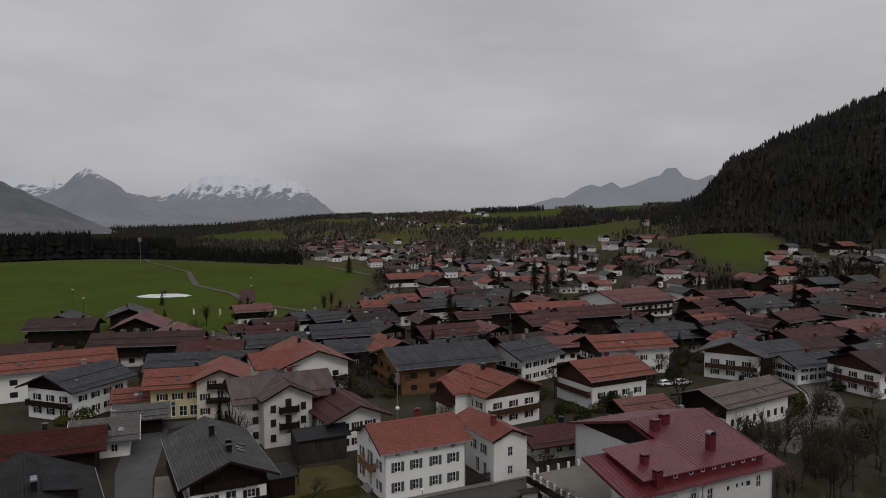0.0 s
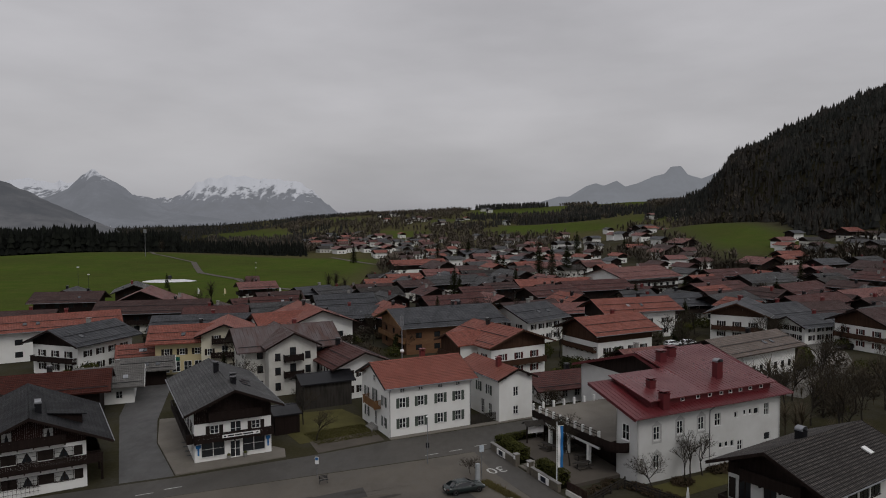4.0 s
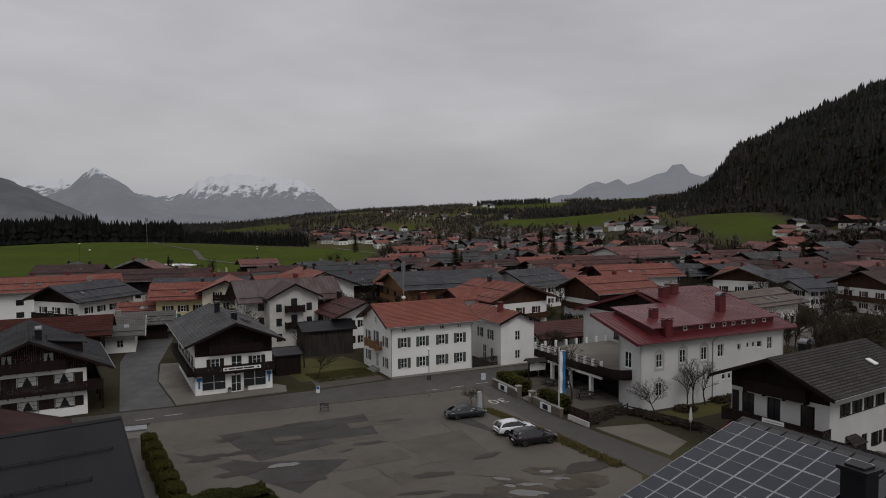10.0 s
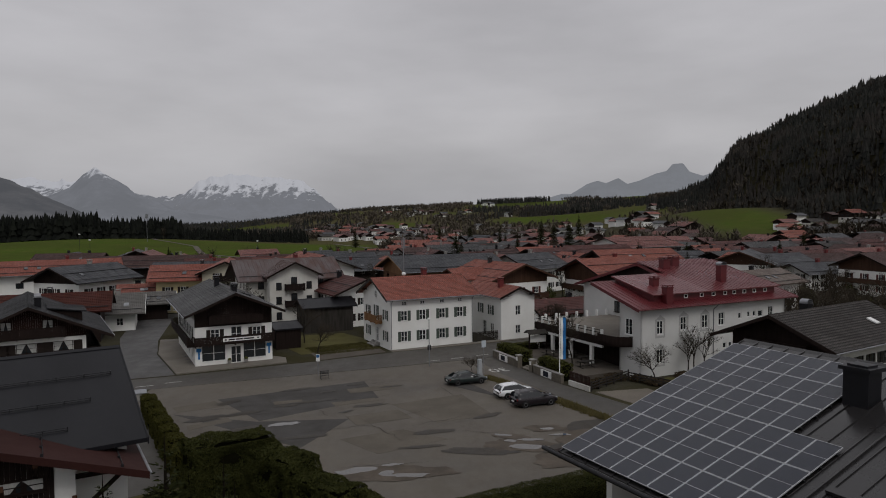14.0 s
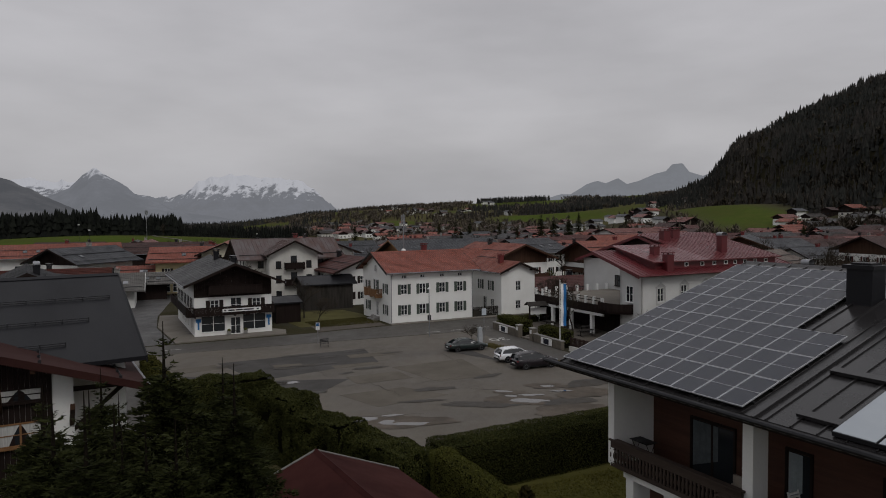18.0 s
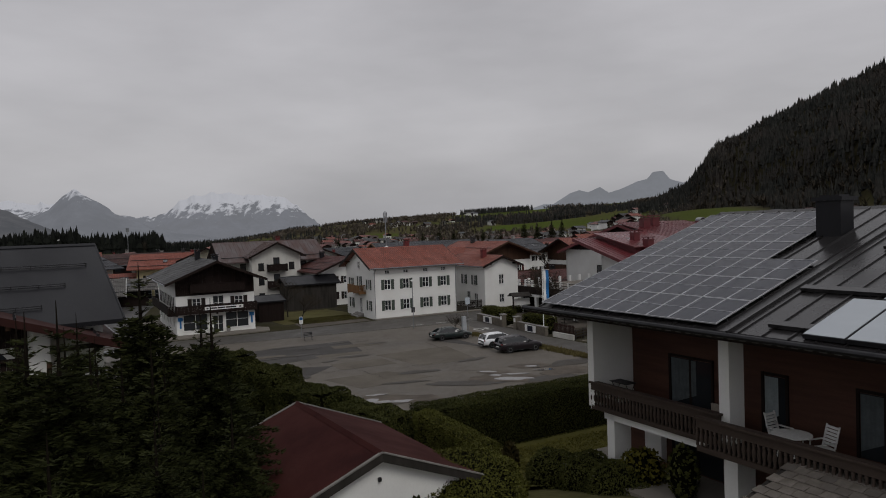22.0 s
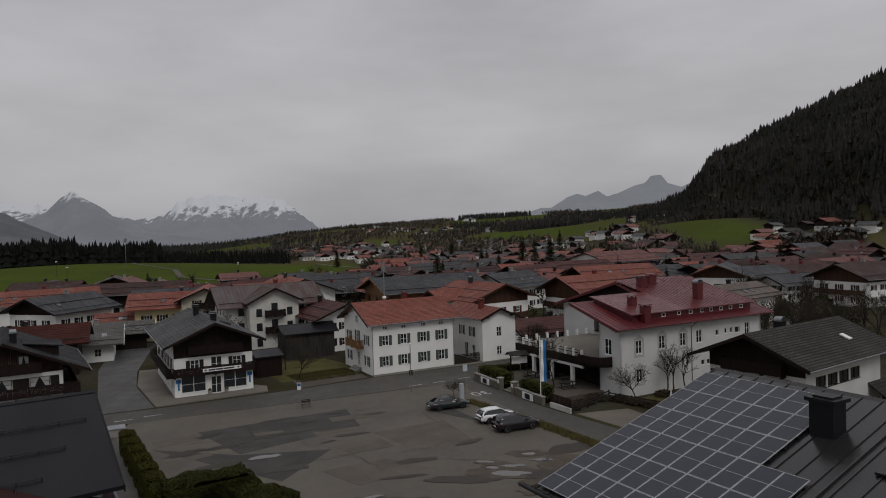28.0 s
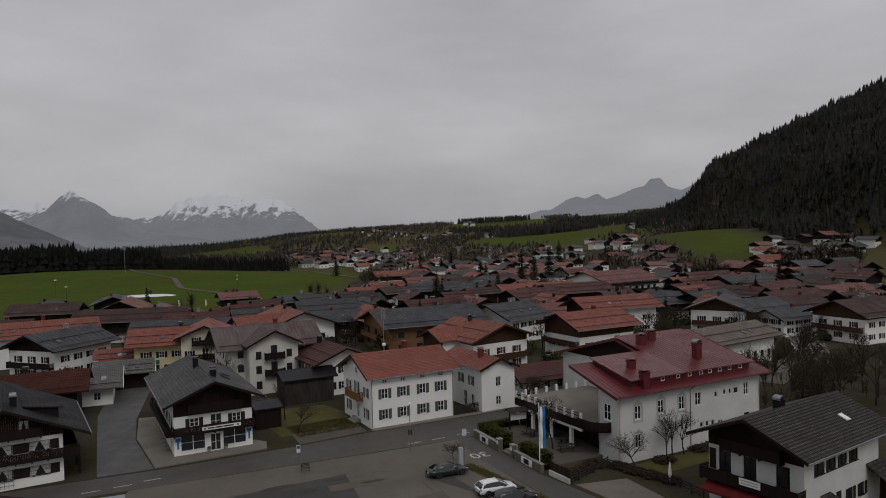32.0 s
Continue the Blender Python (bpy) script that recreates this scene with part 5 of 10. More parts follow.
mid("long dark timber barn with brown tiled roof", -65.2, 107.5, 22, 21, 8.5, 7.4, tile_roof("rusty_brown_tiles", (0.078, 0.021, 0.014), (0.044, 0.013, 0.010), gloss=0.1), timber, pitch=0.42, floors=(), bal=False)


mid("white cottage with grey shingle roof", -59.0, 121.6, 22, 8.0, 9.6, 5.6, tile_roof("pale_shingles", (0.15, 0.143, 0.135), (0.09, 0.085, 0.08), 0.85), floors=(0.9,), bal=False, n=2, verge=white_paint)
mid("low shingle-roofed carport beside the cottage", -57.5, 133.0, 22, 7.0, 6.0, 4.9, MATS["pale_shingles"], floors=(), bal=False, chimneys=[], wall=timber, verge=white_paint)
mid("small outbuilding with red tiled roof", -62.5, 144.5, 22, 8.0, 6.0, 5.4, roof_brick, floors=(), bal=False)
house("dark weathered timber shed with dark roof", -21.0, 117.6, 27, 8.2, 5.0, 5.4, 0.4, 0.5, 0.6, timber_grey, felt_dark, timber, None, (), course=0, name="shed", detail=1, z=0)["category"] = "shed"
house("dark timber carport behind the shop chalet", -24.6, 103.4, 27, 3.6, 5.6, 3.6, 0.2, 0.3, 0.3, timber, felt_dark, timber, None, (), course=0, name="carport", detail=1, z=0)["category"] = "carport"

ROOFS = {"br": roof_brown, "dr": roof_darkred, "gr": roof_grey, "sl": roof_slate, "or": roof_orange, "pk": roof_pink, "st": roof_stone, "ta": roof_tan}
ROOF_WORDS = {"br": "brown tiled", "dr": "dark red tiled", "gr": "grey tiled", "sl": "dark slate-grey", "or": "orange-red tiled", "pk": "faded red tiled", "st": "brown-grey tiled", "ta": "tan metal"}


plaster_dim = surface("grey_white_plaster", (0.48, 0.475, 0.46), (0.36, 0.35, 0.33), 0.9, s1=0.4, s2=10, var=0.3, grain=0.1)


def town(roof, wall, x, y, axis, L, W):
    rng = random.Random(int(x * 31 + y * 17))
    timbered = wall == "t"
    pitch = rng.uniform(0.36, 0.44)
    rz = 5.6 + pitch * W / 2 + rng.uniform(-0.6, 0.9)
    if W < 6.6:
        rz -= 1.6
    near = y < 235
    lab = ("dark timber house with %s roof" if timbered else "white house with dark timber gable and %s roof") % ROOF_WORDS[roof]
    fl = (1.0, 3.6) if rz > 7 else (1.0,)
    root = mid(lab, x, y, axis, L, W, rz, ROOFS[roof], timber if timbered and rng.random() < 0.7 else rng.choice((plaster, plaster_old, plaster_dim)), rng.choice((2.7, 3.0, 3.6)) if not timbered else 2.9, pitch,
        fl, n=max(2, int(L / 3.6)) if near else 3, ng=3 if near else 2, bal=near or rng.random() < 0.5, sh=rng.choice((shutter_brown, shutter_brown, shutter_red, shutter_green)) if near and rng.random() < 0.75 else None,
        wood_sides=("y-" if axis < 90 else "y+") if rng.random() < 0.8 else "", course=0.5 if near else 0.9, chimneys=[(L * rng.uniform(-0.3, 0.3), rng.uniform(0.5, 1.2), 1.0)])
    if near and rng.random() < 0.6:
        balcony(root, side_frame("y-" if axis < 90 else "y+", L, W), -L / 2, L / 2, 2.9, 1.0)


for o in [q for q in scene.objects if q.get("label", "") in ("white house with brown balcony gable and dark blue-grey roof", "white chalet with dark timber balconies")]:
    wide = 12.5 if "brown" in o["label"] else 13.0
    mO = side_frame("x-", 12 if "brown" in o["label"] else 15, wide)
    balcony(o, mO, -wide / 2 + 1.2, wide / 2 - 1.2, 5.7, 1.0, mat=timber_mid)
    for q in (-2.2, 0, 2.2):
        add_window(o, mO @ Matrix.Translation((q, 0, 6.8)), 1.0, 1.3, 2, white_paint, proud=0.2)
town("br", "t", -121.2, 224.8, 10, 17.8, 11.0)
town("gr", "w", -131.1, 243.4, 101, 11.9, 9.9)
town("gr", "t", -116.0, 260.3, 111, 14.9, 12.4)
town("pk", "w", -100.2, 233.0, 103, 16.2, 13.5)
town("br", "w", -81.5, 194.8, 11, 26.6, 11.0)
town("pk", "t", -79.5, 210.3, 111, 12.9, 10.7)
town("dr", "w", -59.9, 181.6, 12, 13.1, 9.8)
town("sl", "w", -56.4, 165.4, 12, 22.0, 11.0)
town("br", "t", -63.6, 197.7, 111, 8.1, 6.7)
town("pk", "w", -73.6, 269.8, 27, 11.7, 8.7)
town("dr", "w", -67.2, 235.8, 31, 8.5, 6.4)
town("br", "w", -56.8, 235.8, 27, 11.9, 8.9)
town("gr", "w", -48.6, 201.7, 23, 14.5, 10.9)
town("sl", "w", -47.8, 248.2, 40, 11.1, 8.3)
town("gr", "t", -41.2, 248.2, 39, 11.1, 8.3)
town("sl", "w", -31.9, 214.9, 21, 15.5, 11.0)
town("sl", "t", -24.6, 192.0, 18, 13.1, 9.8)
town("br", "t", -39.2, 280.1, 18, 7.1, 6.0)
town("st", "w", -24.4, 245.0, 32, 12.3, 9.3)
town("gr", "w", -18.4, 219.7, 120, 10.8, 9.0)
town("or", "w", -19.5, 306.3, 31, 13.7, 10.3)
town("br", "w", -13.5, 269.8, 33, 10.7, 8.0)
town("dr", "w", 1.1, 218.5, 26, 17.3, 11.0)
town("gr", "w", 2.5, 192.0, 25, 11.7, 8.8)
town("gr", "w", 1.4, 284.5, 25, 20.5, 11.0)
town("gr", "w", 17.6, 280.1, 122, 14.9, 12.4)
town("or", "w", -19.7, 454.5, 23, 34.0, 11.0)
town("br", "w", -4.8, 426.9, 118, 18.0, 15.0)
town("or", "t", -14.4, 190.2, 118, 12.4, 10.3)
town("or", "w", 49.5, 437.6, 32, 18.9, 11.0)
town("or", "t", 41.9, 280.1, 18, 30.2, 11.0)
town("dr", "t", 33.4, 235.8, 33, 17.0, 11.0)
town("br", "t", 22.7, 199.7, 31, 15.8, 11.0)
town("pk", "t", 34.8, 199.7, 20, 11.5, 8.6)
town("dr", "t", 52.5, 254.9, 22, 23.9, 11.0)
town("sl", "w", 63.7, 210.3, 17, 22.7, 11.0)
town("gr", "w", 84.1, 212.5, 37, 16.8, 11.0)
town("dr", "w", 97.3, 256.7, 28, 22.2, 11.0)
town("gr", "w", 126.1, 281.9, 22, 22.3, 11.0)
town("dr", "w", 128.7, 326.1, 23, 23.5, 11.0)
town("dr", "w", 124.6, 251.3, 33, 21.7, 11.0)
town("br", "w", 103.4, 228.8, 121, 11.2, 9.3)
town("dr", "w", 105.8, 204.8, 27, 20.6, 11.0)
town("pk", "w", 130.9, 222.2, 24, 20.8, 11.0)
town("gr", "w", 112.5, 185.8, 33, 13.4, 10.0)
mid("low white house with grey tiled roof", 89.5, 173.5, 22, 13, 8, 6.6, roof_slate, floors=(1.0, 3.0), bal=False, sh=shutter_brown)
mid("white chalet with dark timber balconies", 101.0, 163.5, 24, 15, 13, 9.6, roof_brown, wood_from=5.6, wood_sides="y-", sh=shutter_red, wood=timber_mid)
mid("white house with brown balcony gable and dark blue-grey roof", 74.5, 178.5, 58, 12, 12.5, 9.6, roof_slate, wood=timber_mid, pitch=0.38, verge=timber_mid, floors=(1.0, 3.6), sh=shutter_brown, wood_from=6.3)
mid("dark timber house with blue-grey roof", 83.5, 180.0, 25, 13, 9.5, 8.6, roof_slate, timber, wood_from=0.5, floors=(), bal=False)
town("or", "w", 215.9, 447.6, 19, 16.1, 11.0)
town("gr", "w", 240.0, 465.0, 30, 18.9, 11.0)
town("or", "w", 292.0, 515.0, 26, 15.0, 10.0)
town("sl", "w", 198.8, 371.8, 22, 16.1, 11.0)
town("gr", "w", 222.3, 376.4, 25, 16.3, 11.0)
town("pk", "w", 171.3, 352.0, 22, 17.7, 11.0)
town("br", "w", 161.8, 297.8, 33, 17.2, 11.0)
town("br", "w", 201.3, 331.6, 110, 16.2, 13.5)
town("pk", "t", 181.6, 410.5, 110, 18.0, 15.0)
town("gr", "w", 274.1, 452.1, 32, 13.0, 9.8)
town("st", "w", 143.0, 264.9, 33, 13.4, 10.0)
town("dr", "w", 169.9, 277.6, 116, 13.6, 11.3)
town("pk", "w", -3.7, 332.4, 20, 14.4, 10.8)
town("st", "w", 17.6, 332.4, 18, 21.5, 11.0)
town("gr", "w", 29.6, 317.3, 119, 18.0, 15.0)
town("gr", "w", -24.4, 323.1, 107, 10.5, 8.8)
town("or", "w", 148.1, 566.3, 27, 16.3, 11.0)
town("gr", "w", 188.3, 678.7, 28, 19.5, 11.0)
town("br", "t", 164.5, 531.2, 110, 18.0, 15.0)
town("pk", "w", 184.3, 552.2, 108, 18.0, 15.0)
town("pk", "w", 77.1, 616.5, 29, 22.2, 11.0)
town("sl", "w", 22.7, 616.5, 32, 26.6, 11.0)
town("st", "w", -35.5, 356.2, 20, 7.7, 6.0)
town("br", "w", -108.1, 180.0, 18, 10.4, 7.8)
town("or", "w", -95.1, 160.3, 32, 7.0, 6.0)
town("pk", "w", 37.7, 134.5, 23, 8.7, 6.5)
town("dr", "t", 30.1, 117.4, 19, 7.6, 6.0)
town("pk", "w", 43.2, 128.3, 117, 7.3, 6.1)

# houses that fill the gaps of the village
gap_rng = random.Random(41)
built = [(o.location.x, o.location.y) for o in scene.objects if o.get("category") in ("house", "hotel") and not o.parent]
made = 0
while made < 38:
    y = gap_rng.uniform(185, 330)
    x = gap_rng.uniform(-0.27, 0.62) * y
    if (y > 250 and x < -40) or (y > 300 and x < 0) or any((x - a) ** 2 + (y - b) ** 2 < 13.5 ** 2 for a, b in built) or (x < -60 and y > 215) or (x - 78) ** 2 + (y - 300) ** 2 < 900:
        if gap_rng.random() < 0.0005:
            made += 1
        continue
    town(gap_rng.choice(("br", "dr", "sl", "gr", "br", "pk", "dr", "or")), gap_rng.choice("twt"), round(x, 1), round(y, 1), gap_rng.choice((25, 30, 20, 115, 120)), gap_rng.uniform(9, 12), gap_rng.uniform(7, 9))
    built.append((x, y))
    made += 1


# ---- far village and hamlets ----
def far_kit():
    """A few far houses, built once and copied."""
    kit = []
    rng = random.Random(5)
    specs = (("br", plaster, timber, 11, 8), ("dr", plaster, timber, 12, 9), ("or", plaster, timber, 11, 8), ("gr", plaster, timber, 12, 9), ("pk", plaster, timber, 13, 10), ("sl", plaster, timber, 11, 8), ("br", timber, timber, 10, 8), ("st", plaster_old, timber, 12, 9))
    for i, (rf, wl_, wd, L, W) in enumerate(specs):
        pitch = 0.4
        rz = 6.9 + rng.uniform(-0.6, 0.8)
        wins = grid_wins("y-", L - 2, (1.0,), 3, 1.2, 1.2, None) + grid_wins("x-", W - 2, (0.9,), 2, 1.2, 1.3, None)
        kit.append(house("white far village house with timber gable and %s roof" % ROOF_WORDS[rf], 0, -200 - 30 * i, 0, L, W, rz, pitch, 1.2, 1.2, wl_, ROOFS[rf], wd, 3.7, wins, [("x-", -W / 2 + 0.5, W / 2 - 0.5, 2.8)] if i % 4 == 1 else (), course=0, group="far village houses", detail=0, z=0, bars=0, frame_mat=timber, simple=True))
    return kit


def merge_parts(root, names, label):
    """Joins small far-off pieces of one house into a single mesh."""
    obs = [o for o in root.children if o.name.split(".")[0] in names]
    V, F, I, mats = [], [], [], []
    for o in obs:
        k = len(V)
        V += [tuple(o.matrix_basis @ v.co) for v in o.data.vertices]
        for q in o.data.polygons:
            F.append(tuple(k + i for i in q.vertices))
            m = o.data.materials[q.material_index]
            if m not in mats:
                mats.append(m)
            I.append(mats.index(m))
    me = bpy.data.meshes.new(label)
    me.from_pydata(V, [], F)
    for m in mats:
        me.materials.append(m)
    me.polygons.foreach_set("material_index", I)
    for o in obs:
        bpy.data.objects.remove(o)
    return tagged(part(label, me, None, root), kind="stuff")


def scatter_far():
    kit = far_kit()
    for k in kit:
        merge_parts(k, ("window",), "windows")
    rng = random.Random(11)
    placed = []

    def put(x, y, axis=None):
        k = rng.choice(kit)
        if k not in used:
            used.append(k)
        placed.append((x, y))
        copy_thing(k, pose(x, y, ground_z(x, y), 0, 0, axis if axis is not None else rng.choice((20, 28, 110, 120, 35)) + rng.uniform(-8, 8)))

    used = []
    tries = 0
    while len(placed) < 128 and tries < 9000:
        tries += 1
        y = rng.uniform(330, 900)
        az = rng.uniform(-0.2, 0.36)
        x = az * y
        if y < 470 and az < 0.02:
            continue
        if y < 400 and az > 0.12 and az < 0.3 and x < 140:
            continue
        if float(meadow_at(x, y)) > 0.3 or (az < -0.02 and y < 560) or (az < -0.1 and y < 700) or (az > 0.3 and y > 600) or (float(meadow_at(x, y)) > 0.08 and az > 0.27):
            continue
        if y > 720 and rng.random() < 0.6:
            continue
        if any((x - a) ** 2 + (y - b) ** 2 < 19 ** 2 for a, b in placed):
            continue
        put(x, y)
    # hamlets on the slopes
    for cx, cy, n, r in ((312, 1000, 3, 28), (270, 800, 7, 45), (-115, 960, 7, 60), (-55, 1250, 9, 90), (60, 1150, 5, 80), (-30, 1500, 8, 120)):
        for _ in range(n):
            put(cx + rng.uniform(-r, r), cy + rng.uniform(-r, r) * 0.6)
    n = 0
    while n < 34:
        y = rng.uniform(700, 930)
        x = rng.uniform(-0.2, -0.02) * y
        if any((x - a) ** 2 + (y - b) ** 2 < 17 ** 2 for a, b in placed):
            continue
        put(x, y)
        n += 1
    n = 0
    while n < 16:
        y = rng.uniform(430, 590)
        x = rng.uniform(0.47, 0.63) * y
        if any((x - a) ** 2 + (y - b) ** 2 < 17 ** 2 for a, b in placed) or (x - 292) ** 2 + (y - 515) ** 2 < 300 or ground_z(x, y) > 12:
            continue
        put(x, y)
        n += 1
    for k in kit:
        for o in list(k.children_recursive):
            bpy.data.objects.remove(o)
        bpy.data.objects.remove(k)
    return placed


FAR = scatter_far()


# ---- woods ----
def leaf_material(name, col, col2, rough=0.8, trans=0.0):
    m, n, l, p = node_mat(name)
    g = n.new("ShaderNodeNewGeometry").outputs["Random Per Island"]
    v = coords(n, l, world_space=True)
    big = noise_node(n, l, v, 0.25, 3)
    c = mix_col(n, l, g, col, col2)
    c = mix_col(n, l, remap(n, l, big, 0.35, 0.7, 0, 0.5), c, tuple(x * 0.6 for x in col))
    l.new(c, p.inputs["Base Color"])
    p.inputs["Roughness"].default_value, p.inputs["Specular IOR Level"].default_value = rough, 0.08
    return m


def woods_material(name, col, col2, brown):
    m = leaf_material(name, col, col2, 0.9)
    n, l = m.node_tree.nodes, m.node_tree.links
    p = n["Principled BSDF"]
    src = p.inputs["Base Color"].links[0].from_socket
    v = coords(n, l, world_space=True)
    a, b = noise_node(n, l, v, 0.012, 4), noise_node(n, l, v, 0.06, 3)
    c = mix_col(n, l, remap(n, l, a, 0.48, 0.62, 0, 0.75), src, brown)
    c = mix_col(n, l, remap(n, l, b, 0.5, 0.7, 0, 0.6), c, tuple(x * 0.5 for x in col))
    l.new(c, p.inputs["Base Color"])
    return m


needle = woods_material("dark_needles", (0.018, 0.019, 0.018), (0.046, 0.047, 0.041), (0.050, 0.043, 0.038))
needle_near = leaf_material("spruce_needles", (0.013, 0.016, 0.005), (0.033, 0.037, 0.011))
thuja = leaf_material("thuja_foliage", (0.024, 0.028, 0.008), (0.056, 0.057, 0.015))
box_leaf = leaf_material("clipped_leaves", (0.036, 0.040, 0.011), (0.078, 0.078, 0.020))
brown_twig = leaf_material("bare_twigs", (0.034, 0.028, 0.021), (0.056, 0.046, 0.034), 0.95)
brown_hedge = leaf_material("brown_beech_leaves", (0.04, 0.034, 0.012), (0.06, 0.046, 0.016))


def conifers(name, pts, label, seed=1, tiers=4, sides=7, mat=None):
    """Many far conifers in one mesh: pts of (x, y, z, height)."""
    rng = np.random.RandomState(seed)
    V, F, k = [], [], 0
    for x, y, z, h in pts:
        r = h * rng.uniform(0.16, 0.23)
        for t in range(tiers):
            a, b = 0.08 + 0.86 * t / tiers, 0.08 + 0.86 * (t + 1.55) / tiers
            rr = r * (1 - 0.85 * t / tiers)
            w0 = rng.uniform(0, 6.28)
            ring = [(x + rr * q * math.cos(w0 + 6.2832 * i / sides), y + rr * q * math.sin(w0 + 6.2832 * i / sides), z + h * a + rng.uniform(-0.05, 0.03) * h) for i, q in enumerate(rng.uniform(0.55, 1.2, sides))]
            V += ring + [(x, y, z + h * min(b, 1.0))]
            F += [(k + i, k + (i + 1) % sides, k + sides) for i in range(sides)]
            k += sides + 1
    me = bpy.data.meshes.new(name)
    me.from_pydata(V, [], F)
    me.materials.append(mat or needle)
    return tagged(new(name, me), label, "forest", kind="stuff")


def scatter(n, fx, seed):
    rng = np.random.RandomState(seed)
    out = []
    while len(out) < n:
        q = fx(rng)
        if q:
            out.append(q)
    return out


def mountain_tree(rng):
    y = rng.uniform(330, 1150)
    x = rng.uniform(255, 900)
    s = x - 300 + 0.25 * max(0, 600 - y)
    if s < (rng.uniform(-65, 0) if x / y > 0.48 else rng.uniform(-15, 40)) or x / y > 0.8 or x / y < 0.31:
        return None
    if any((x - a) ** 2 + (y - b) ** 2 < 150 for a, b in FAR) or float(meadow_at(x, y)) > 0.25 or (x - 292) ** 2 + (y - 515) ** 2 < 900 or (y < 480 and x < 320):
        return None
    stand = 0.92 + 0.45 * noise.noise(Vector((x * 0.03, y * 0.03, 5.0)))
    return x, y, ground_z(x, y) - 0.5, rng.uniform(7, 16) * stand * (1.2 if rng.rand() < 0.12 else 1)


def left_tree(rng):
    az = rng.uniform(-0.78, -0.2)
    y = rng.uniform(655, 860) if az < -0.33 else rng.uniform(650, 740)
    if az > -0.33 and rng.rand() < 0.35:
        return None
    x = az * y
    h = rng.uniform(22, 30) if az < -0.5 else rng.uniform(17, 24) if az < -0.38 else rng.uniform(7, 14)
    return x, y, ground_z(x, y) - 0.5, h


def hill_tree(rng):
    y = rng.uniform(820, 1950)
    az = rng.uniform(-0.34, 0.36)
    x = az * y
    clump = noise.noise(Vector((x * 0.006, y * 0.006, 3.0))) + 0.4 * noise.noise(Vector((x * 0.02, y * 0.02, 8.0)))
    fall = (38.7 - ground_z(x, y)) / y
    dense = 0.11 < az < 0.29 and 0.001 < fall < 0.025
    if (clump < 0.36 and not dense) or float(meadow_at(x, y)) > 0.2:
        return None
    return x, y, ground_z(x, y) - 0.5, rng.uniform(8, 15) if dense else rng.uniform(6, 13)


def slope_tree(rng):
    y, az = rng.uniform(800, 2100), rng.uniform(-0.46, -0.13)
    x = az * y
    clump = noise.noise(Vector((x * 0.008, y * 0.008, 13.0))) + 0.5 * noise.noise(Vector((x * 0.025, y * 0.025, 2.0)))
    if clump < 0.13 or float(meadow_at(x, y)) > 0.15:
        return None
    return x, y, ground_z(x, y) - 0.5, rng.uniform(6, 14)


def valley_end_tree(rng):
    y, az = 1900 + 2700 * rng.rand() ** 1.3, rng.uniform(-0.47, -0.1)
    x = az * y
    if noise.noise(Vector((x * 0.004, y * 0.003, 21.0))) < -0.12:
        return None
    return x, y, ground_z(x, y) - 0.5, rng.uniform(8, 17)


def crest_tree(rng):
    k = rng.rand()
    if k < 0.45:
        y, az = rng.uniform(1600, 1760), rng.uniform(0.04, 0.142)
    elif k < 0.75:
        y, az = rng.uniform(980, 1090), rng.uniform(0.28, 0.37)
    else:
        y, az = rng.uniform(1098, 1130), rng.uniform(0.105, 0.215)
    return az * y, y, ground_z(az * y, y) - 0.5, rng.uniform(10, 16)


conifers("mountain_forest", scatter(9500, mountain_tree, 4), "dense dark spruce forest on the steep mountain side", 1, tiers=3, sides=6)
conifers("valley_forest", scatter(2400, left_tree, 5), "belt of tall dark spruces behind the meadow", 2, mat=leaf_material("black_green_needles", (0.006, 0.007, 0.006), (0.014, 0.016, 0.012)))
conifers("hill_woods", scatter(1700, hill_tree, 6), "scattered conifers on the rolling hills", 3, tiers=3)
conifers("hill_woods", scatter(650, slope_tree, 12), "patchy spruce woods on the slope behind the valley", 11, tiers=3)
conifers("valley_forest", scatter(2600, valley_end_tree, 15), "far spruce woods at the end of the valley", 17, tiers=3, sides=6)
conifers("hill_woods", scatter(760, crest_tree, 9), "dark stands of spruce on the hill crests", 7, tiers=3)


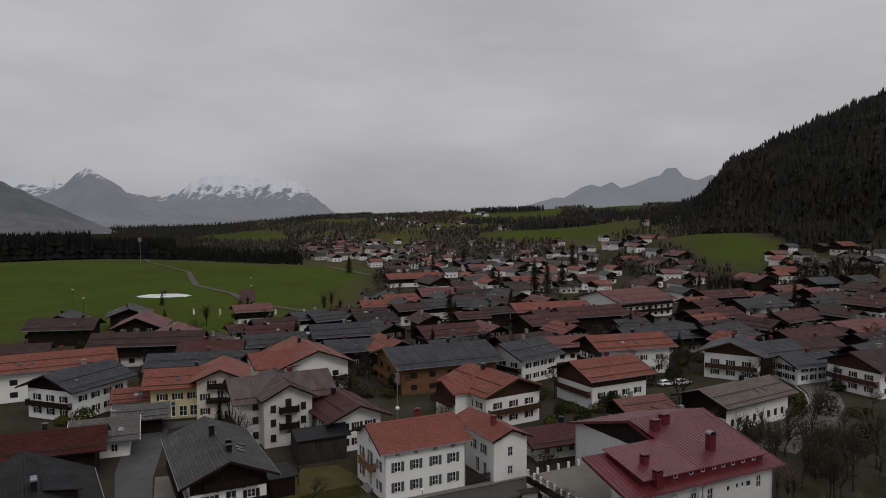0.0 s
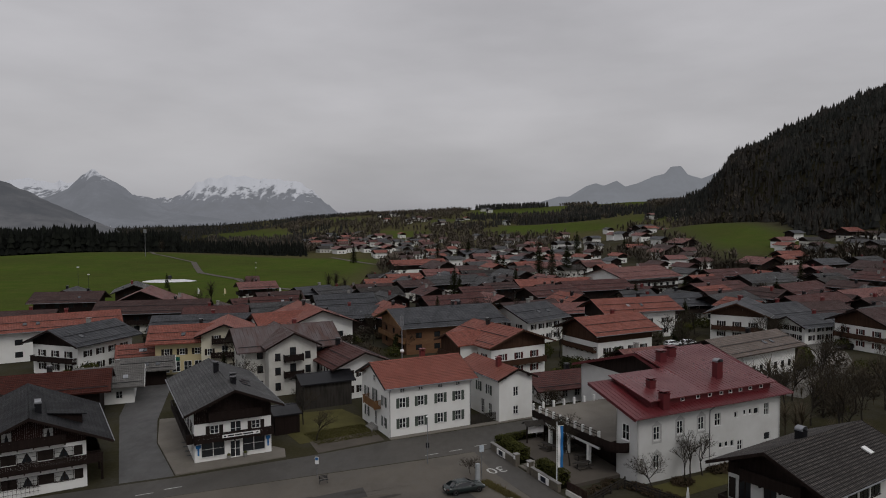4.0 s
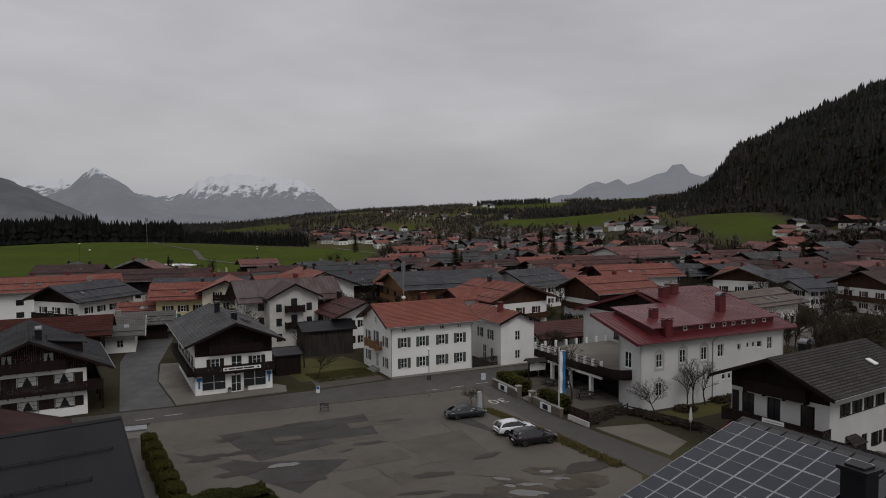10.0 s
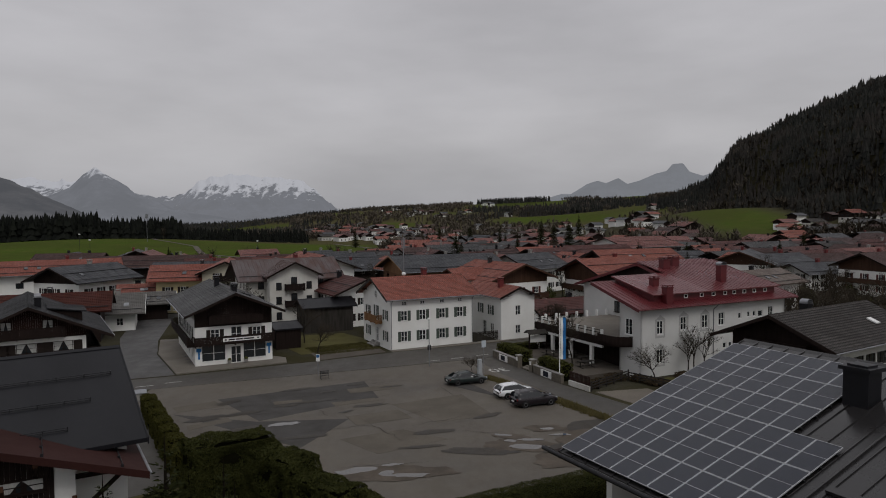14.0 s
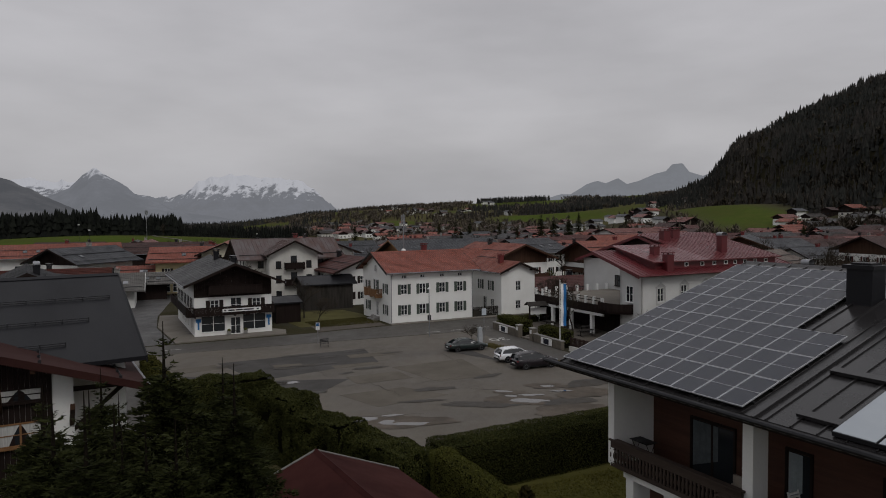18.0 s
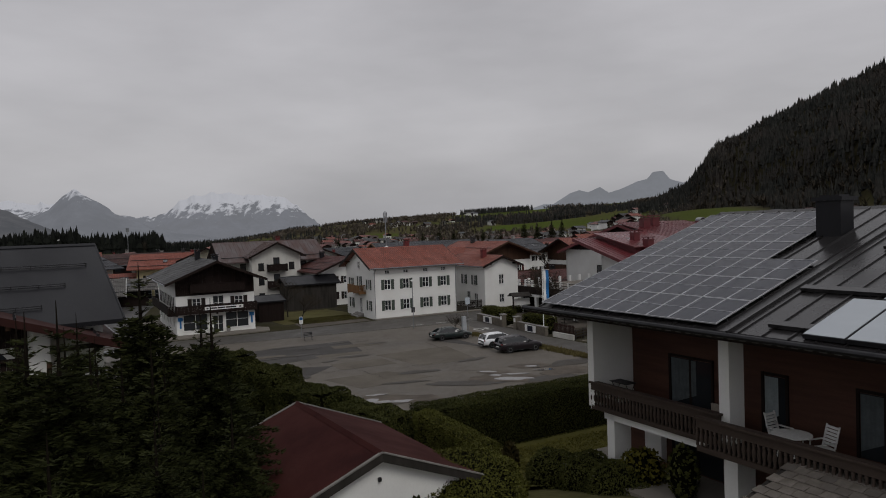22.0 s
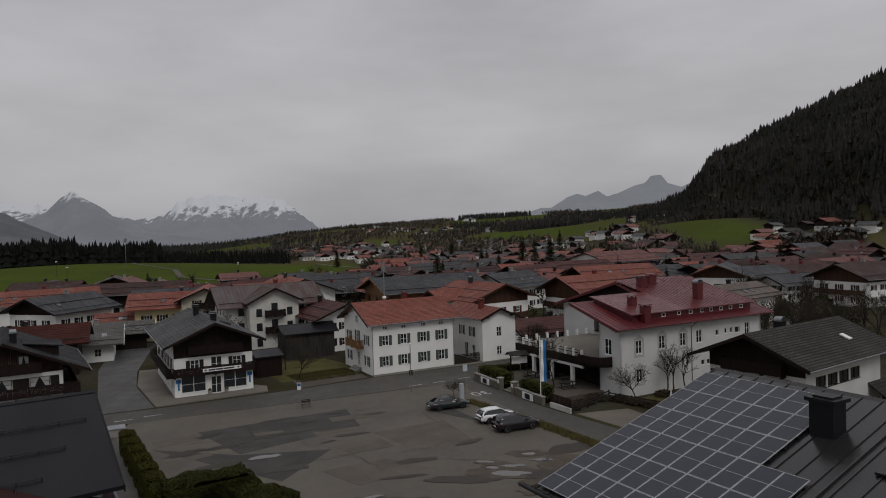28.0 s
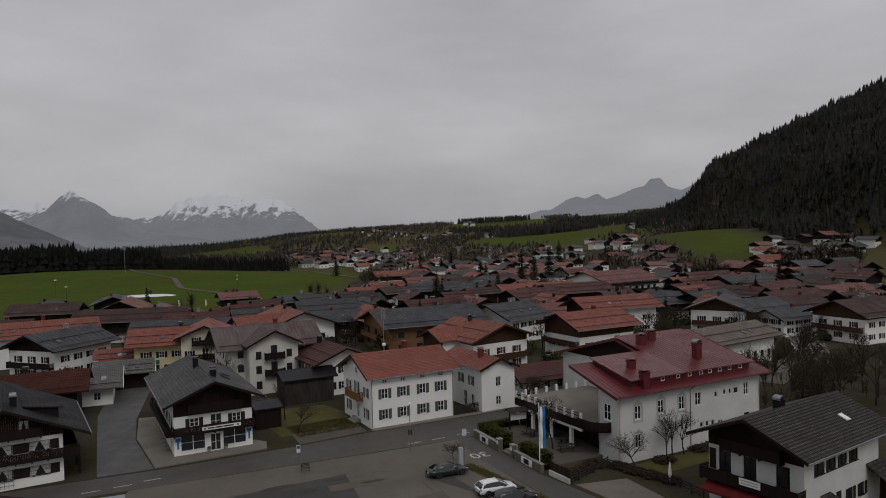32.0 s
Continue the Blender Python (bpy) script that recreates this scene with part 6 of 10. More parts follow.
# ---- distant ranges ----
def range_mesh(name, ctrl, D, depth, rough, mat, label, base=-60, seed=0.0, rows=26, cols=260, eye=24.0, jag=0.0):
    """A mountain range: skyline from a few summits, folded into ribs and gullies."""
    xs = [c[0] for c in ctrl]
    hs = [c[1] for c in ctrl]
    az = np.linspace(xs[0], xs[-1], cols)
    top = np.interp(az, xs, hs)
    if jag:
        top = top + jag * np.array([noise.ridged_multi_fractal(Vector((a * 42, 3.0, seed)), 0.9, 2.2, 4, 1.0, 2.0) - 1.3 for a in az])
    V = []
    for j in range(rows + 1):
        t = j / rows
        d = D + depth * (t - 1) if t <= 1 else D
        for i in range(cols):
            x, y = az[i] * d, d
            n1 = noise.fractal(Vector((az[i] * 26, t * 2.2, seed)), 1.0, 2.1, 6)
            n2 = noise.ridged_multi_fractal(Vector((az[i] * 34 + t * 1.1, t * (4.5 if jag else 2.0), seed + 7)), 0.9, 2.2, 5, 1.0, 2.0)
            zt = eye + top[i] * D
            keep = 0.35 if jag else 1.0 - 0.25 * t
            z = base + (zt - base) * (t ** 1.25) + rough * (n1 * (0.35 + 0.4 * t) * (keep if t > 0.9 else 1.0) + (n2 - 1.0) * (0.6 if jag else 0.5) * math.sin(math.pi * min(1, t * 0.96)))
            V.append((x, y + rough * 2 * n1, z))
    F = [(j * cols + i, j * cols + i + 1, (j + 1) * cols + i + 1, (j + 1) * cols + i) for j in range(rows) for i in range(cols - 1)]
    me = bpy.data.meshes.new(name)
    me.from_pydata(V, [], F)
    me.polygons.foreach_set("use_smooth", [True] * len(me.polygons))
    me.materials.append(mat)
    return tagged(new(name, me), label, "mountains", kind="structure")


def range_material(name, rock, snow_line, snow_soft, air, haze):
    """Rock, woods and old snow, with haze painted over them as an even emission."""
    m, n, l, p = node_mat(name)
    v = coords(n, l, world_space=True)
    sep = n.new("ShaderNodeSeparateXYZ")
    l.new(v, sep.inputs[0])
    a, b = noise_node(n, l, coords(n, l, (0.017, 0.010, 0.021), True), 1.0, 8, 0.7), noise_node(n, l, coords(n, l, (0.004, 0.004, 0.006), True), 1.0, 6)
    c = mix_col(n, l, remap(n, l, b, 0.42, 0.58), rock, tuple(x * 0.2 for x in rock))
    c = mix_col(n, l, remap(n, l, a, 0.42, 0.62, 0, 0.7), c, tuple(x * 0.3 for x in rock))
    add = n.new("ShaderNodeMath")
    add.operation = "MULTIPLY_ADD"
    add.inputs[1].default_value = snow_soft
    gully = noise_node(n, l, coords(n, l, (0.020, 0.006, 0.011), True), 1.0, 5, 0.6)
    both = n.new("ShaderNodeMath")
    both.operation = "MULTIPLY_ADD"
    both.inputs[1].default_value = 0.45
    l.new(a, both.inputs[0])
    half = n.new("ShaderNodeMath")
    half.operation = "MULTIPLY"
    half.inputs[1].default_value = 0.55
    l.new(gully, half.inputs[0])
    l.new(half.outputs[0], both.inputs[2])
    l.new(both.outputs[0], add.inputs[0])
    l.new(sep.outputs[2], add.inputs[2])
    sn = remap(n, l, add.outputs[0], snow_line + snow_soft * 0.5, snow_line + snow_soft * 0.5 + 45)
    c = mix_col(n, l, sn, c, (0.72, 0.73, 0.77))
    l.new(c, p.inputs["Base Color"])
    p.inputs["Roughness"].default_value, p.inputs["Specular IOR Level"].default_value = 0.95, 0.05
    # haze: flat blue-grey emission mixed over the whole surface
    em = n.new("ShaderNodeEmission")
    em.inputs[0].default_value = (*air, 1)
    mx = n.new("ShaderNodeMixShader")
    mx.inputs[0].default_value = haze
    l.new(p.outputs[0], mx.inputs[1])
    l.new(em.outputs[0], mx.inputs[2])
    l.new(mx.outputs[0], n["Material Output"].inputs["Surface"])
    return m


def skyline(*pts):
    return [((x - 784) / 1250, (375.5 - y) / 1250) for x, y in pts]


# emission colour that stands in for haze on the ranges
HAZE_GLOW = (0.255, 0.272, 0.31)
range_mesh("mountain_backdrop", skyline((-140, 324), (-60, 316), (0, 311), (35, 307), (70, 313), (100, 311), (140, 318), (250, 341), (290, 345), (318, 338), (340, 318), (362, 309), (397, 305), (424, 306), (451, 312), (473, 309), (500, 314), (525, 319), (545, 331), (562, 347), (580, 362), (600, 373), (625, 384), (700, 402)), 4750, 1000, 24, range_material("snowy_rock", (0.05, 0.055, 0.072), 150, 620, (0.285, 0.295, 0.325), 0.52), "distant snow-streaked limestone massif with haze painted in as glow", seed=1.0, rows=44, cols=460, jag=0.0032)
range_mesh("mountain_backdrop", skyline((-120, 384), (20, 362), (80, 338), (112, 326), (135, 304), (158, 290), (182, 304), (230, 339), (285, 360), (345, 375), (420, 390), (520, 404)), 3900, 800, 14, range_material("dark_peak_rock", (0.085, 0.088, 0.10), 235, 480, (0.268, 0.28, 0.312), 0.5), "distant dark peak with a snowy summit, haze painted in as glow", seed=2.0)
range_mesh("mountain_backdrop", skyline((-300, 260), (-100, 285), (0, 312), (45, 330), (95, 352), (150, 380), (215, 405), (300, 425)), 2500, 700, 8, range_material("brown_slope", (0.085, 0.078, 0.074), 300, 420, HAZE_GLOW, 0.24), "wooded brown mountain slope with light haze painted in as glow", seed=3.0)
range_mesh("mountain_backdrop", skyline((876, 375), (926, 361), (981, 345), (999, 345), (1026, 328), (1046, 322), (1060, 326), (1082, 317), (1098, 328), (1118, 323), (1146, 310), (1166, 306), (1178, 294), (1196, 293), (1208, 308), (1232, 315), (1258, 305), (1306, 325), (1396, 355)), 4300, 800, 7, range_material("blue_hills", (0.055, 0.062, 0.075), 900, 30, (0.285, 0.297, 0.325), 0.58), "distant blue-grey wooded peaks with haze painted in as glow", seed=4.0)


# ---- solar house: balcony, posts, panels, furniture ----
panel_glass = surface("solar_cells", (0.007, 0.010, 0.021), (0.011, 0.014, 0.026), 0.14, s1=0.5, s2=2, var=0.4, grain=0.1, relief=0.0, spec=0.58)
panel_frame = surface("aluminium", (0.46, 0.47, 0.49), (0.38, 0.38, 0.40), 0.45, 0.3, s1=2, s2=10)
# collector panes: the mirrored sky is painted in as a pale base colour
collector_glass = surface("collector_glass", (0.30, 0.33, 0.36), (0.24, 0.27, 0.30), 0.08, s1=0.3, s2=2, var=0.3, grain=0.05, relief=0.01, spec=1.0)
white_plastic = surface("white_plastic", (0.72, 0.72, 0.70), (0.6, 0.6, 0.58), 0.45, s1=2, s2=12, var=0.15)
stone_tile = surface("mossy_stone_tiles", (0.21, 0.185, 0.165), (0.10, 0.09, 0.07), 0.85, s1=1.5, s2=14, var=0.5, grain=0.35, vary=0.9)
PITCH_S, WS, LS = 0.325, 15.8, 22.0
SY = side_frame("y+", LS, WS)  # x: along the eave (u - 12), y: into the house, so v = y + 3.6


def sp(u, v, z):
    """Point beside the balcony front: u along the eave, v in from its edge."""
    return SY @ Vector((u - 12.0, v - 3.6, z))


def sbox(sh, u0, v0, z0, u1, v1, z1):
    sh.box(u0 - 12, v0 - 3.6, z0, u1 - 12, v1 - 3.6, z1, SY)


def panel_mesh():
    fr = Shell()
    w, h = 0.98, 1.84
    for x0, x1, y0, y1 in ((0, 0.022, 0, h), (w - 0.022, w, 0, h), (0.022, w - 0.022, 0, 0.022), (0.022, w - 0.022, h - 0.022, h), (0.022, w - 0.022, h / 2 - 0.008, h / 2 + 0.008)):
        fr.box(x0, y0, 0, x1, y1, 0.045)
    gl = Shell()
    gl.box(0.02, 0.02, 0.005, w - 0.02, h - 0.02, 0.034)
    gr = Shell()
    for i in range(1, 6):
        x = w * i / 6
        gr.box(x - 0.003, 0.035, 0.033, x + 0.003, h - 0.035, 0.0365)
    for j in range(1, 20):
        y = h * j / 20
        gr.box(0.035, y - 0.003, 0.033, w - 0.035, y + 0.003, 0.0362)
    return fr.mesh("panel_frame", panel_frame), gl.mesh("cell_pane", panel_glass), gr.mesh("cell_grid", surface("cell_lines", (0.020, 0.022, 0.028), None, 0.25))


def roof_frame():
    """x along the eave (u), y up the slope, z off the roof of the solar house."""
    c, s = 1 / math.hypot(1, PITCH_S), PITCH_S / math.hypot(1, PITCH_S)
    ez = 12.95 - PITCH_S * 11.5
    base = Matrix.Translation((12.0, 11.5, ez)) @ Matrix.Rotation(math.pi, 4, "Z")
    tilt = Matrix(((1, 0, 0, 0), (0, c, -s, 0), (0, s, c, 0), (0, 0, 0, 1)))
    return base @ tilt


RF = roof_frame()
pf, pg, pc = panel_mesh()
for r in range(6):
    for c in range(9 if r < 3 else 7):
        fr = part("solar_panel", pf, None, houseS, "solar panel in an aluminium frame" if r + c == 0 else "", RF @ Matrix.Translation((0.05 + c * 1.0, 0.15 + r * 1.87, 0.12)))
        part("cell_pane", pg, None, fr)
        tagged(part("cell_grid", pc, None, fr), kind="stuff")
for r in range(6):
    for k in (0.45, 1.4):
        ra = Shell()
        ra.box(-0.02, 0.15 + r * 1.87 + k, 0.02, (9.1 if r < 3 else 7.1), 0.15 + r * 1.87 + k + 0.05, 0.115)
        part("mounting_rail", ra, iron, houseS, m=RF)
for row, u0 in ((0, 11.95), (1, 12.75)):
    for c in range(5):
        ua, ya = u0 + c * 1.25, 0.15 + row * 2.68
        s = Shell()
        s.box(ua, ya, 0.03, ua + 1.22, ya + 2.62, 0.16)
        f = part("collector", s, iron, houseS, "solar thermal collector, mirrored sky painted pale on its glass", RF)
        s = Shell()
        s.box(ua + 0.03, ya + 0.03, 0.15, ua + 1.19, ya + 2.59, 0.172)
        part("collector_glass", s, collector_glass, f)
for u0, u1, y in ((10.6, 12.0, 0.55), (9.9, 13.0, 3.3), (10.5, 15, 7.2)):
    s = Shell()
    s.box(u0, y, 0.03, u1, y + 0.3, 0.15)
    part("snow_guard" if y < 1 else "roof_vent", s, metal_dark, houseS, m=RF)
ch = Shell()
cm = Matrix.Translation(SY @ Vector((7.7 - 12, 8.6 - 3.6, 0)))
ch.box(-0.5, -0.42, 11.2, 0.5, 0.42, 13.25)
cc = part("chimney", ch, felt_dark, houseS, "dark sheet-metal clad chimney", cm)
ch = Shell()
ch.box(-0.62, -0.54, 13.25, 0.62, 0.54, 13.4)
ch.box(-0.4, -0.33, 13.4, 0.4, 0.33, 13.48)
part("chimney_cap", ch, felt_dark, cc)
ch = Shell()
ch.extrude([(-0.04, -0.3, 0.0), (0.04, -0.3, 0.0), (0.04, -0.3, 0.09), (-0.04, -0.3, 0.09)], (0, 12.0, 0))
part("flashing", ch, metal_dark, houseS, m=RF @ Matrix.Translation((9.6, 0.2, 0)))
g = Shell()
a, b = sp(-1.0, -0.12, 9.12), sp(23, -0.12, 9.12)
g.tube(a, b, 0.09, sides=8)
part("gutter", g, iron, houseS)
fas = Shell()
sbox(fas, -1.0, -0.03, 8.98, 23, 0.03, 9.18)
part("fascia", fas, timber_grey, houseS)
for i in range(56):
    d = Shell()
    u = -0.9 + 0.42 * i
    sbox(d, u, -0.05, 8.99, u + 0.22, -0.03, 9.14)
    part("eave_board", d, surface("weathered_boards", (0.22, 0.21, 0.2), (0.08, 0.075, 0.07), 0.85, s1=3, s2=14, vary=0.9), houseS)
# plaster fins, pillars and slab
w = Shell()
sbox(w, 1.4, 1.5, 5.05, 1.75, 3.6, 8.9)
part("fin_wall", w, plaster, houseS)
w = Shell()
sbox(w, 1.4, 1.4, 5.05, 1.75, 1.5, 9.0)
sbox(w, 1.4, 1.5, 4.9, 1.85, 3.6, 5.05)
part("fin_edge", w, plaster, houseS)
for u0, v0, z0, z1, du, dv in ((2.25, 1.6, 1.0, 5.0, 0.42, 0.9), (2.65, 3.3, 1.0, 5.0, 0.9, 0.5), (7.9, 1.55, 5.0, 9.3, 0.42, 0.75), (8.0, 1.6, 1.0, 4.9, 0.55, 0.9), (16.0, 1.55, 5.0, 9.3, 0.42, 0.9), (16.0, 1.6, 1.0, 4.9, 0.55, 0.9)):
    w = Shell()
    sbox(w, u0, v0, z0, u0 + du, v0 + dv, z1)
    part("pillar", w, plaster, houseS)
w = Shell()
sbox(w, 1.85, 1.52, 4.96, 7.8, 3.6, 5.06)
sbox(w, 7.8, 0.69, 4.96, 21.5, 3.6, 5.06)
part("balcony_slab", w, timber, houseS)
w = Shell()
sbox(w, 2.1, 1.6, 4.62, 8.0, 1.9, 4.955)
part("edge_beam", w, plaster, houseS, "white plastered beam under the balcony")
soffit_boards = Shell()
sbox(soffit_boards, -0.9, 0.05, 8.9, 22.5, 3.55, 8.96)
part("soffit", soffit_boards, timber, houseS)


rail_timber = surface("stained_rail_timber", (0.062, 0.045, 0.036), (0.036, 0.026, 0.021), 0.7, s1=1, s2=16, stretch=(0.5, 3, 3), var=0.4, grain=0.3)


def balustrade(u0, u1, v):
    base = Shell()
    sbox(base, u0, v - 0.05, 4.94, u1, v + 0.06, 5.12)
    bl = part("balcony_beam", base, rail_timber, houseS)
    r = Shell()
    sbox(r, u0 - 0.05, v - 0.13, 6.02, u1 + 0.05, v + 0.15, 6.1)
    sbox(r, u0, v - 0.06, 5.74, u1, v + 0.07, 6.02)
    part("handrail", r, rail_timber, bl)
    s = Shell()
    s.lathe([(0.045, 0), (0.06, 0.05), (0.04, 0.1), (0.068, 0.25), (0.07, 0.34), (0.04, 0.48), (0.06, 0.55), (0.045, 0.63)], 8)
    me = s.mesh("baluster", rail_timber, True)
    n = int((u1 - u0) / 0.18)
    for i in range(n + 1):
        part("baluster", me, None, bl, m=Matrix.Translation(sp(u0 + (u1 - u0) * i / n, v, 5.12)))


balustrade(1.55, 8.0, 1.45)
balustrade(7.75, 21.4, 0.62)


def glazed(u, z0, wd, h, panes, curt=True, label="", cloth=None):
    fr = Shell()
    m = SY @ Matrix.Translation((u - 12, 0, z0))
    fr.box(-0.09, -0.07, 0, 0, 0.05, h + 0.09)
    fr.box(wd, -0.07, 0, wd + 0.09, 0.05, h + 0.09)
    fr.box(0, -0.07, h, wd, 0.05, h + 0.09)
    for i in range(1, panes):
        fr.box(wd * i / panes - 0.05, -0.065, 0, wd * i / panes + 0.05, 0.04, h)
    d = part("balcony_door", fr, timber, houseS, label, m)
    for i in range(panes):
        gl = Shell()
        gl.box(wd * i / panes + 0.03, -0.03, 0.05, wd * (i + 1) / panes - 0.03, -0.018, h - 0.03)
        part("pane", gl, glass, d)
    if curt:
        cu = Shell()
        n = 14
        for i in range(n):
            a, b = wd * 0.62 * i / n + 0.04, wd * 0.62 * (i + 1) / n + 0.04
            ya, yb = -0.045 - 0.02 * (i % 2), -0.045 - 0.02 * ((i + 1) % 2)
            cu.poly((a, ya, 0.25 + 0.5 * i / n), (b, yb, 0.25 + 0.5 * (i + 1) / n), (b, yb, h - 0.05), (a, ya, h - 0.05))
        part("curtain", cu, cloth or surface("blue_grey_curtain", (0.10, 0.115, 0.12), (0.06, 0.07, 0.075), 0.9, s1=3, s2=10), d)


glazed(3.9, 5.1, 2.0, 2.15, 2, True, "glazed balcony door with blue-grey curtain")
glazed(8.15, 5.1, 0.85, 2.1, 1, True, "narrow balcony door with drawn curtain", surface("pale_blue_curtain", (0.30, 0.34, 0.35), (0.22, 0.25, 0.26), 0.9, s1=3, s2=10))
glazed(11.5, 5.1, 1.6, 2.1, 2, True)
glazed(17.5, 5.1, 1.6, 2.1, 2, True)
glazed(4.0, 2.75, 3.6, 2.0, 3, False, "dark glazed ground-floor windows")
glazed(10.5, 2.75, 2.0, 2.0, 2, False)


def garden_chair(m, label):
    root = thing("garden_chair", label, "chair", m, "balcony chairs")
    s = Shell()
    s.box(-0.25, -0.25, 0.40, 0.25, 0.25, 0.44)
    part("seat", s, white_plastic, root)
    for i in range(6):
        s = Shell()
        z = 0.5 + 0.1 * i
        s.box(-0.24, 0.23 + 0.03 * i, z, 0.24, 0.26 + 0.03 * i, z + 0.075)
        part("back_slat", s, white_plastic, root)
    for sx in (-1, 1):
        s = Shell()
        s.extrude([(sx * 0.25 - 0.02, 0.22, 0.42), (sx * 0.25 + 0.02, 0.22, 0.42), (sx * 0.25 + 0.02, 0.41, 1.1), (sx * 0.25 - 0.02, 0.41, 1.1)], (0, 0.04, 0))
        part("back_frame", s, white_plastic, root)
        s = Shell()
        s.box(sx * 0.29 - 0.035, -0.26, 0.62, sx * 0.29 + 0.035, 0.28, 0.65)
        part("armrest", s, white_plastic, root)
        for y in (-0.22, 0.22):
            s = Shell()
            s.tube((sx * 0.27, y * 1.15, 0), (sx * 0.25, y, 0.63 if y < 0 else 0.42), 0.025)
            part("leg", s, white_plastic, root)


MS = pose(20.45, 24.5, 0, 0, 0, 118.5)
garden_chair(MS @ Matrix.Translation(sp(9.35, 2.75, 5.06)) @ pose(0, 0, 0, 0, 0, -92), "white slatted plastic garden chair on the balcony")
garden_chair(MS @ Matrix.Translation(sp(10.95, 2.5, 5.06)) @ pose(0, 0, 0, 0, 0, 165), "white slatted plastic garden chair on the balcony")
tb = thing("garden_table", "white oval garden table on the balcony", "table", MS @ Matrix.Translation(sp(10.15, 2.15, 5.06)))
s = Shell()
s.lathe([(0.58, 0.70), (0.62, 0.715), (0.62, 0.735), (0.58, 0.74)], 24)
part("tabletop", s, white_plastic, tb)
for a in range(4):
    s = Shell()
    s.tube((0.42 * math.cos(a * 1.57 + 0.78), 0.42 * math.sin(a * 1.57 + 0.78), 0), (0.3 * math.cos(a * 1.57 + 0.78), 0.3 * math.sin(a * 1.57 + 0.78), 0.70), 0.025)
    part("leg", s, white_plastic, tb)
dr = thing("drying_rack", "folded metal drying rack on the balcony", "rack", MS @ Matrix.Translation(sp(2.4, 2.4, 5.06)))
for k in (-1, 1):
    s = Shell()
    s.tube((-0.4, -k * 0.25, 0), (-0.4, k * 0.25, 1.0), 0.014)
    s.tube((0.4, -k * 0.25, 0), (0.4, k * 0.25, 1.0), 0.014)
    part("leg_frame", s, iron, dr)
s = Shell()
s.box(-0.5, -0.3, 1.0, 0.5, 0.3, 1.02)
part("rack", s, iron, dr)
s = Shell()
s.box(-0.25, -0.25, 0, 0.25, 0.25, 0.42)
s.box(-0.25, 0.18, 0.42, 0.25, 0.28, 0.95)
s.box(-0.32, -0.25, 0, -0.25, 0.28, 0.6)
s.box(0.25, -0.25, 0, 0.32, 0.28, 0.6)
solid("armchair", s, surface("beige_fabric", (0.3, 0.26, 0.22), None, 0.9, s1=2, s2=20), "beige armchair beside the balcony window", "chair", m=MS @ Matrix.Translation(sp(6.9, 2.9, 5.06)))
# bench and stone-tiled porch roof on the terrace
sheet("terrace", [tuple((MS @ sp(u, v, 0))[:2]) for u, v in ((0.5, 0.2), (22, 0.2), (22, 3.7), (0.5, 3.7))], 2.74, paving, "grey paved garden terrace", "terrace", thick=0.4)
bn = thing("garden_bench", "long wooden garden bench on the terrace", "bench", MS @ Matrix.Translation(sp(5.0, 2.4, 2.74)))
for k in range(3):
    s = Shell()
    s.box(-1.0, -0.2 + 0.14 * k, 0.42, 1.0, -0.08 + 0.14 * k, 0.47)
    part("slat", s, timber_new, bn)
for x in (-0.8, 0.8):
    s = Shell()
    s.box(x - 0.04, -0.2, 0, x + 0.04, 0.2, 0.42)
    part("leg", s, timber_new, bn)
pr = thing("porch_roof", "mossy stone-tiled porch roof on timber posts", "porch", MS @ SY @ Matrix.Translation((11.2 - 12, -3.6, 0.55)))
rng = random.Random(8)
sl = Shell()
sl.extrude([(-0.1, -2.3, 4.0), (7.5, -2.3, 4.0), (7.5, 0.9, 4.95), (-0.1, 0.9, 4.95)], (0, 0, -0.12))
prs = part("roof_slope", sl, timber_grey, pr)
tl = Shell()
tl.box(-0.19, -0.19, 0, 0.19, 0.19, 0.03)
tme = tl.mesh("stone_tile", stone_tile)
for j in range(10):
    for i in range(19):
        if i * 0.4 + (j % 2) * 0.2 > 7.3:
            continue
        y = -2.2 + j * 0.325
        part("stone_tile", tme, None, prs, m=Matrix.Translation((0.1 + i * 0.4 + (j % 2) * 0.2, y, 4.03 + (y + 2.3) * 0.297 + 0.012)) @ pose(0, 0, 0, 11 + rng.uniform(-2, 2), rng.uniform(-2, 2), rng.uniform(-3, 3)))
for x in (0.3, 3.6, 7.0):
    s = Shell()
    s.box(x - 0.08, -2.1, 0.6, x + 0.08, -1.94, 3.95)
    part("post", s, timber, pr)
s = Shell()
s.tube((-0.1, -2.38, 3.95), (7.5, -2.38, 3.95), 0.06)
part("gutter", s, iron, pr)

# ---- left-hand houses: snow rails, brackets, balcony ----
house_dark = [o for o in scene.objects if o.get("label", "").startswith("house with a large dark sheet")][0]
house_brown = [o for o in scene.objects if o.get("label", "").startswith("white house with a low brown")][0]
for k, y in enumerate((-1.9, -3.4, -4.9)):
    for x0, x1 in ((-7.5, 7.0 - 1.2 * k),):
        s = Shell()
        z = 12.45 + 0.57 * y
        for q in (0.07, 0.16):
            s.tube((x0, y, z + q), (x1, y, z + q), 0.022, sides=5)
        n = 12
        for i in range(n + 1):
            x = x0 + (x1 - x0) * i / n
            s.box(x - 0.015, y - 0.02, z - 0.01, x + 0.015, y + 0.1, z + 0.2)
        part("snow_rail", s, iron, house_dark)
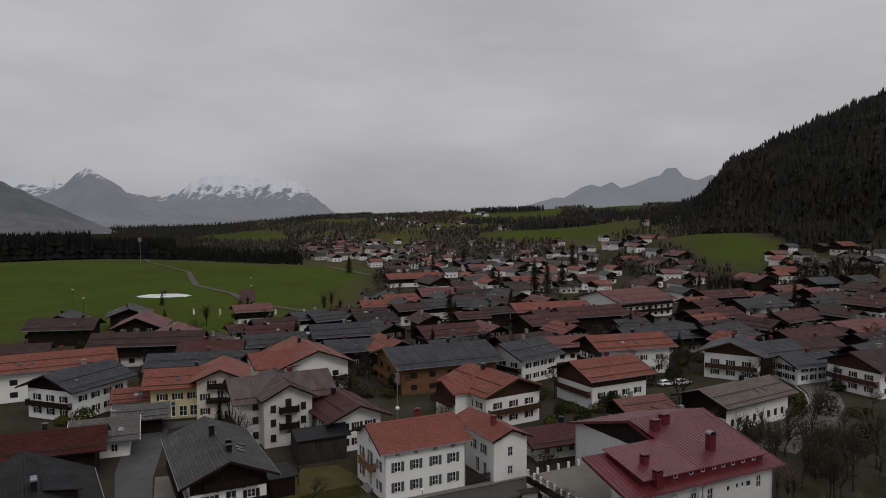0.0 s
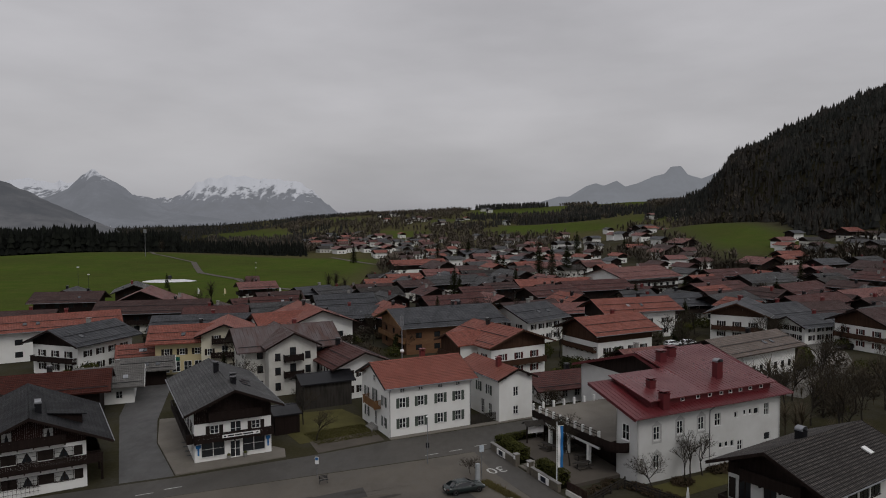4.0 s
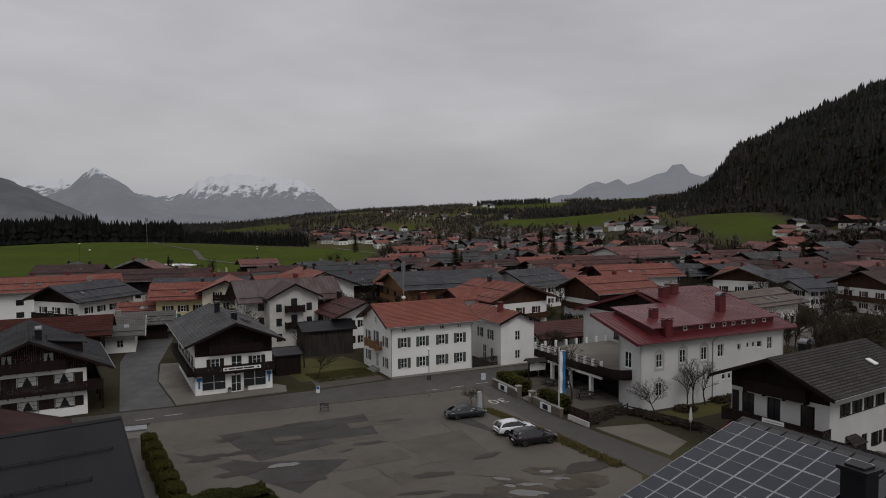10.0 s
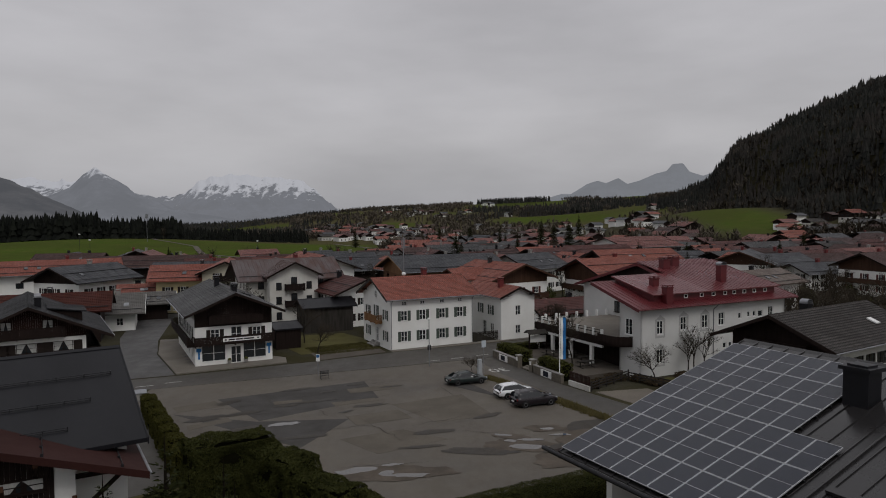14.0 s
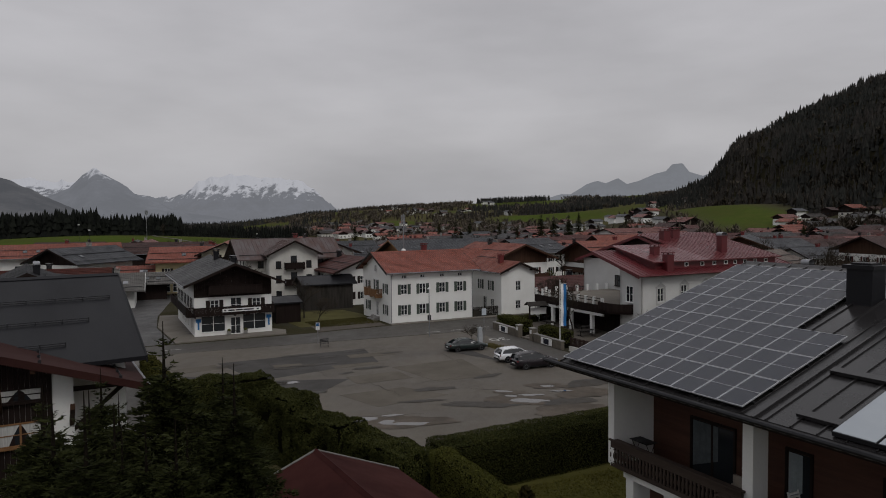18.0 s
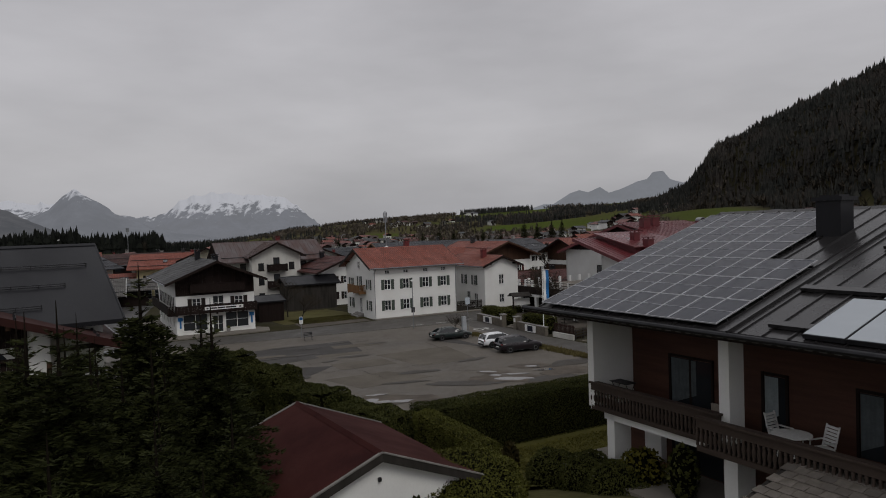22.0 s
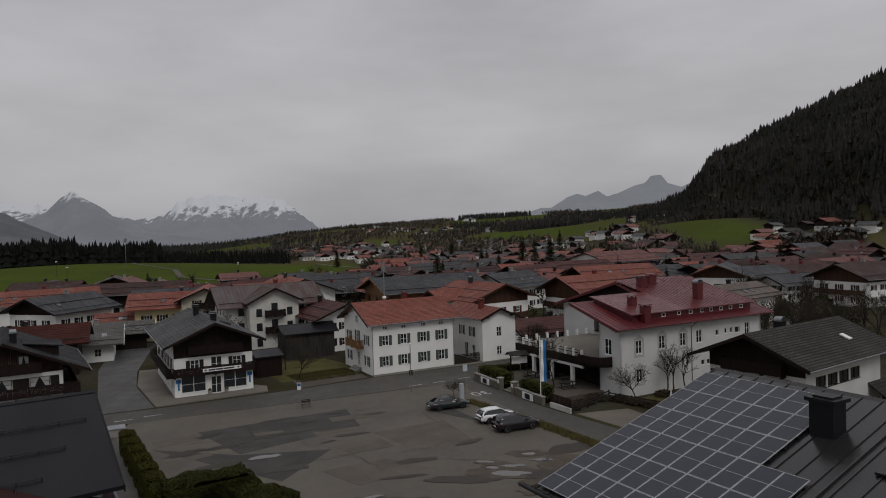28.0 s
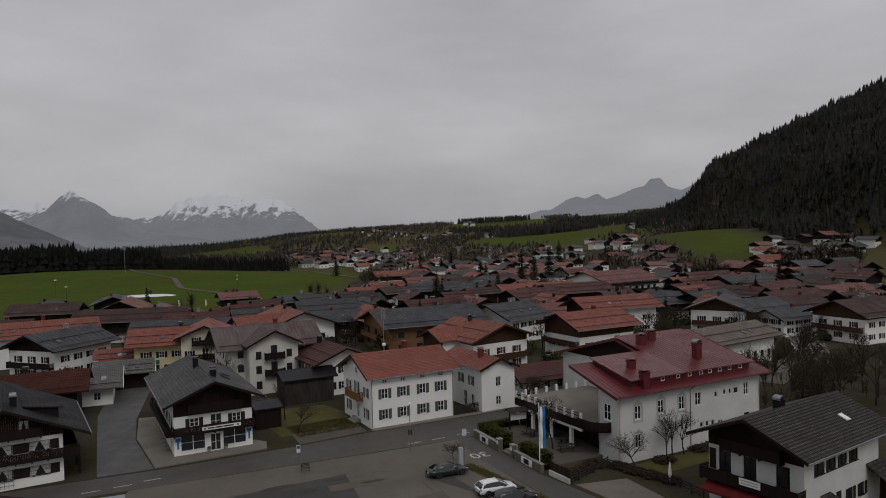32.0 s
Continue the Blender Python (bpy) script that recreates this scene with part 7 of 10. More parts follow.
for k in range(2):
    s = Shell()
    z = 8.15 + 0.33 * (1.0 + 3.0 * k)
    yy = -(8.1 - 1.0 - 3.0 * k)
    for q in (0.08, 0.17):
        s.tube((-6.4, yy, z + q), (6.4, yy, z + q), 0.02, sides=5)
    for i in range(11):
        x = -6.4 + 12.8 * i / 10
        s.box(x - 0.015, yy - 0.02, z - 0.02, x + 0.015, yy + 0.1, z + 0.21)
    part("snow_rail", s, iron, house_brown)
mW = side_frame("x-", 10.5, 10.6)
balcony(house_brown, mW, -5.2, 2.2, 5.6, 1.1, mat=timber_mid)
for sx, z in ((5.2, 8.0), (2.6, 8.9), (-0.5, 9.9)):
    s = Shell()
    s.extrude([(sx - 0.09, 0, z - 1.5), (sx + 0.09, 0, z - 1.5), (sx + 0.09, 0, z - 1.25), (sx - 0.09, 0, z - 1.25)], (0, -1.25, 1.0))
    t = Shell()
    t.v = [tuple(mW @ Vector(p)) for p in s.v]
    t.f = s.f
    part("bracket", t, timber_mid, house_brown)
for dy in (0.12, 3.6, 7.2):
    for a, b, th in (((5.3, 6.2), (7.4, 8.0), 0.2), ((4.6, 7.95), (7.8, 7.95), 0.18)):
        s = Shell()
        s.extrude([(a[0], dy, a[1]), (b[0], dy, b[1]), (b[0], dy, b[1] + th), (a[0], dy, a[1] + th)], (0, 0.2, 0))
        t = Shell()
        t.v = [tuple(mW @ Vector(p)) for p in s.v]
        t.f = s.f
        part("eave_strut", t, timber, house_brown, "dark timber strut under the wide eave")
for c, z0, wd, h in ((-4.2, 5.7, 1.0, 2.0), (-1.6, 5.9, 1.6, 1.4), (-4.0, 3.0, 1.2, 1.3), (0.5, 3.0, 1.2, 1.3)):
    add_window(house_brown, mW @ Matrix.Translation((c, 0, z0 + h / 2)), wd, h, 2, timber, proud=0.14)
add_window(house_brown, mW @ Matrix.Translation((3.3, 0, 6.45)), 1.7, 1.0, 2, timber_new, curtains=True, proud=0.16)
add_window(house_brown, mW @ Matrix.Translation((3.3, 0, 8.1)), 1.7, 0.6, 2, timber, curtains=True, proud=0.16)
pn = Shell()
boards(pn, mW, -5.3, 4.5, lambda a: 10.9 - 0.22 - 0.33 * abs(a), 3.0, w=0.2)
tagged(part("cladding", pn, timber, house_brown, "dark timber boarding"), kind="stuff")
add_window(house_brown, side_frame("y-", 10.5, 10.6) @ Matrix.Translation((0, 0, 6.0)), 1.2, 1.3, 2, timber, proud=0.14)
# garage gable light and verge trim
garage["category"] = "garage"
s = Shell()
s.box(-0.05, -0.1, 4.6, 0.05, 0.0, 4.72)
t = Shell()
mg = side_frame("x-", 7.6, 7.0)
t.v, t.f = [tuple(mg @ Vector(p)) for p in s.v], s.f
part("wall_lamp", t, iron, garage)


# ---- cars ----
def car_paint(name, col):
    m = surface(name, col, tuple(x * 0.9 for x in col), 0.3, s1=0.4, s2=4, var=0.2, grain=0.05, relief=0.0, spec=0.4)
    m.node_tree.nodes["Principled BSDF"].inputs["Coat Weight"].default_value = 0.25
    return m


rubber = surface("tyre_rubber", (0.02, 0.02, 0.02), None, 0.85, s1=3, s2=20)
alloy = surface("alloy_rim", (0.22, 0.22, 0.23), None, 0.35, 0.8, s1=3, s2=20)
lamp_red = surface("red_lens", (0.18, 0.008, 0.008), None, 0.2)
lamp_clear = surface("clear_lens", (0.4, 0.42, 0.44), None, 0.12)
black_trim = surface("black_trim", (0.015, 0.015, 0.016), None, 0.5)
car_glass = surface("tinted_glass", (0.012, 0.014, 0.016), None, 0.06, relief=0.0, spec=0.8)


def loft(stations, rows):
    """Skin through cross-sections: stations along x, each a list of (y, z) for one half, mirrored."""
    s = Shell()
    secs = [[(x, y, z) for y, z in half] + [(x, -y, z) for y, z in reversed(half)] for x, half in zip(stations, rows)]
    for a, b in zip(secs, secs[1:]):
        for i in range(len(a) - 1):
            s.poly(a[i], a[i + 1], b[i + 1], b[i])
    s.poly(*secs[0])
    s.poly(*reversed(secs[-1]))
    return s


def car(label, x, y, head, paint, L=4.6, W=1.84, H=1.5, kind="suv"):
    root = thing("car", label, "car", pose(x, y, 0.02, 0, 0, head), "parked cars")
    h = W / 2
    belt, hood = H * 0.63, H * (0.62 if kind != "coupe" else 0.6)
    st = [-0.5, -0.485, -0.44, -0.36, -0.2, 0.05, 0.2, 0.34, 0.44, 0.485, 0.5]
    topz = [belt * 0.82, belt * 0.97, belt * 1.02, belt * 1.02, belt, belt * 0.98, hood * 1.0, hood * 0.93, hood * 0.82, hood * 0.7, hood * 0.55]
    wid = [0.80, 0.9, 0.965, 0.99, 1.0, 1.0, 1.0, 0.985, 0.94, 0.86, 0.76]
    rows = []
    for f, tz, wf in zip(st, topz, wid):
        b = 0.26 if abs(f) < 0.44 else 0.34
        rows.append([(0.0, b), (h * wf * 0.9, b), (h * wf, b + 0.14), (h * wf, tz * 0.72), (h * wf * 0.97, tz * 0.93), (h * wf * 0.88, tz), (0.0, tz + 0.02)])
    body = part("body", loft([f * L for f in st], rows), paint, root, smooth=True)
    if kind == "coupe":
        cab = [(-0.43, 0.0), (-0.27, 0.72), (-0.16, 0.95), (-0.06, 1.0), (0.05, 0.95), (0.25, 0.0)]
    elif kind == "hatch":
        cab = [(-0.485, 0.0), (-0.40, 0.74), (-0.33, 0.9), (-0.16, 1.0), (0.02, 0.96), (0.28, 0.0)]
    else:
        cab = [(-0.485, 0.0), (-0.43, 0.68), (-0.37, 0.9), (-0.2, 1.0), (0.02, 0.97), (0.26, 0.0)]
    rows, xs = [], []
    for f, k in cab:
        z = belt * 0.97 + (H - belt) * k
        w1 = h * (0.9 - 0.23 * k)
        rows.append([(h * 0.9, belt * 0.95), (w1 + 0.02, z * 0.5 + belt * 0.5 if k else belt * 0.97), (w1, z - 0.03 * k), (0.0, z)])
        xs.append(f * L)
    part("window_band", loft(xs, rows), car_glass, root, "dark tinted glass", smooth=True)
    rf = []
    xr = []
    for f, k in cab[1:-1]:
        z = belt * 0.97 + (H - belt) * k
        w1 = h * (0.9 - 0.23 * k)
        rf.append([(w1 + 0.012, z - 0.07), (w1 - 0.02, z + 0.0), (w1 * 0.6, z + 0.022), (0.0, z + 0.03)])
        xr.append(f * L)
    part("roof", loft(xr, rf), paint, root, smooth=True)
    for sy in (-1, 1):
        for f0, f1, wd in ((cab[0][0], cab[1][0], 0.09), (cab[-2][0], cab[-1][0], 0.06)):
            p = Shell()
            z0 = belt * 0.97 + (H - belt) * (cab[0][1] if f0 < 0 else cab[-2][1])
            z1 = belt * 0.97 + (H - belt) * (cab[1][1] if f0 < 0 else 0)
            ya, yb = sy * h * (0.9 - 0.23 * ((z0 - belt) / (H - belt))), sy * h * (0.9 - 0.23 * ((z1 - belt) / (H - belt)))
            p.extrude([(f0 * L, ya + sy * 0.012, z0), (f0 * L + wd * 2, ya + sy * 0.012, z0), (f1 * L + wd, yb + sy * 0.012, z1), (f1 * L - wd, yb + sy * 0.012, z1)], (0, -sy * 0.05, 0))
            part("roof_pillar", p, paint, root)
    r = 0.34 if kind == "suv" else 0.32
    for fx in (-0.295, 0.31):
        for sy in (-1, 1):
            arch = Shell()
            arch.lathe([(r + 0.06, -0.03), (r + 0.06, 0.03)], 20)
            part("wheel_arch", arch, black_trim, root, m=Matrix.Translation((fx * L, sy * (h - 0.02), r + 0.02)) @ pose(0, 0, 0, 90))
            ty = Shell()
            ty.lathe([(r * 0.66, -0.1), (r * 0.94, -0.11), (r, -0.07), (r, 0.07), (r * 0.94, 0.11), (r * 0.66, 0.1)], 22)
            wh = part("wheel", ty, rubber, root, "black tyre", Matrix.Translation((fx * L, sy * (h - 0.09), r)) @ pose(0, 0, 0, 90), True)
            ri = Shell()
            ri.lathe([(r * 0.66, -0.085), (r * 0.6, -0.105), (0.06, -0.09), (0.06, 0.09), (r * 0.6, 0.105), (r * 0.66, 0.085)], 10)
            part("rim", ri, alloy, wh)
    for sy in (-1, 1):
        s = Shell()
        s.box(-0.492 * L, sy * h * 0.5, belt * 0.78, -0.462 * L, sy * h * 0.9, belt * 0.92)
        part("tail_light", s, lamp_red, root)
        s = Shell()
        s.box(0.46 * L, sy * h * 0.48, hood * 0.66, 0.487 * L, sy * h * 0.84, hood * 0.78)
        part("headlight", s, lamp_clear, root)
        s = Shell()
        s.box(0.13 * L, sy * (h + 0.0), belt * 0.98, 0.17 * L, sy * (h + 0.18), belt * 1.12)
        part("mirror", s, black_trim, root)
        s = Shell()
        s.box(-0.24 * L, sy * (h - 0.01), 0.27, 0.25 * L, sy * (h + 0.012), 0.36)
        part("sill_trim", s, black_trim, root)
    s = Shell()
    s.box(-0.507 * L, -0.26, belt * 0.56, -0.497 * L, 0.26, belt * 0.56 + 0.11)
    part("number_plate", s, white_paint, root)
    s = Shell()
    s.box(-0.503 * L, -h * 0.72, 0.3, -0.47 * L, h * 0.72, 0.46)
    part("bumper_trim", s, black_trim, root)
    return root


paint_grey, paint_white, paint_dark = car_paint("grey_car_paint", (0.014, 0.022, 0.021)), car_paint("white_car_paint", (0.72, 0.73, 0.75)), car_paint("dark_plum_paint", (0.012, 0.008, 0.011))
car("dark grey coupe parked on the asphalt lot", 1.8, 79.6, 22, paint_grey, 4.75, 1.86, 1.38, "coupe")
car("white hatchback parked on the asphalt lot", 6.8, 73.6, 22, paint_white, 4.35, 1.8, 1.5, "hatch")
car("dark plum suv parked on the asphalt lot", 8.4, 70.4, 22, paint_dark, 4.7, 1.88, 1.62, "suv")

for lab, x, y, hd, pt in (("white hatchback parked between the houses", 53.5, 167.0, 25, paint_white), ("white hatchback parked between the houses", 57.7, 168.0, 25, paint_white), ("black estate car parked beside the curved road", 91.4, 162.2, 190, paint_dark), ("teal hatchback parked beside the lane", -58.7, 135.9, 20, car_paint("teal_paint", (0.01, 0.12, 0.10)))):
    car(lab, x, y, hd, pt, 4.4, 1.8, 1.5, "hatch")


# ---- plants ----
def leaf_cloud(pts, nrm, size, rng, flat=0.5):
    """One small leaf or spray at each point, tilted about its normal."""
    n = len(pts)
    t = rng.normal(size=(n, 3))
    a = np.cross(nrm, t)
    a /= np.linalg.norm(a, axis=1, keepdims=True) + 1e-9
    b = np.cross(a, nrm) * flat + nrm * (rng.uniform(0.2, 1.0, (n, 1)))
    b /= np.linalg.norm(b, axis=1, keepdims=True) + 1e-9
    sz = size * rng.uniform(0.6, 1.4, (n, 1))
    v = np.stack([pts - a * sz * 0.35, pts + b * sz * 0.5 - a * 0.05 * sz, pts + a * sz * 0.35, pts - b * sz * 0.35], 1)
    return v.reshape(-1, 3), [(4 * i, 4 * i + 1, 4 * i + 2, 4 * i + 3) for i in range(n)]


def cloud_mesh(name, v, f, mat):
    me = bpy.data.meshes.new(name)
    me.from_pydata(v.tolist(), [], f)
    me.materials.append(mat)
    return me


# near-black core: the shade between the leaves is put into its colour
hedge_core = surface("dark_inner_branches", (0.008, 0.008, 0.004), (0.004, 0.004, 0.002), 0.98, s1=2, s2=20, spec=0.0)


def hedge(label, a, b, width, height, z, mat, seed=1, dens=70, leaf=0.16, ragged=0.12, name="hedge", group=""):
    """A clipped hedge between two plan points: solid core, thick coat of small leaves."""
    rng = np.random.RandomState(seed)
    a, b = np.array(a, float), np.array(b, float)
    L = np.linalg.norm(b - a)
    ang = math.degrees(math.atan2(b[1] - a[1], b[0] - a[0]))
    root = thing(name, label, "hedge", pose(a[0], a[1], z, 0, 0, ang), group)
    core = Shell()
    w, h = width / 2 - 0.16, height - 0.2
    core.extrude([(0.08, -w * 0.95, -0.6), (0.08, w * 0.95, -0.6), (0.08, w, h * 0.8), (0.08, w * 0.7, h), (0.08, -w * 0.7, h), (0.08, -w, h * 0.8)], (L - 0.16, 0, 0))
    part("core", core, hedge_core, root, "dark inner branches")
    area = L * (2 * height + width) + 2 * width * height
    dens = dens * 1.25
    n = int(area * dens)
    u = rng.uniform(0, L * (2 * height + width), n)
    k = u / (2 * height + width) / L
    s = (u * 7919.0) % (2 * height + width)
    x = rng.uniform(0, L, n)
    side = s < height
    top = (s >= height) & (s < height + width)
    y = np.where(side, -width / 2, np.where(top, s - height - width / 2, width / 2))
    zz = np.where(side, s, np.where(top, height, s - height - width))
    nr = np.stack([rng.normal(0, 0.2, n), np.where(side, -1.0, np.where(top, 0.0, 1.0)), np.where(top, 1.0, 0.15)], 1)
    m = int(2 * width * height * dens)
    ex = np.where(rng.rand(m) < 0.5, 0.0, L)
    x = np.concatenate([x, ex])
    y = np.concatenate([y, rng.uniform(-width / 2, width / 2, m)])
    zz = np.concatenate([zz, rng.uniform(0, height, m)])
    nr = np.concatenate([nr, np.stack([np.where(ex > 0, 1.0, -1.0), np.zeros(m), np.zeros(m) + 0.1], 1)])
    pts = np.stack([x, y, zz], 1)
    wob = np.array([noise.noise(Vector((p[0] * 0.9 + seed, p[1] * 0.9, p[2] * 0.9))) for p in pts])
    pts = pts + nr * (wob[:, None] * ragged + rng.uniform(-0.06, 0.05, (len(pts), 1)))
    edge = np.clip((zz - height * 0.82) / (height * 0.18), 0, 1) * np.clip(np.abs(pts[:, 1]) / (width / 2), 0, 1)
    pts[:, 2] -= edge * 0.12
    v, f = leaf_cloud(pts, nr, leaf * (1.3 if leaf < 0.1 else 1.15), rng)
    tagged(part("foliage", cloud_mesh("foliage", v, f, mat), None, root), kind="stuff")
    return root


def bush(label, x, y, z, r, h, mat, seed=1, dens=90, leaf=0.15, name="bush", lump=0.12, squash=1.0, group=""):
    rng = np.random.RandomState(seed)
    root = thing(name, label, "bush", pose(x, y, z), group)
    n = int(4 * math.pi * r * (r + h / 2) / 2 * dens)
    d = rng.normal(size=(n, 3))
    d /= np.linalg.norm(d, axis=1, keepdims=True)
    d = d[d[:, 2] > -0.75]
    wob = np.array([noise.noise(Vector(q) * 2.2 + Vector((seed, 0, 0))) + 0.5 * noise.noise(Vector(q) * 5 + Vector((seed, 3, 0))) for q in d])
    p = d * np.array([r, r * squash, h / 2]) * (1 + lump * wob[:, None] + rng.uniform(-0.05, 0.03, (len(d), 1))) + np.array([0, 0, h / 2])
    v, f = leaf_cloud(p, d, leaf * (1.7 if leaf < 0.1 else 1.2), rng)
    tagged(part("foliage", cloud_mesh("foliage", v, f, mat), None, root), kind="stuff")
    c = Shell()
    c.lathe([(r * 0.3, -0.2), (r * 0.78, h * 0.22), (r * 0.88, h * 0.5), (r * 0.7, h * 0.8), (r * 0.25, h * 0.95)], 12)
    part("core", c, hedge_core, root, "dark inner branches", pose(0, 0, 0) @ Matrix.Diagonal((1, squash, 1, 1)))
    return root


def spruce_meshes(h, seed, droop=0.25, spread=0.24, dense=6):
    """A near spruce: trunk, whorls of drooping boughs and needle sprays, a bare leader at the tip."""
    rng = random.Random(seed)
    nr = np.random.RandomState(seed)
    tr = Shell()
    tr.tube((0, 0, 0), (0, 0, h * 0.6), h * 0.022, h * 0.012, 8)
    tr.tube((0, 0, h * 0.6), (0, 0, h), h * 0.012, 0.008, 6)
    P, N = [], []
    z = h * 0.06
    while z < h * 0.93:
        k = 1 - z / h
        n = 5 if k < 0.2 else 8
        for i in range(n):
            a = 2 * math.pi * (i + rng.random()) / n
            ln = (0.16 + 0.9 * k if k < 0.2 else 0.25 + h * spread * (k - 0.16) ** 0.8) * rng.uniform(0.66, 1.15)
            up = rng.uniform(0.5, 0.9) if k < 0.2 else rng.uniform(-0.05, 0.25)
            steps = max(3, int(ln / 0.13))
            px = py = 0.0
            for j in range(1, steps + 1):
                f = j / steps
                r = ln * f
                zz = z + up * r - droop * r * r / max(ln, 0.3) * (1.0 if k > 0.2 else 0)
                side = ln * 0.32 * (1 - f * 0.75)
                for q in range(dense if k > 0.2 else 2):
                    o = rng.uniform(-side, side)
                    P.append((r * math.cos(a) - o * math.sin(a), r * math.sin(a) + o * math.cos(a), zz - abs(o) * 0.25 + rng.uniform(-0.05, 0.05)))
                    N.append((math.cos(a) * 0.7 - math.sin(a) * (1 if o > 0 else -1) * 0.6, math.sin(a) * 0.7 + math.cos(a) * (1 if o > 0 else -1) * 0.6, rng.uniform(-0.1, 0.5)))
            if ln > 0.3:
                tr.tube((0, 0, z), (ln * 0.9 * math.cos(a), ln * 0.9 * math.sin(a), z + up * ln * 0.9 - droop * ln * 0.8), 0.02, 0.006, 4, False)
        z += 0.13 + 0.13 * k if k > 0.2 else 0.34
    P, N = np.array(P), np.array(N)
    N /= np.linalg.norm(N, axis=1, keepdims=True)
    t = nr.normal(size=P.shape)
    a = np.cross(N, t)
    a /= np.linalg.norm(a, axis=1, keepdims=True)
    ln, wd = nr.uniform(0.09, 0.2, (len(P), 1)), nr.uniform(0.016, 0.034, (len(P), 1)) * (1.0 if dense > 3 else 2.2)
    v = np.stack([P - a * wd, P + N * ln, P + a * wd, P - N * 0.05], 1).reshape(-1, 3)
    f = [(4 * i, 4 * i + 1, 4 * i + 2, 4 * i + 3) for i in range(len(P))]
    return tr.mesh("trunk", surface("spruce_bark", (0.014, 0.011, 0.008), (0.009, 0.007, 0.005), 0.95, s1=2, s2=20, spec=0.05)), cloud_mesh("needles", v, f, needle_near)


def plant_tree(meshes, x, y, z, scale, rot, label, name, category="tree", group="", names=("trunk", "crown")):
    root = thing(name, label, category, pose(x, y, z, 0, 0, rot) @ Matrix.Diagonal((scale, scale, scale, 1)), group)
    part(names[0], meshes[0], None, root)
    tagged(part(names[1], meshes[1], None, root), kind="stuff")
    return root


def bare_meshes(h, seed, forks=4, spread=0.55, twigs=5):
    """A leafless tree: tapered trunk and limbs, and a crown of fine twigs."""
    rng = random.Random(seed)
    tr, tw = Shell(), Shell()

    def grow(p, d, ln, r, lev):
        q = p
        seg = 3 if lev < 2 else 2
        dd = d.copy()
        for i in range(seg):
            dd = (dd + Vector((rng.gauss(0, 0.13), rng.gauss(0, 0.13), rng.gauss(0.03, 0.08)))).normalized()
            n = q + dd * ln / seg
            (tr if lev < 3 else tw).tube(q, n, r * (1 - 0.3 * i / seg), r * (1 - 0.3 * (i + 1) / seg), 6 if lev < 2 else 3, False)
            q = n
            if lev >= 1 and i < seg - 1 and rng.random() < 0.8:
                side = (dd + Vector((rng.gauss(0, 0.8), rng.gauss(0, 0.8), rng.gauss(0.2, 0.4)))).normalized()
                if lev < 4:
                    grow(q, side, ln * 0.55, r * 0.5, lev + 1)
        if lev < 4:
            n = forks if lev < 2 else 3
            for k in range(n):
                a = 2 * math.pi * (k + rng.random() * 0.7) / n
                out = Vector((math.cos(a), math.sin(a), 0)) * spread * rng.uniform(0.7, 1.3)
                grow(q, (dd + out).normalized(), ln * rng.uniform(0.6, 0.85), r * 0.6, lev + 1)
        else:
            for k in range(twigs):
                v = (dd + Vector((rng.gauss(0, 0.6), rng.gauss(0, 0.6), rng.gauss(0.15, 0.4)))).normalized() * ln * rng.uniform(0.4, 0.9)
                w = v.cross(Vector((rng.gauss(0, 1), rng.gauss(0, 1), rng.gauss(0, 1)))).normalized() * 0.012
                tw.poly(q - w, q + w, q + v)

    grow(Vector((0, 0, 0)), Vector((0, 0, 1)), h * 0.3, h * 0.017, 0)
    me = bpy.data.meshes.new("twigs")
    me.from_pydata(tw.v, [], tw.f)
    me.materials.append(brown_twig)
    return tr.mesh("trunk", bark), me


# spruces beside the camera's descent
sp1, sp2 = spruce_meshes(8.0, 1, 0.18, 0.38, 13), spruce_meshes(7.2, 2, 0.22, 0.40, 13)
for x, y, tip, rot in ((-9.9, 23.8, 11.9, 10), (-8.6, 26.0, 10.2, 80), (-7.1, 22.5, 10.7, 200), (-10.6, 18.2, 10.9, 140), (-8.9, 16.6, 11.3, 300), (-12.6, 21.2, 10.4, 20), (-12.8, 25.2, 10.1, 60), (-7.9, 19.6, 9.8, 250), (-11.8, 15.4, 10.4, 120), (-14.6, 18.4, 10.2, 30), (-6.9, 17.4, 8.6, 330), (-11.6, 24.0, 9.4, 110), (-11.9, 22.6, 9.9, 45), (-13.6, 22.8, 9.7, 190), (-10.2, 21.2, 9.1, 320), (-9.2, 20.6, 9.3, 15), (-5.3, 18.2, 8.3, 75), (-10.9, 22.2, 9.5, 95), (-6.2, 15.4, 8.7, 210), (-9.6, 14.2, 9.6, 285), (-7.5, 13.4, 9.0, 40), (-8.6, 22.3, 8.9, 170), (-4.9, 14.6, 7.8, 260)):
    k = int(rot) // 10 % 2
    plant_tree((sp1, sp2)[k], x, y, 2.3, (tip - 2.3) / (8.0, 7.2)[k], rot, "dark green spruce with long drooping boughs and bare leader", "spruce_tree", group="spruces by the house", names=("trunk", "needles"))

# hedges round the garden
hedge("tall ragged thuja hedge beside the parking lot", (-16.9, 43.8), (-12.4, 46.6), 2.4, 4.9, 0.0, thuja, 3, 420, 0.085, 0.45)
hedge("tall ragged thuja hedge along the parking lot", (-13.8, 46.7), (-9.0, 42.8), 2.3, 4.3, 0.0, thuja, 15, 420, 0.085, 0.45)
hedge("ragged thuja hedge along the parking lot", (-9.7, 43.4), (-5.7, 39.9), 2.1, 3.5, 0.0, thuja, 16, 420, 0.08, 0.4)
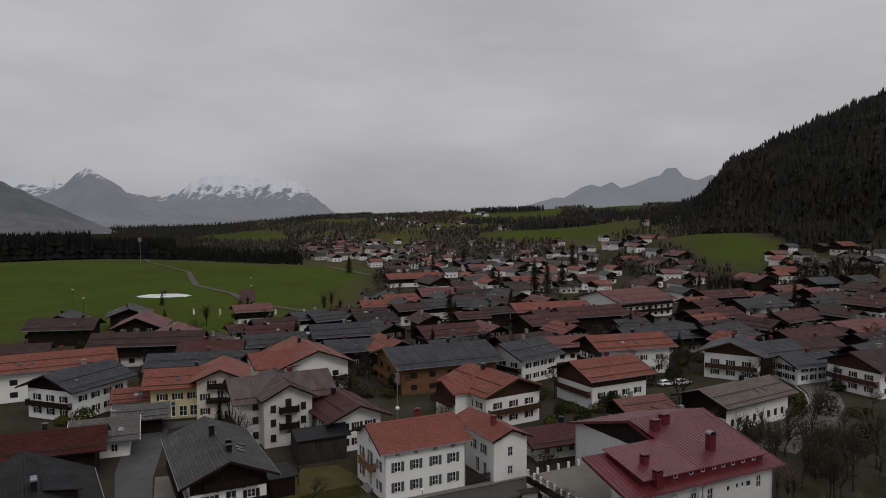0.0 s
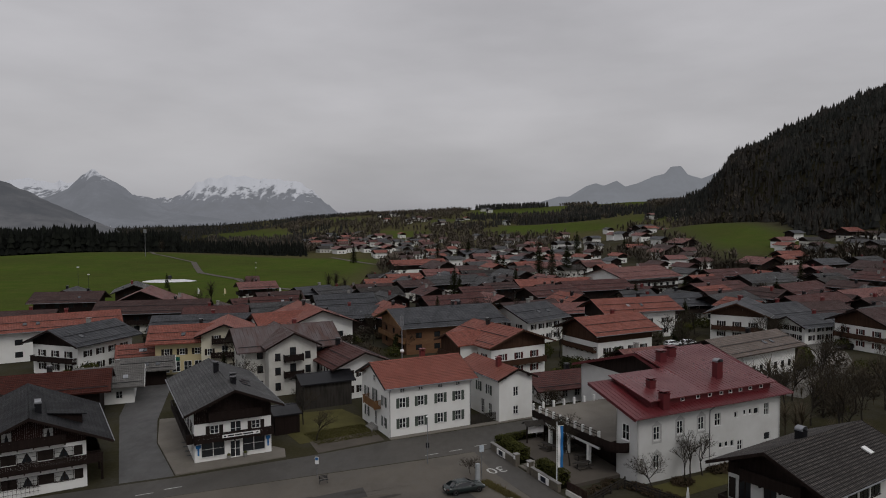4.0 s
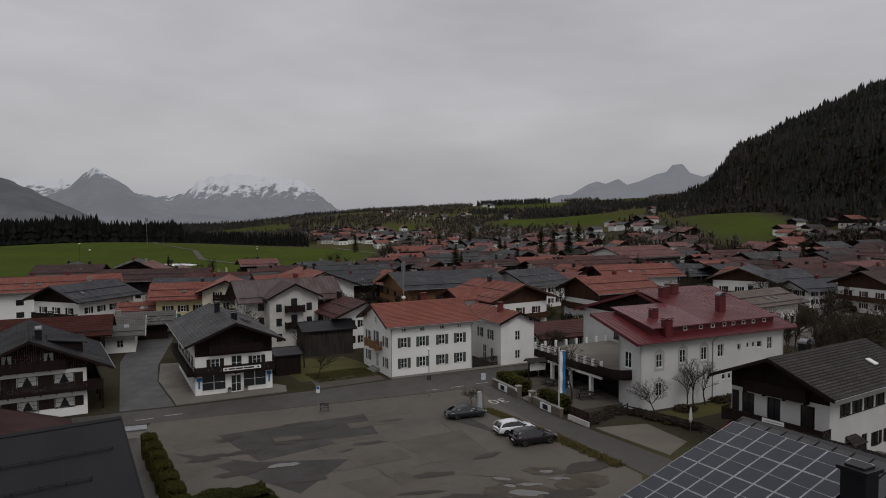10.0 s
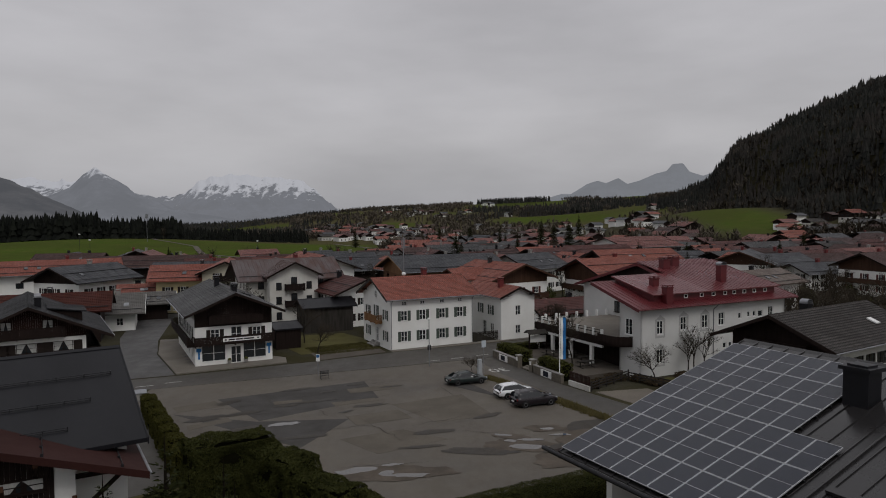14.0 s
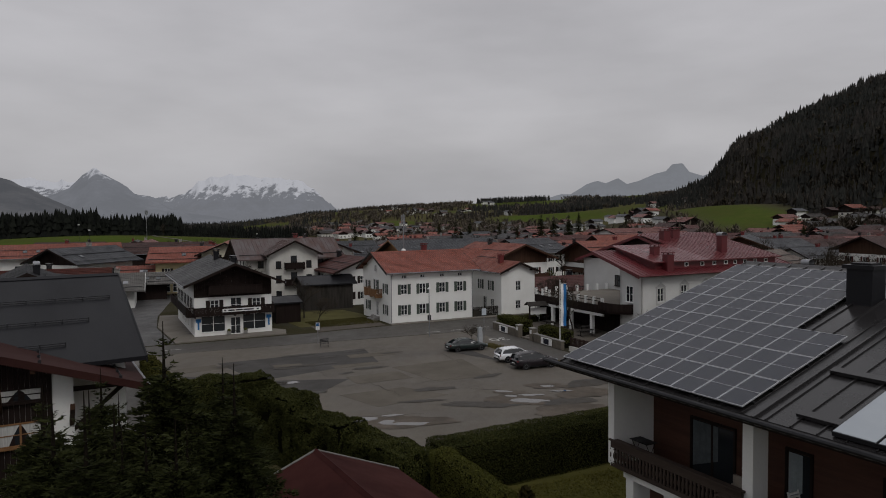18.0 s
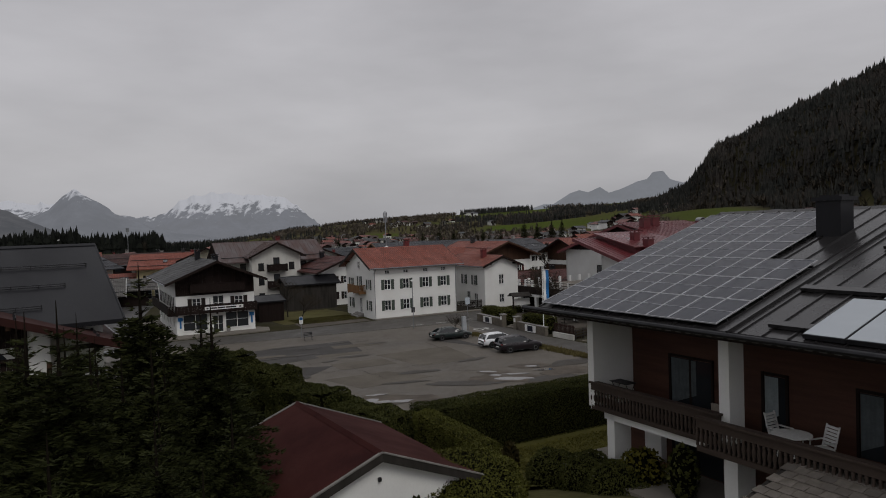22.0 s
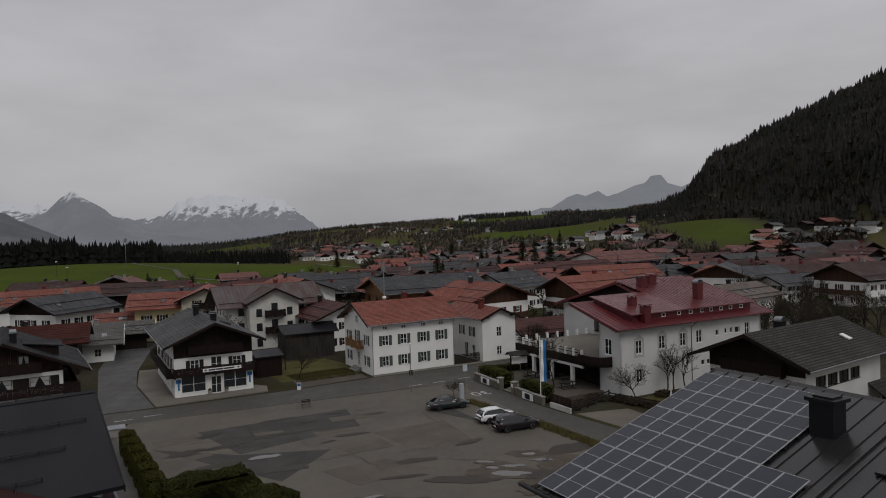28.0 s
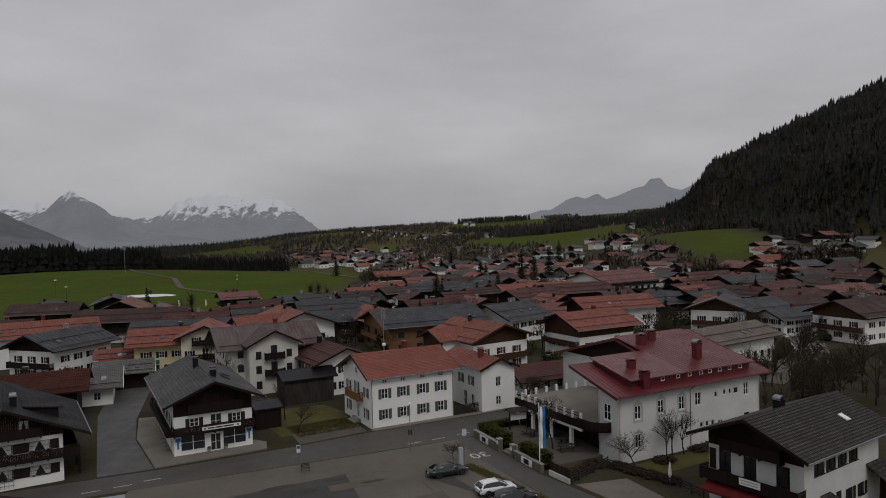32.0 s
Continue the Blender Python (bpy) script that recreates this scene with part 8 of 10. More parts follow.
hedge("ragged thuja hedge along the parking lot", (-6.0, 40.9), (-1.8, 36.8), 2.2, 2.9, 0.0, thuja, 17, 420, 0.08, 0.35)
hedge("thick clipped thuja hedge at the end of the lot", (-0.9, 38.4), (12.4, 45.6), 2.5, 2.85, 0.0, thuja, 4, 380, 0.06, 0.12)
golden = leaf_material("pale_clipped_leaves", (0.045, 0.046, 0.010), (0.080, 0.080, 0.016))
hedge("low clipped garden hedge", (-0.6, 36.8), (2.3, 30.6), 1.2, 3.1, 0.0, golden, 5, 380, 0.06, 0.12)
bush("broad clipped yew dome beside the garage", 0.9, 25.4, 2.2, 2.4, 2.1, golden, 6, 420, 0.055, squash=1.25)
bush("round clipped box bush", 5.0, 29.4, 0.9, 1.15, 2.2, box_leaf, 7, 420, 0.055)
bush("round clipped box bush", 6.3, 28.2, 1.0, 1.3, 2.3, box_leaf, 8, 420, 0.055)
bush("round clipped box bush", 7.1, 26.6, 1.2, 1.3, 2.2, box_leaf, 9, 420, 0.055)
bush("bush with yellow-green leaves", 8.0, 26.6, 1.8, 0.9, 2.1, leaf_material("yellow_leaves", (0.10, 0.085, 0.012), (0.06, 0.06, 0.012)), 10)
bush("dry brown ornamental grass clump", 3.6, 34.2, 0.2, 0.4, 1.7, brown_hedge, 11, 120, 0.3)
bush("small conical garden conifer", 8.9, 24.6, 2.6, 0.55, 2.0, box_leaf, 12)
bush("dark garden shrub by the garage", -0.9, 19.3, 2.6, 0.9, 1.5, box_leaf, 13)
bush("small dark shrub by the garage wall", -0.6, 21.4, 2.7, 0.5, 1.5, needle_near, 14, 60, 0.3)
# clipped yellowish blocks beside the drive
for i in range(7):
    f = i / 6
    hedge("clipped yellow-green hedge block beside the drive", (-29.4 + 9.4 * f, 67.4 - 16.4 * f), (-28.5 + 9.4 * f, 65.8 - 16.4 * f), 1.3, 2.15 + 0.5 * f, 0.0, leaf_material("golden_hedge", (0.055, 0.052, 0.010), (0.034, 0.034, 0.009)), 20 + i, 220, 0.09, 0.08, "hedge_block", "hedge blocks")
hedge("clipped hedge behind the garden wall", (7.0, 94.3), (9.7, 88.6), 1.6, 1.5, 0.5, box_leaf, 30, 60, 0.16)
hedge("clipped hedge behind the garden wall", (11.3, 84.8), (13.4, 80.2), 1.6, 1.5, 0.5, box_leaf, 31, 60, 0.16)
hedge("clipped hedge along the beer garden", (7.0, 95.2), (12.5, 98.6), 1.3, 1.2, 0.2, box_leaf, 32, 50, 0.16)


# ---- parking lot, street and beer garden ----
water = surface("puddle_water", (0.075, 0.07, 0.064), (0.11, 0.10, 0.09), 0.04, s1=0.4, s2=2, var=0.3, grain=0.05, relief=0.0, spec=0.9)
patch_light = surface("pale_asphalt_patch", (0.112, 0.098, 0.080), (0.082, 0.072, 0.059), 0.9, s1=0.3, s2=9, var=0.4, grain=0.25)
patch_dark = surface("dark_asphalt_patch", (0.062, 0.058, 0.055), (0.044, 0.041, 0.038), 0.85, s1=0.3, s2=9, var=0.4, grain=0.25)
mud = surface("wet_mud", (0.085, 0.066, 0.048), (0.05, 0.041, 0.032), 0.6, s1=0.4, s2=6, var=0.5, grain=0.3)
paint_mark = surface("road_paint", (0.5, 0.5, 0.48), (0.3, 0.3, 0.29), 0.8, s1=2, s2=10, var=0.4, grain=0.2)
dry_grass = leaf_material("dry_grass", (0.14, 0.115, 0.05), (0.09, 0.08, 0.03))
lot = [o for o in scene.objects if o.name == "parking_lot"][0]


def blob(x, y, rx, ry, rot, z, mat, name, label, seed, parent=None, n=34, wob=0.35):
    rng = random.Random(seed)
    s = Shell()
    pts = []
    for i in range(n):
        a = 2 * math.pi * i / n
        k = 1 + wob * (noise.noise(Vector((math.cos(a) * 1.6 + seed, math.sin(a) * 1.6, 0.0))) + 0.6 * noise.noise(Vector((math.cos(a) * 4 + seed, math.sin(a) * 4, 5.0))))
        px, py = rx * k * math.cos(a), ry * k * math.sin(a)
        c, q = math.cos(radians(rot)), math.sin(radians(rot))
        pts.append((x + px * c - py * q, y + px * q + py * c, z))
    s.poly(*pts)
    if parent:
        return part(name, s, mat, parent, label)
    return solid(name, s, mat, label, name)


def quad_patch(x, y, lx, ly, mat, z=0.026, rot=27):
    s = Shell()
    s.extrude([(-lx / 2, -ly / 2, 0), (lx / 2, -ly / 2 + 0.2, 0), (lx / 2 + 0.15, ly / 2, 0), (-lx / 2 - 0.1, ly / 2 - 0.15, 0)], (0, 0, -0.01))
    part("asphalt_patch", s, mat, lot, m=pose(x, y, z, 0, 0, rot))


def lot_patch(pts, mat, z):
    s = Shell()
    s.extrude([(a, b, z) for a, b in pts], (0, 0, -0.006))
    part("asphalt_patch", s, mat, lot)


for k, (mt, *pts) in enumerate(((patch_dark, (-24.5, 73.0), (-18.0, 65.2), (-7.6, 73.4), (-10.0, 80.8)), (patch_dark, (-27.1, 67.5), (-12.5, 57.5), (-9.6, 65.8), (-18.2, 65.0)), (patch_light, (-6.0, 70.7), (-1.2, 64.4), (4.1, 66.8), (1.2, 74.6)), (patch_light, (-9.6, 59.7), (-5.9, 55.9), (-0.2, 59.6), (-4.3, 62.4)),
                               (patch_light, (-28.1, 69.9), (-26.8, 68.1), (-22.9, 70.4), (-24.6, 72.4)), (patch_light, (-24.3, 63.7), (-23.7, 62.4), (-20.5, 65.2), (-21.3, 66.3)), (patch_light, (-12.3, 71.5), (-11.6, 70.2), (-7.4, 72.3), (-8.0, 73.4)), (patch_light, (-18.4, 72.0), (-17.9, 70.7), (-15.3, 71.9), (-15.6, 72.8)),
                               (patch_light, (-10.0, 66.5), (-8.6, 63.6), (-3.6, 66.0), (-5.2, 68.8)), (patch_light, (-11.5, 77.0), (-10.8, 75.2), (-6.0, 77.2), (-6.8, 79.0)), (patch_dark, (1.5, 80.6), (4.4, 75.2), (7.6, 71.0), (-0.8, 79.2)))):
    lot_patch(pts, mt, 0.026 + 0.0015 * k)
crack = surface("crack_fill", (0.052, 0.046, 0.040), (0.042, 0.037, 0.032), 0.9, s1=0.5, s2=9)


def crack_line(x, y, ln, rot, seed, w=0.045):
    rng = random.Random(seed)
    s = Shell()
    k = max(4, int(ln / 0.5))
    mid_y = [rng.gauss(0, 0.13) for _ in range(k + 1)]
    half = [w * rng.uniform(0.3, 1.0) * math.sin(math.pi * (0.08 + 0.84 * i / k)) for i in range(k + 1)]
    for i in range(k):
        a, b = ln * (i / k - 0.5), ln * ((i + 1) / k - 0.5)
        s.poly((a, mid_y[i] - half[i], 0), (b, mid_y[i + 1] - half[i + 1], 0), (b, mid_y[i + 1] + half[i + 1], 0), (a, mid_y[i] + half[i], 0))
    part("asphalt_crack", s, crack, lot, m=pose(x, y, 0.046 + 0.0003 * (seed - 40), 0, 0, rot))


for i, q in enumerate(((-10.5, 62.5, 6.5, 20), (-15.8, 74.0, 7.5, 25), (-9.0, 73.0, 6.2, 30), (-21.5, 70.0, 6.4, 25), (-5.5, 53.4, 8.0, 10), (-18.0, 67.6, 5.0, 20), (-11, 77.5, 7.5, 27), (3.2, 61.3, 4.5, -15), (-3.2, 68.0, 3.4, 40), (-13, 69, 6, 118), (-6, 62, 7, 122), (-19, 73, 5, 115), (0, 75, 6, 110), (-1, 65, 6, 28), (-8, 80, 8, 24))):
    crack_line(*q, 40 + i)
for i, q in enumerate(((6.0, 57.8, 3.2, 1.6, -10), (5.2, 60.2, 1.6, 0.7, -20), (-4.2, 51.6, 4.4, 1.5, 8), (8.4, 62.4, 1.8, 1.0, 0), (11.5, 60.0, 2.6, 1.6, 30), (9.5, 54.6, 3.0, 1.8, 25))):
    blob(*q, 0.052 + 0.0008 * i, mud, "mud_patch", "", 60 + i, lot)
damp = surface("damp_dirty_asphalt", (0.034, 0.029, 0.024), (0.060, 0.051, 0.041), 0.55, s1=0.5, s2=5, var=0.6, grain=0.4)
for i, q in enumerate(((2.2, 56.4, 3.0, 0.9, -5), (12.6, 63.6, 2.6, 1.2, 30), (-14.0, 72.2, 2.4, 0.5, 24), (-20.4, 67.6, 1.9, 0.5, 30), (-8.2, 70.4, 2.0, 0.4, 20), (-1.6, 61.6, 1.8, 0.6, 14), (-12.6, 60.4, 2.2, 0.5, 18), (-17.0, 77.0, 2.0, 0.45, 27), (3.6, 66.6, 1.6, 0.5, 35), (-23.0, 71.6, 1.4, 0.6, 50), (-11.0, 79.2, 1.0, 0.4, 20), (-13.4, 76.0, 0.9, 0.35, 30), (-16.8, 70.4, 1.2, 0.4, 15), (-6.6, 78.2, 1.3, 0.35, 24), (-10.2, 68.2, 0.8, 0.3, 40), (-18.8, 62.4, 2.2, 0.8, 35), (-23.4, 66.0, 1.8, 0.7, 40), (1.8, 82.0, 1.8, 0.8, 30), (-2.4, 57.6, 2.0, 0.35, 12), (9.8, 57.2, 2.2, 1.2, 20))):
    blob(*q, 0.0506 + 0.0001 * i, damp, "damp_stain", "", 160 + i, lot)
for i, q in enumerate(((6.4, 57.5, 1.5, 0.6, -6), (4.5, 60.6, 0.8, 0.26, -15), (5.1, 59.0, 0.6, 0.3, -10), (6.8, 59.3, 1.0, 0.3, 0), (-7.1, 52.2, 1.6, 0.6, 20), (-4.8, 51.6, 0.7, 0.5, 60), (-3.1, 51.2, 1.5, 0.4, 3), (-4.6, 53.4, 0.8, 0.25, 15), (-15.4, 64.1, 1.5, 0.5, 20), (8.6, 62.3, 0.7, 0.3, 5), (9.6, 60.6, 0.9, 0.25, 0))):
    blob(*q, 0.06 + 0.0005 * i, water, "puddle", "shallow rain puddle on the asphalt lot", 80 + i)

road = [o for o in scene.objects if o.name == "road"][0]
for a in ((-37.6, 77.4), (-34.8, 79.0), (-32.2, 80.8), (-2.2, 92.0), (1.0, 93.6), (4.4, 95.6), (8.2, 97.4)):
    s = Shell()
    s.box(-0.95, -0.08, 0, 0.95, 0.08, 0.006)
    part("lane_dash", s, paint_mark, road, m=pose(a[0], a[1], 0.017, 0, 0, 26))
tx = bpy.data.curves.new("zone_number", "FONT")
tx.body, tx.size, tx.align_x = "30", 2.6, "CENTER"
tob = new("zone_number", tx)
tme = bpy.data.meshes.new_from_object(tob.evaluated_get(bpy.context.evaluated_depsgraph_get()))
bpy.data.objects.remove(tob)
tme.materials.append(paint_mark)
road2 = [o for o in scene.objects if o.name == "road.001"][0]
part("zone_number", tme, None, road2, "white painted speed number", pose(5.6, 87.0, 0.024, 0, 0, 205))


def post_thing(name, label, category, x, y, h, r=0.04, mat=None, z=0.0):
    root = thing(name, label, category, pose(x, y, z))
    s = Shell()
    s.tube((0, 0, 0), (0, 0, h), r, r * 0.8, 10)
    part("pole", s, mat or zinc, root)
    return root


lp = post_thing("street_lamp", "slim grey street lamp beside the road", "street lamp", -2.65, 88.5, 6.0, 0.06)
s = Shell()
s.lathe([(0.05, 6.0), (0.2, 6.06), (0.22, 6.14), (0.08, 6.24)], 12)
part("lamp_head", s, white_paint, lp)
s = Shell()
s.box(-0.22, -0.03, 2.1, 0.22, 0.03, 2.75)
part("litter_bin", s, iron, lp)
mp = post_thing("antenna_mast", "tall grey mast with antenna panels and a globe lamp", "mast", -7.4, 113.2, 15.6, 0.1)
for k in (-1, 1):
    s = Shell()
    s.box(k * 0.22 - 0.08, -0.06, 13.8, k * 0.22 + 0.08, 0.06, 15.4)
    part("antenna_panel", s, zinc, mp)
s = Shell()
s.lathe([(0.05, 9.35), (0.28, 9.5), (0.34, 9.7), (0.28, 9.9), (0.05, 10.0)], 14)
part("globe", s, white_paint, mp, smooth=True)
bs = post_thing("bus_stop_sign", "white bus stop sign with blue panel", "sign", -15.9, 83.8, 2.6)
s = Shell()
s.box(-0.22, -0.03, 1.75, 0.22, 0.03, 2.6)
part("sign_panel", s, white_paint, bs)
s = Shell()
s.box(-0.19, -0.036, 2.2, 0.19, -0.03, 2.55)
part("sign_field", s, surface("blue_paint", (0.03, 0.12, 0.30), None, 0.5), bs)
bh = thing("bench", "dark metal bench at the edge of the lot", "bench", pose(-14.8, 82.1, 0.02, 0, 0, 27) @ Matrix.Diagonal((0.62, 0.8, 0.9, 1)))
for x in (-0.75, 0.75):
    s = Shell()
    s.box(x - 0.03, -0.25, 0, x + 0.03, 0.25, 0.06)
    s.box(x - 0.03, 0.18, 0.06, x + 0.03, 0.25, 1.0)
    s.box(x - 0.03, -0.25, 0.4, x + 0.03, 0.18, 0.46)
    part("leg", s, iron, bh)
for z in (0.62, 0.78, 0.94):
    s = Shell()
    s.box(-0.85, 0.16, z, 0.85, 0.19, z + 0.09)
    part("back_slat", s, iron, bh)
for y in (-0.22, -0.07, 0.08):
    s = Shell()
    s.box(-0.85, y, 0.46, 0.85, y + 0.11, 0.49)
    part("seat_slat", s, iron, bh)
pm = thing("parking_machine", "pale grey parking ticket pillar with blue sign", "parking meter", pose(3.5, 82.6, 0.02, 0, 0, 20))
s = Shell()
s.extrude([(-0.26, -0.2, 0), (0.26, -0.2, 0), (0.22, -0.16, 2.1), (-0.22, -0.16, 2.1)], (0, 0.4, 0))
part("body", s, surface("light_grey_metal", (0.4, 0.42, 0.44), None, 0.45), pm)
s = Shell()
s.tube((0.5, 0, 0), (0.5, 0, 4.2), 0.035)
part("pole", s, zinc, pm)
s = Shell()
s.box(0.22, -0.04, 3.5, 0.78, 0.0, 4.3)
part("sign_panel", s, surface("pale_sign", (0.5, 0.55, 0.6), None, 0.5), pm)


def tufts(name, pts, label, mat, h=0.35, seed=1, category="grass"):
    rng = np.random.RandomState(seed)
    V, F = [], []
    for x, y, z in pts:
        for k in range(5):
            a = rng.uniform(0, 6.28)
            hh = h * rng.uniform(0.5, 1.3)
            b = len(V)
            V += [(x - 0.05 * math.cos(a), y - 0.05 * math.sin(a), z), (x + 0.05 * math.cos(a), y + 0.05 * math.sin(a), z), (x + rng.normal(0, 0.12), y + rng.normal(0, 0.12), z + hh)]
            F.append((b, b + 1, b + 2))
            x, y = x + rng.normal(0, 0.1), y + rng.normal(0, 0.1)
    me = bpy.data.meshes.new(name)
    me.from_pydata(V, [], F)
    me.materials.append(mat)
    return tagged(new(name, me), label, category, kind="stuff")


rg = np.random.RandomState(2)


def strip(a, b, w, n, z=0.0):
    t = rg.uniform(0, 1, n)
    d = np.array(b) - np.array(a)
    nv = np.array([-d[1], d[0]]) / np.hypot(*d)
    o = rg.uniform(-w / 2, w / 2, n)
    return [(a[0] + d[0] * k + nv[0] * q, a[1] + d[1] * k + nv[1] * q, z) for k, q in zip(t, o)]


tufts("dry_grass", strip((4.2, 82.5), (9.6, 74.2), 1.0, 700) + strip((10.5, 72.6), (15.6, 63.5), 1.2, 900), "strip of dry yellow grass between lot and road", dry_grass, 0.3)
tufts("garden_grass", strip((-19.5, 98.5), (-11.5, 103.0), 6.0, 2600, 0.02), "rough lawn beside the white house", leaf_material("lawn_blades", (0.075, 0.066, 0.022), (0.058, 0.055, 0.018)), 0.12, 3)
def draped_lawn(c, nx, ny, mat, label):
    """A lawn laid over the sloping ground between four corners."""
    V = []
    for j in range(ny + 1):
        for i in range(nx + 1):
            a, b = i / nx, j / ny
            x = (c[0][0] * (1 - a) + c[1][0] * a) * (1 - b) + (c[3][0] * (1 - a) + c[2][0] * a) * b
            y = (c[0][1] * (1 - a) + c[1][1] * a) * (1 - b) + (c[3][1] * (1 - a) + c[2][1] * a) * b
            V.append((x, y, ground_z(x, y) + 0.05))
    F = [(j * (nx + 1) + i, j * (nx + 1) + i + 1, (j + 1) * (nx + 1) + i + 1, (j + 1) * (nx + 1) + i) for j in range(ny) for i in range(nx)]
    me = bpy.data.meshes.new("lawn")
    me.from_pydata(V, [], F)
    me.materials.append(mat)
    tagged(new("lawn", me), label, "lawn", kind="structure")


draped_lawn([(2.5, 27.5), (13.8, 32.5), (12.6, 44.6), (-0.6, 37.6)], 16, 20, surface("mown_lawn_ground", (0.115, 0.105, 0.024), (0.08, 0.078, 0.019), 0.95, s1=0.4, s2=9, var=0.5, grain=0.3), "mown garden lawn behind the hedge")
tufts("garden_grass", [(x, y, ground_z(x, y) + 0.04) for x, y, _ in strip((2, 34), (12, 39), 7.0, 6000)], "mown grass of the garden lawn", leaf_material("mown_lawn", (0.125, 0.112, 0.026), (0.088, 0.086, 0.02)), 0.07, 4)
sheet("lawn", [(-20.6, 96.4), (-11.4, 101.4), (-13.4, 109.0), (-17.4, 114.0), (-24.6, 111.5), (-24.4, 102.5)], 0.03, surface("rough_lawn", (0.082, 0.076, 0.020), (0.058, 0.048, 0.018), 0.95, s1=0.3, s2=8, var=0.5, grain=0.3), "rough garden lawn", "lawn")
sheet("lawn", [(24.0, 76.5), (38, 84.6), (36.5, 87.5), (23.2, 80.6)], 0.03, MATS["rough_lawn"], "lawn in front of the hotel", "lawn")
sheet("drive", [(-36.5, 71.5), (-33.2, 73.0), (-21.8, 54.8), (-18.8, 50), (-24, 46), (-30, 58)], 0.018, asphalt_road, "narrow asphalt drive beside the hedge blocks", "drive")

stone_wall = surface("rubble_stone", (0.20, 0.175, 0.14), (0.11, 0.10, 0.085), 0.9, s1=1.2, s2=8, var=0.5, grain=0.35, vary=0.6)


def garden_wall(a, b, h=0.95):
    a, b = Vector(a), Vector(b)
    L = (b - a).length
    root = thing("garden_wall", "low rubble stone wall with sign box", "wall", pose(a.x, a.y, 0, 0, 0, math.degrees(math.atan2((b - a).y, (b - a).x))))
    s = Shell()
    s.box(0, -0.2, -0.3, L, 0.2, h)
    part("wall_body", s, stone_wall, root)
    s = Shell()
    s.box(-0.05, -0.25, h, L + 0.05, 0.25, h + 0.08)
    part("coping", s, concrete, root)
    rng = random.Random(int(a.x * 10))
    for i in range(int(L / 0.45) * 2):
        t = Shell()
        w, hh = rng.uniform(0.15, 0.22), rng.uniform(0.13, 0.2)
        t.box(-w, -0.03, -hh, w, 0.02, hh)
        part("stone", t, stone_wall, root, m=pose(0.25 + (i // 2) * 0.45, -0.2, 0.25 + 0.43 * (i % 2), rng.uniform(-3, 3), rng.uniform(-6, 6), 0))
    s = Shell()
    s.box(L * 0.5 - 1.1, -0.34, 0.12, L * 0.5 + 1.1, -0.24, h - 0.05)
    bx = part("sign_box", s, white_paint, root, "white sign box")
    s = Shell()
    s.box(L * 0.5 - 0.55, -0.35, 0.2, L * 0.5 + 0.55, -0.34, h - 0.12)
    part("sign_field", s, surface("dark_blue_panel", (0.012, 0.016, 0.03), None, 0.4), bx)
    return root


garden_wall((5.9, 94.0), (8.4, 88.2))
garden_wall((10.2, 84.6), (12.7, 79.2))
for x, y in ((8.6, 87.7), (10.0, 85.1)):
    g = thing("gate_pillar", "rubble stone gate pillar with white panel", "pillar", pose(x, y, 0, 0, 0, -64), "gate pillars")
    s = Shell()
    s.box(-0.3, -0.3, 0, 0.3, 0.3, 1.5)
    part("shaft", s, stone_wall, g)
    s = Shell()
    s.box(-0.36, -0.36, 1.5, 0.36, 0.36, 1.6)
    part("cap", s, concrete, g)
    s = Shell()
    s.box(-0.2, -0.32, 0.9, 0.2, -0.3, 1.35)
    part("plate", s, white_paint, g)
for i in range(4):
    sheet("step", [(8.9 + 0.5 * i, 87.5 + 0.25 * i), (9.9 + 0.5 * i, 85.4 + 0.25 * i), (10.4 + 0.5 * i, 85.6 + 0.25 * i), (9.4 + 0.5 * i, 87.8 + 0.25 * i)], 0.12 + 0.12 * i, paving, "stone garden step", "step", thick=0.3)
sheet("terrace", [(8.2, 96.2), (14.2, 80.2), (21.5, 84.0), (15.4, 100.4)], 0.45, gravel_mat, "gravel beer garden terrace", "terrace", thick=0.6)
fl = post_thing("flagpole", "white flagpole with hanging white and blue banner", "flag", 12.5, 80.0, 7.9, 0.06, white_paint)
for nm, mt, x0, x1 in (("banner_white", white_paint, 0.1, 0.4), ("banner_blue", surface("blue_cloth", (0.03, 0.17, 0.42), (0.02, 0.12, 0.33), 0.8, s1=1, s2=6), 0.4, 0.72)):
    s = Shell()
    for k in range(16):
        z0, z1 = 2.6 + 0.3 * k, 2.6 + 0.3 * (k + 1)
        w0, w1 = 0.06 * math.sin(k * 0.9), 0.06 * math.sin((k + 1) * 0.9)
        s.extrude([(x0, w0, z0), (x1, w0 * 1.6, z0), (x1, w1 * 1.6, z1), (x0, w1, z1)], (0, 0.012, 0))
    part(nm, s, mt, fl)
s = Shell()
s.tube((0, 0, 7.5), (0.76, 0, 7.5), 0.025)
part("banner_rod", s, white_paint, fl)
fc = thing("fence", "red-brown timber fence with white base", "fence", pose(13.4, 78.6, 0, 0, 0, -62))
s = Shell()
s.box(0, -0.15, -0.3, 3.6, 0.15, 0.55)
part("base_wall", s, plaster_old, fc)
for i in range(16):
    s = Shell()
    s.box(0.05 + 0.225 * i, -0.03, 0.6, 0.2 + 0.225 * i, 0.0, 1.6)
    part("picket", s, surface("red_brown_boards", (0.07, 0.022, 0.016), None, 0.6, s1=2, s2=14, vary=0.4), fc)
s = Shell()
s.box(0, 0.0, 1.35, 3.6, 0.06, 1.45)
s.box(0, 0.0, 0.7, 3.6, 0.06, 0.8)
part("rail", s, timber_mid, fc)
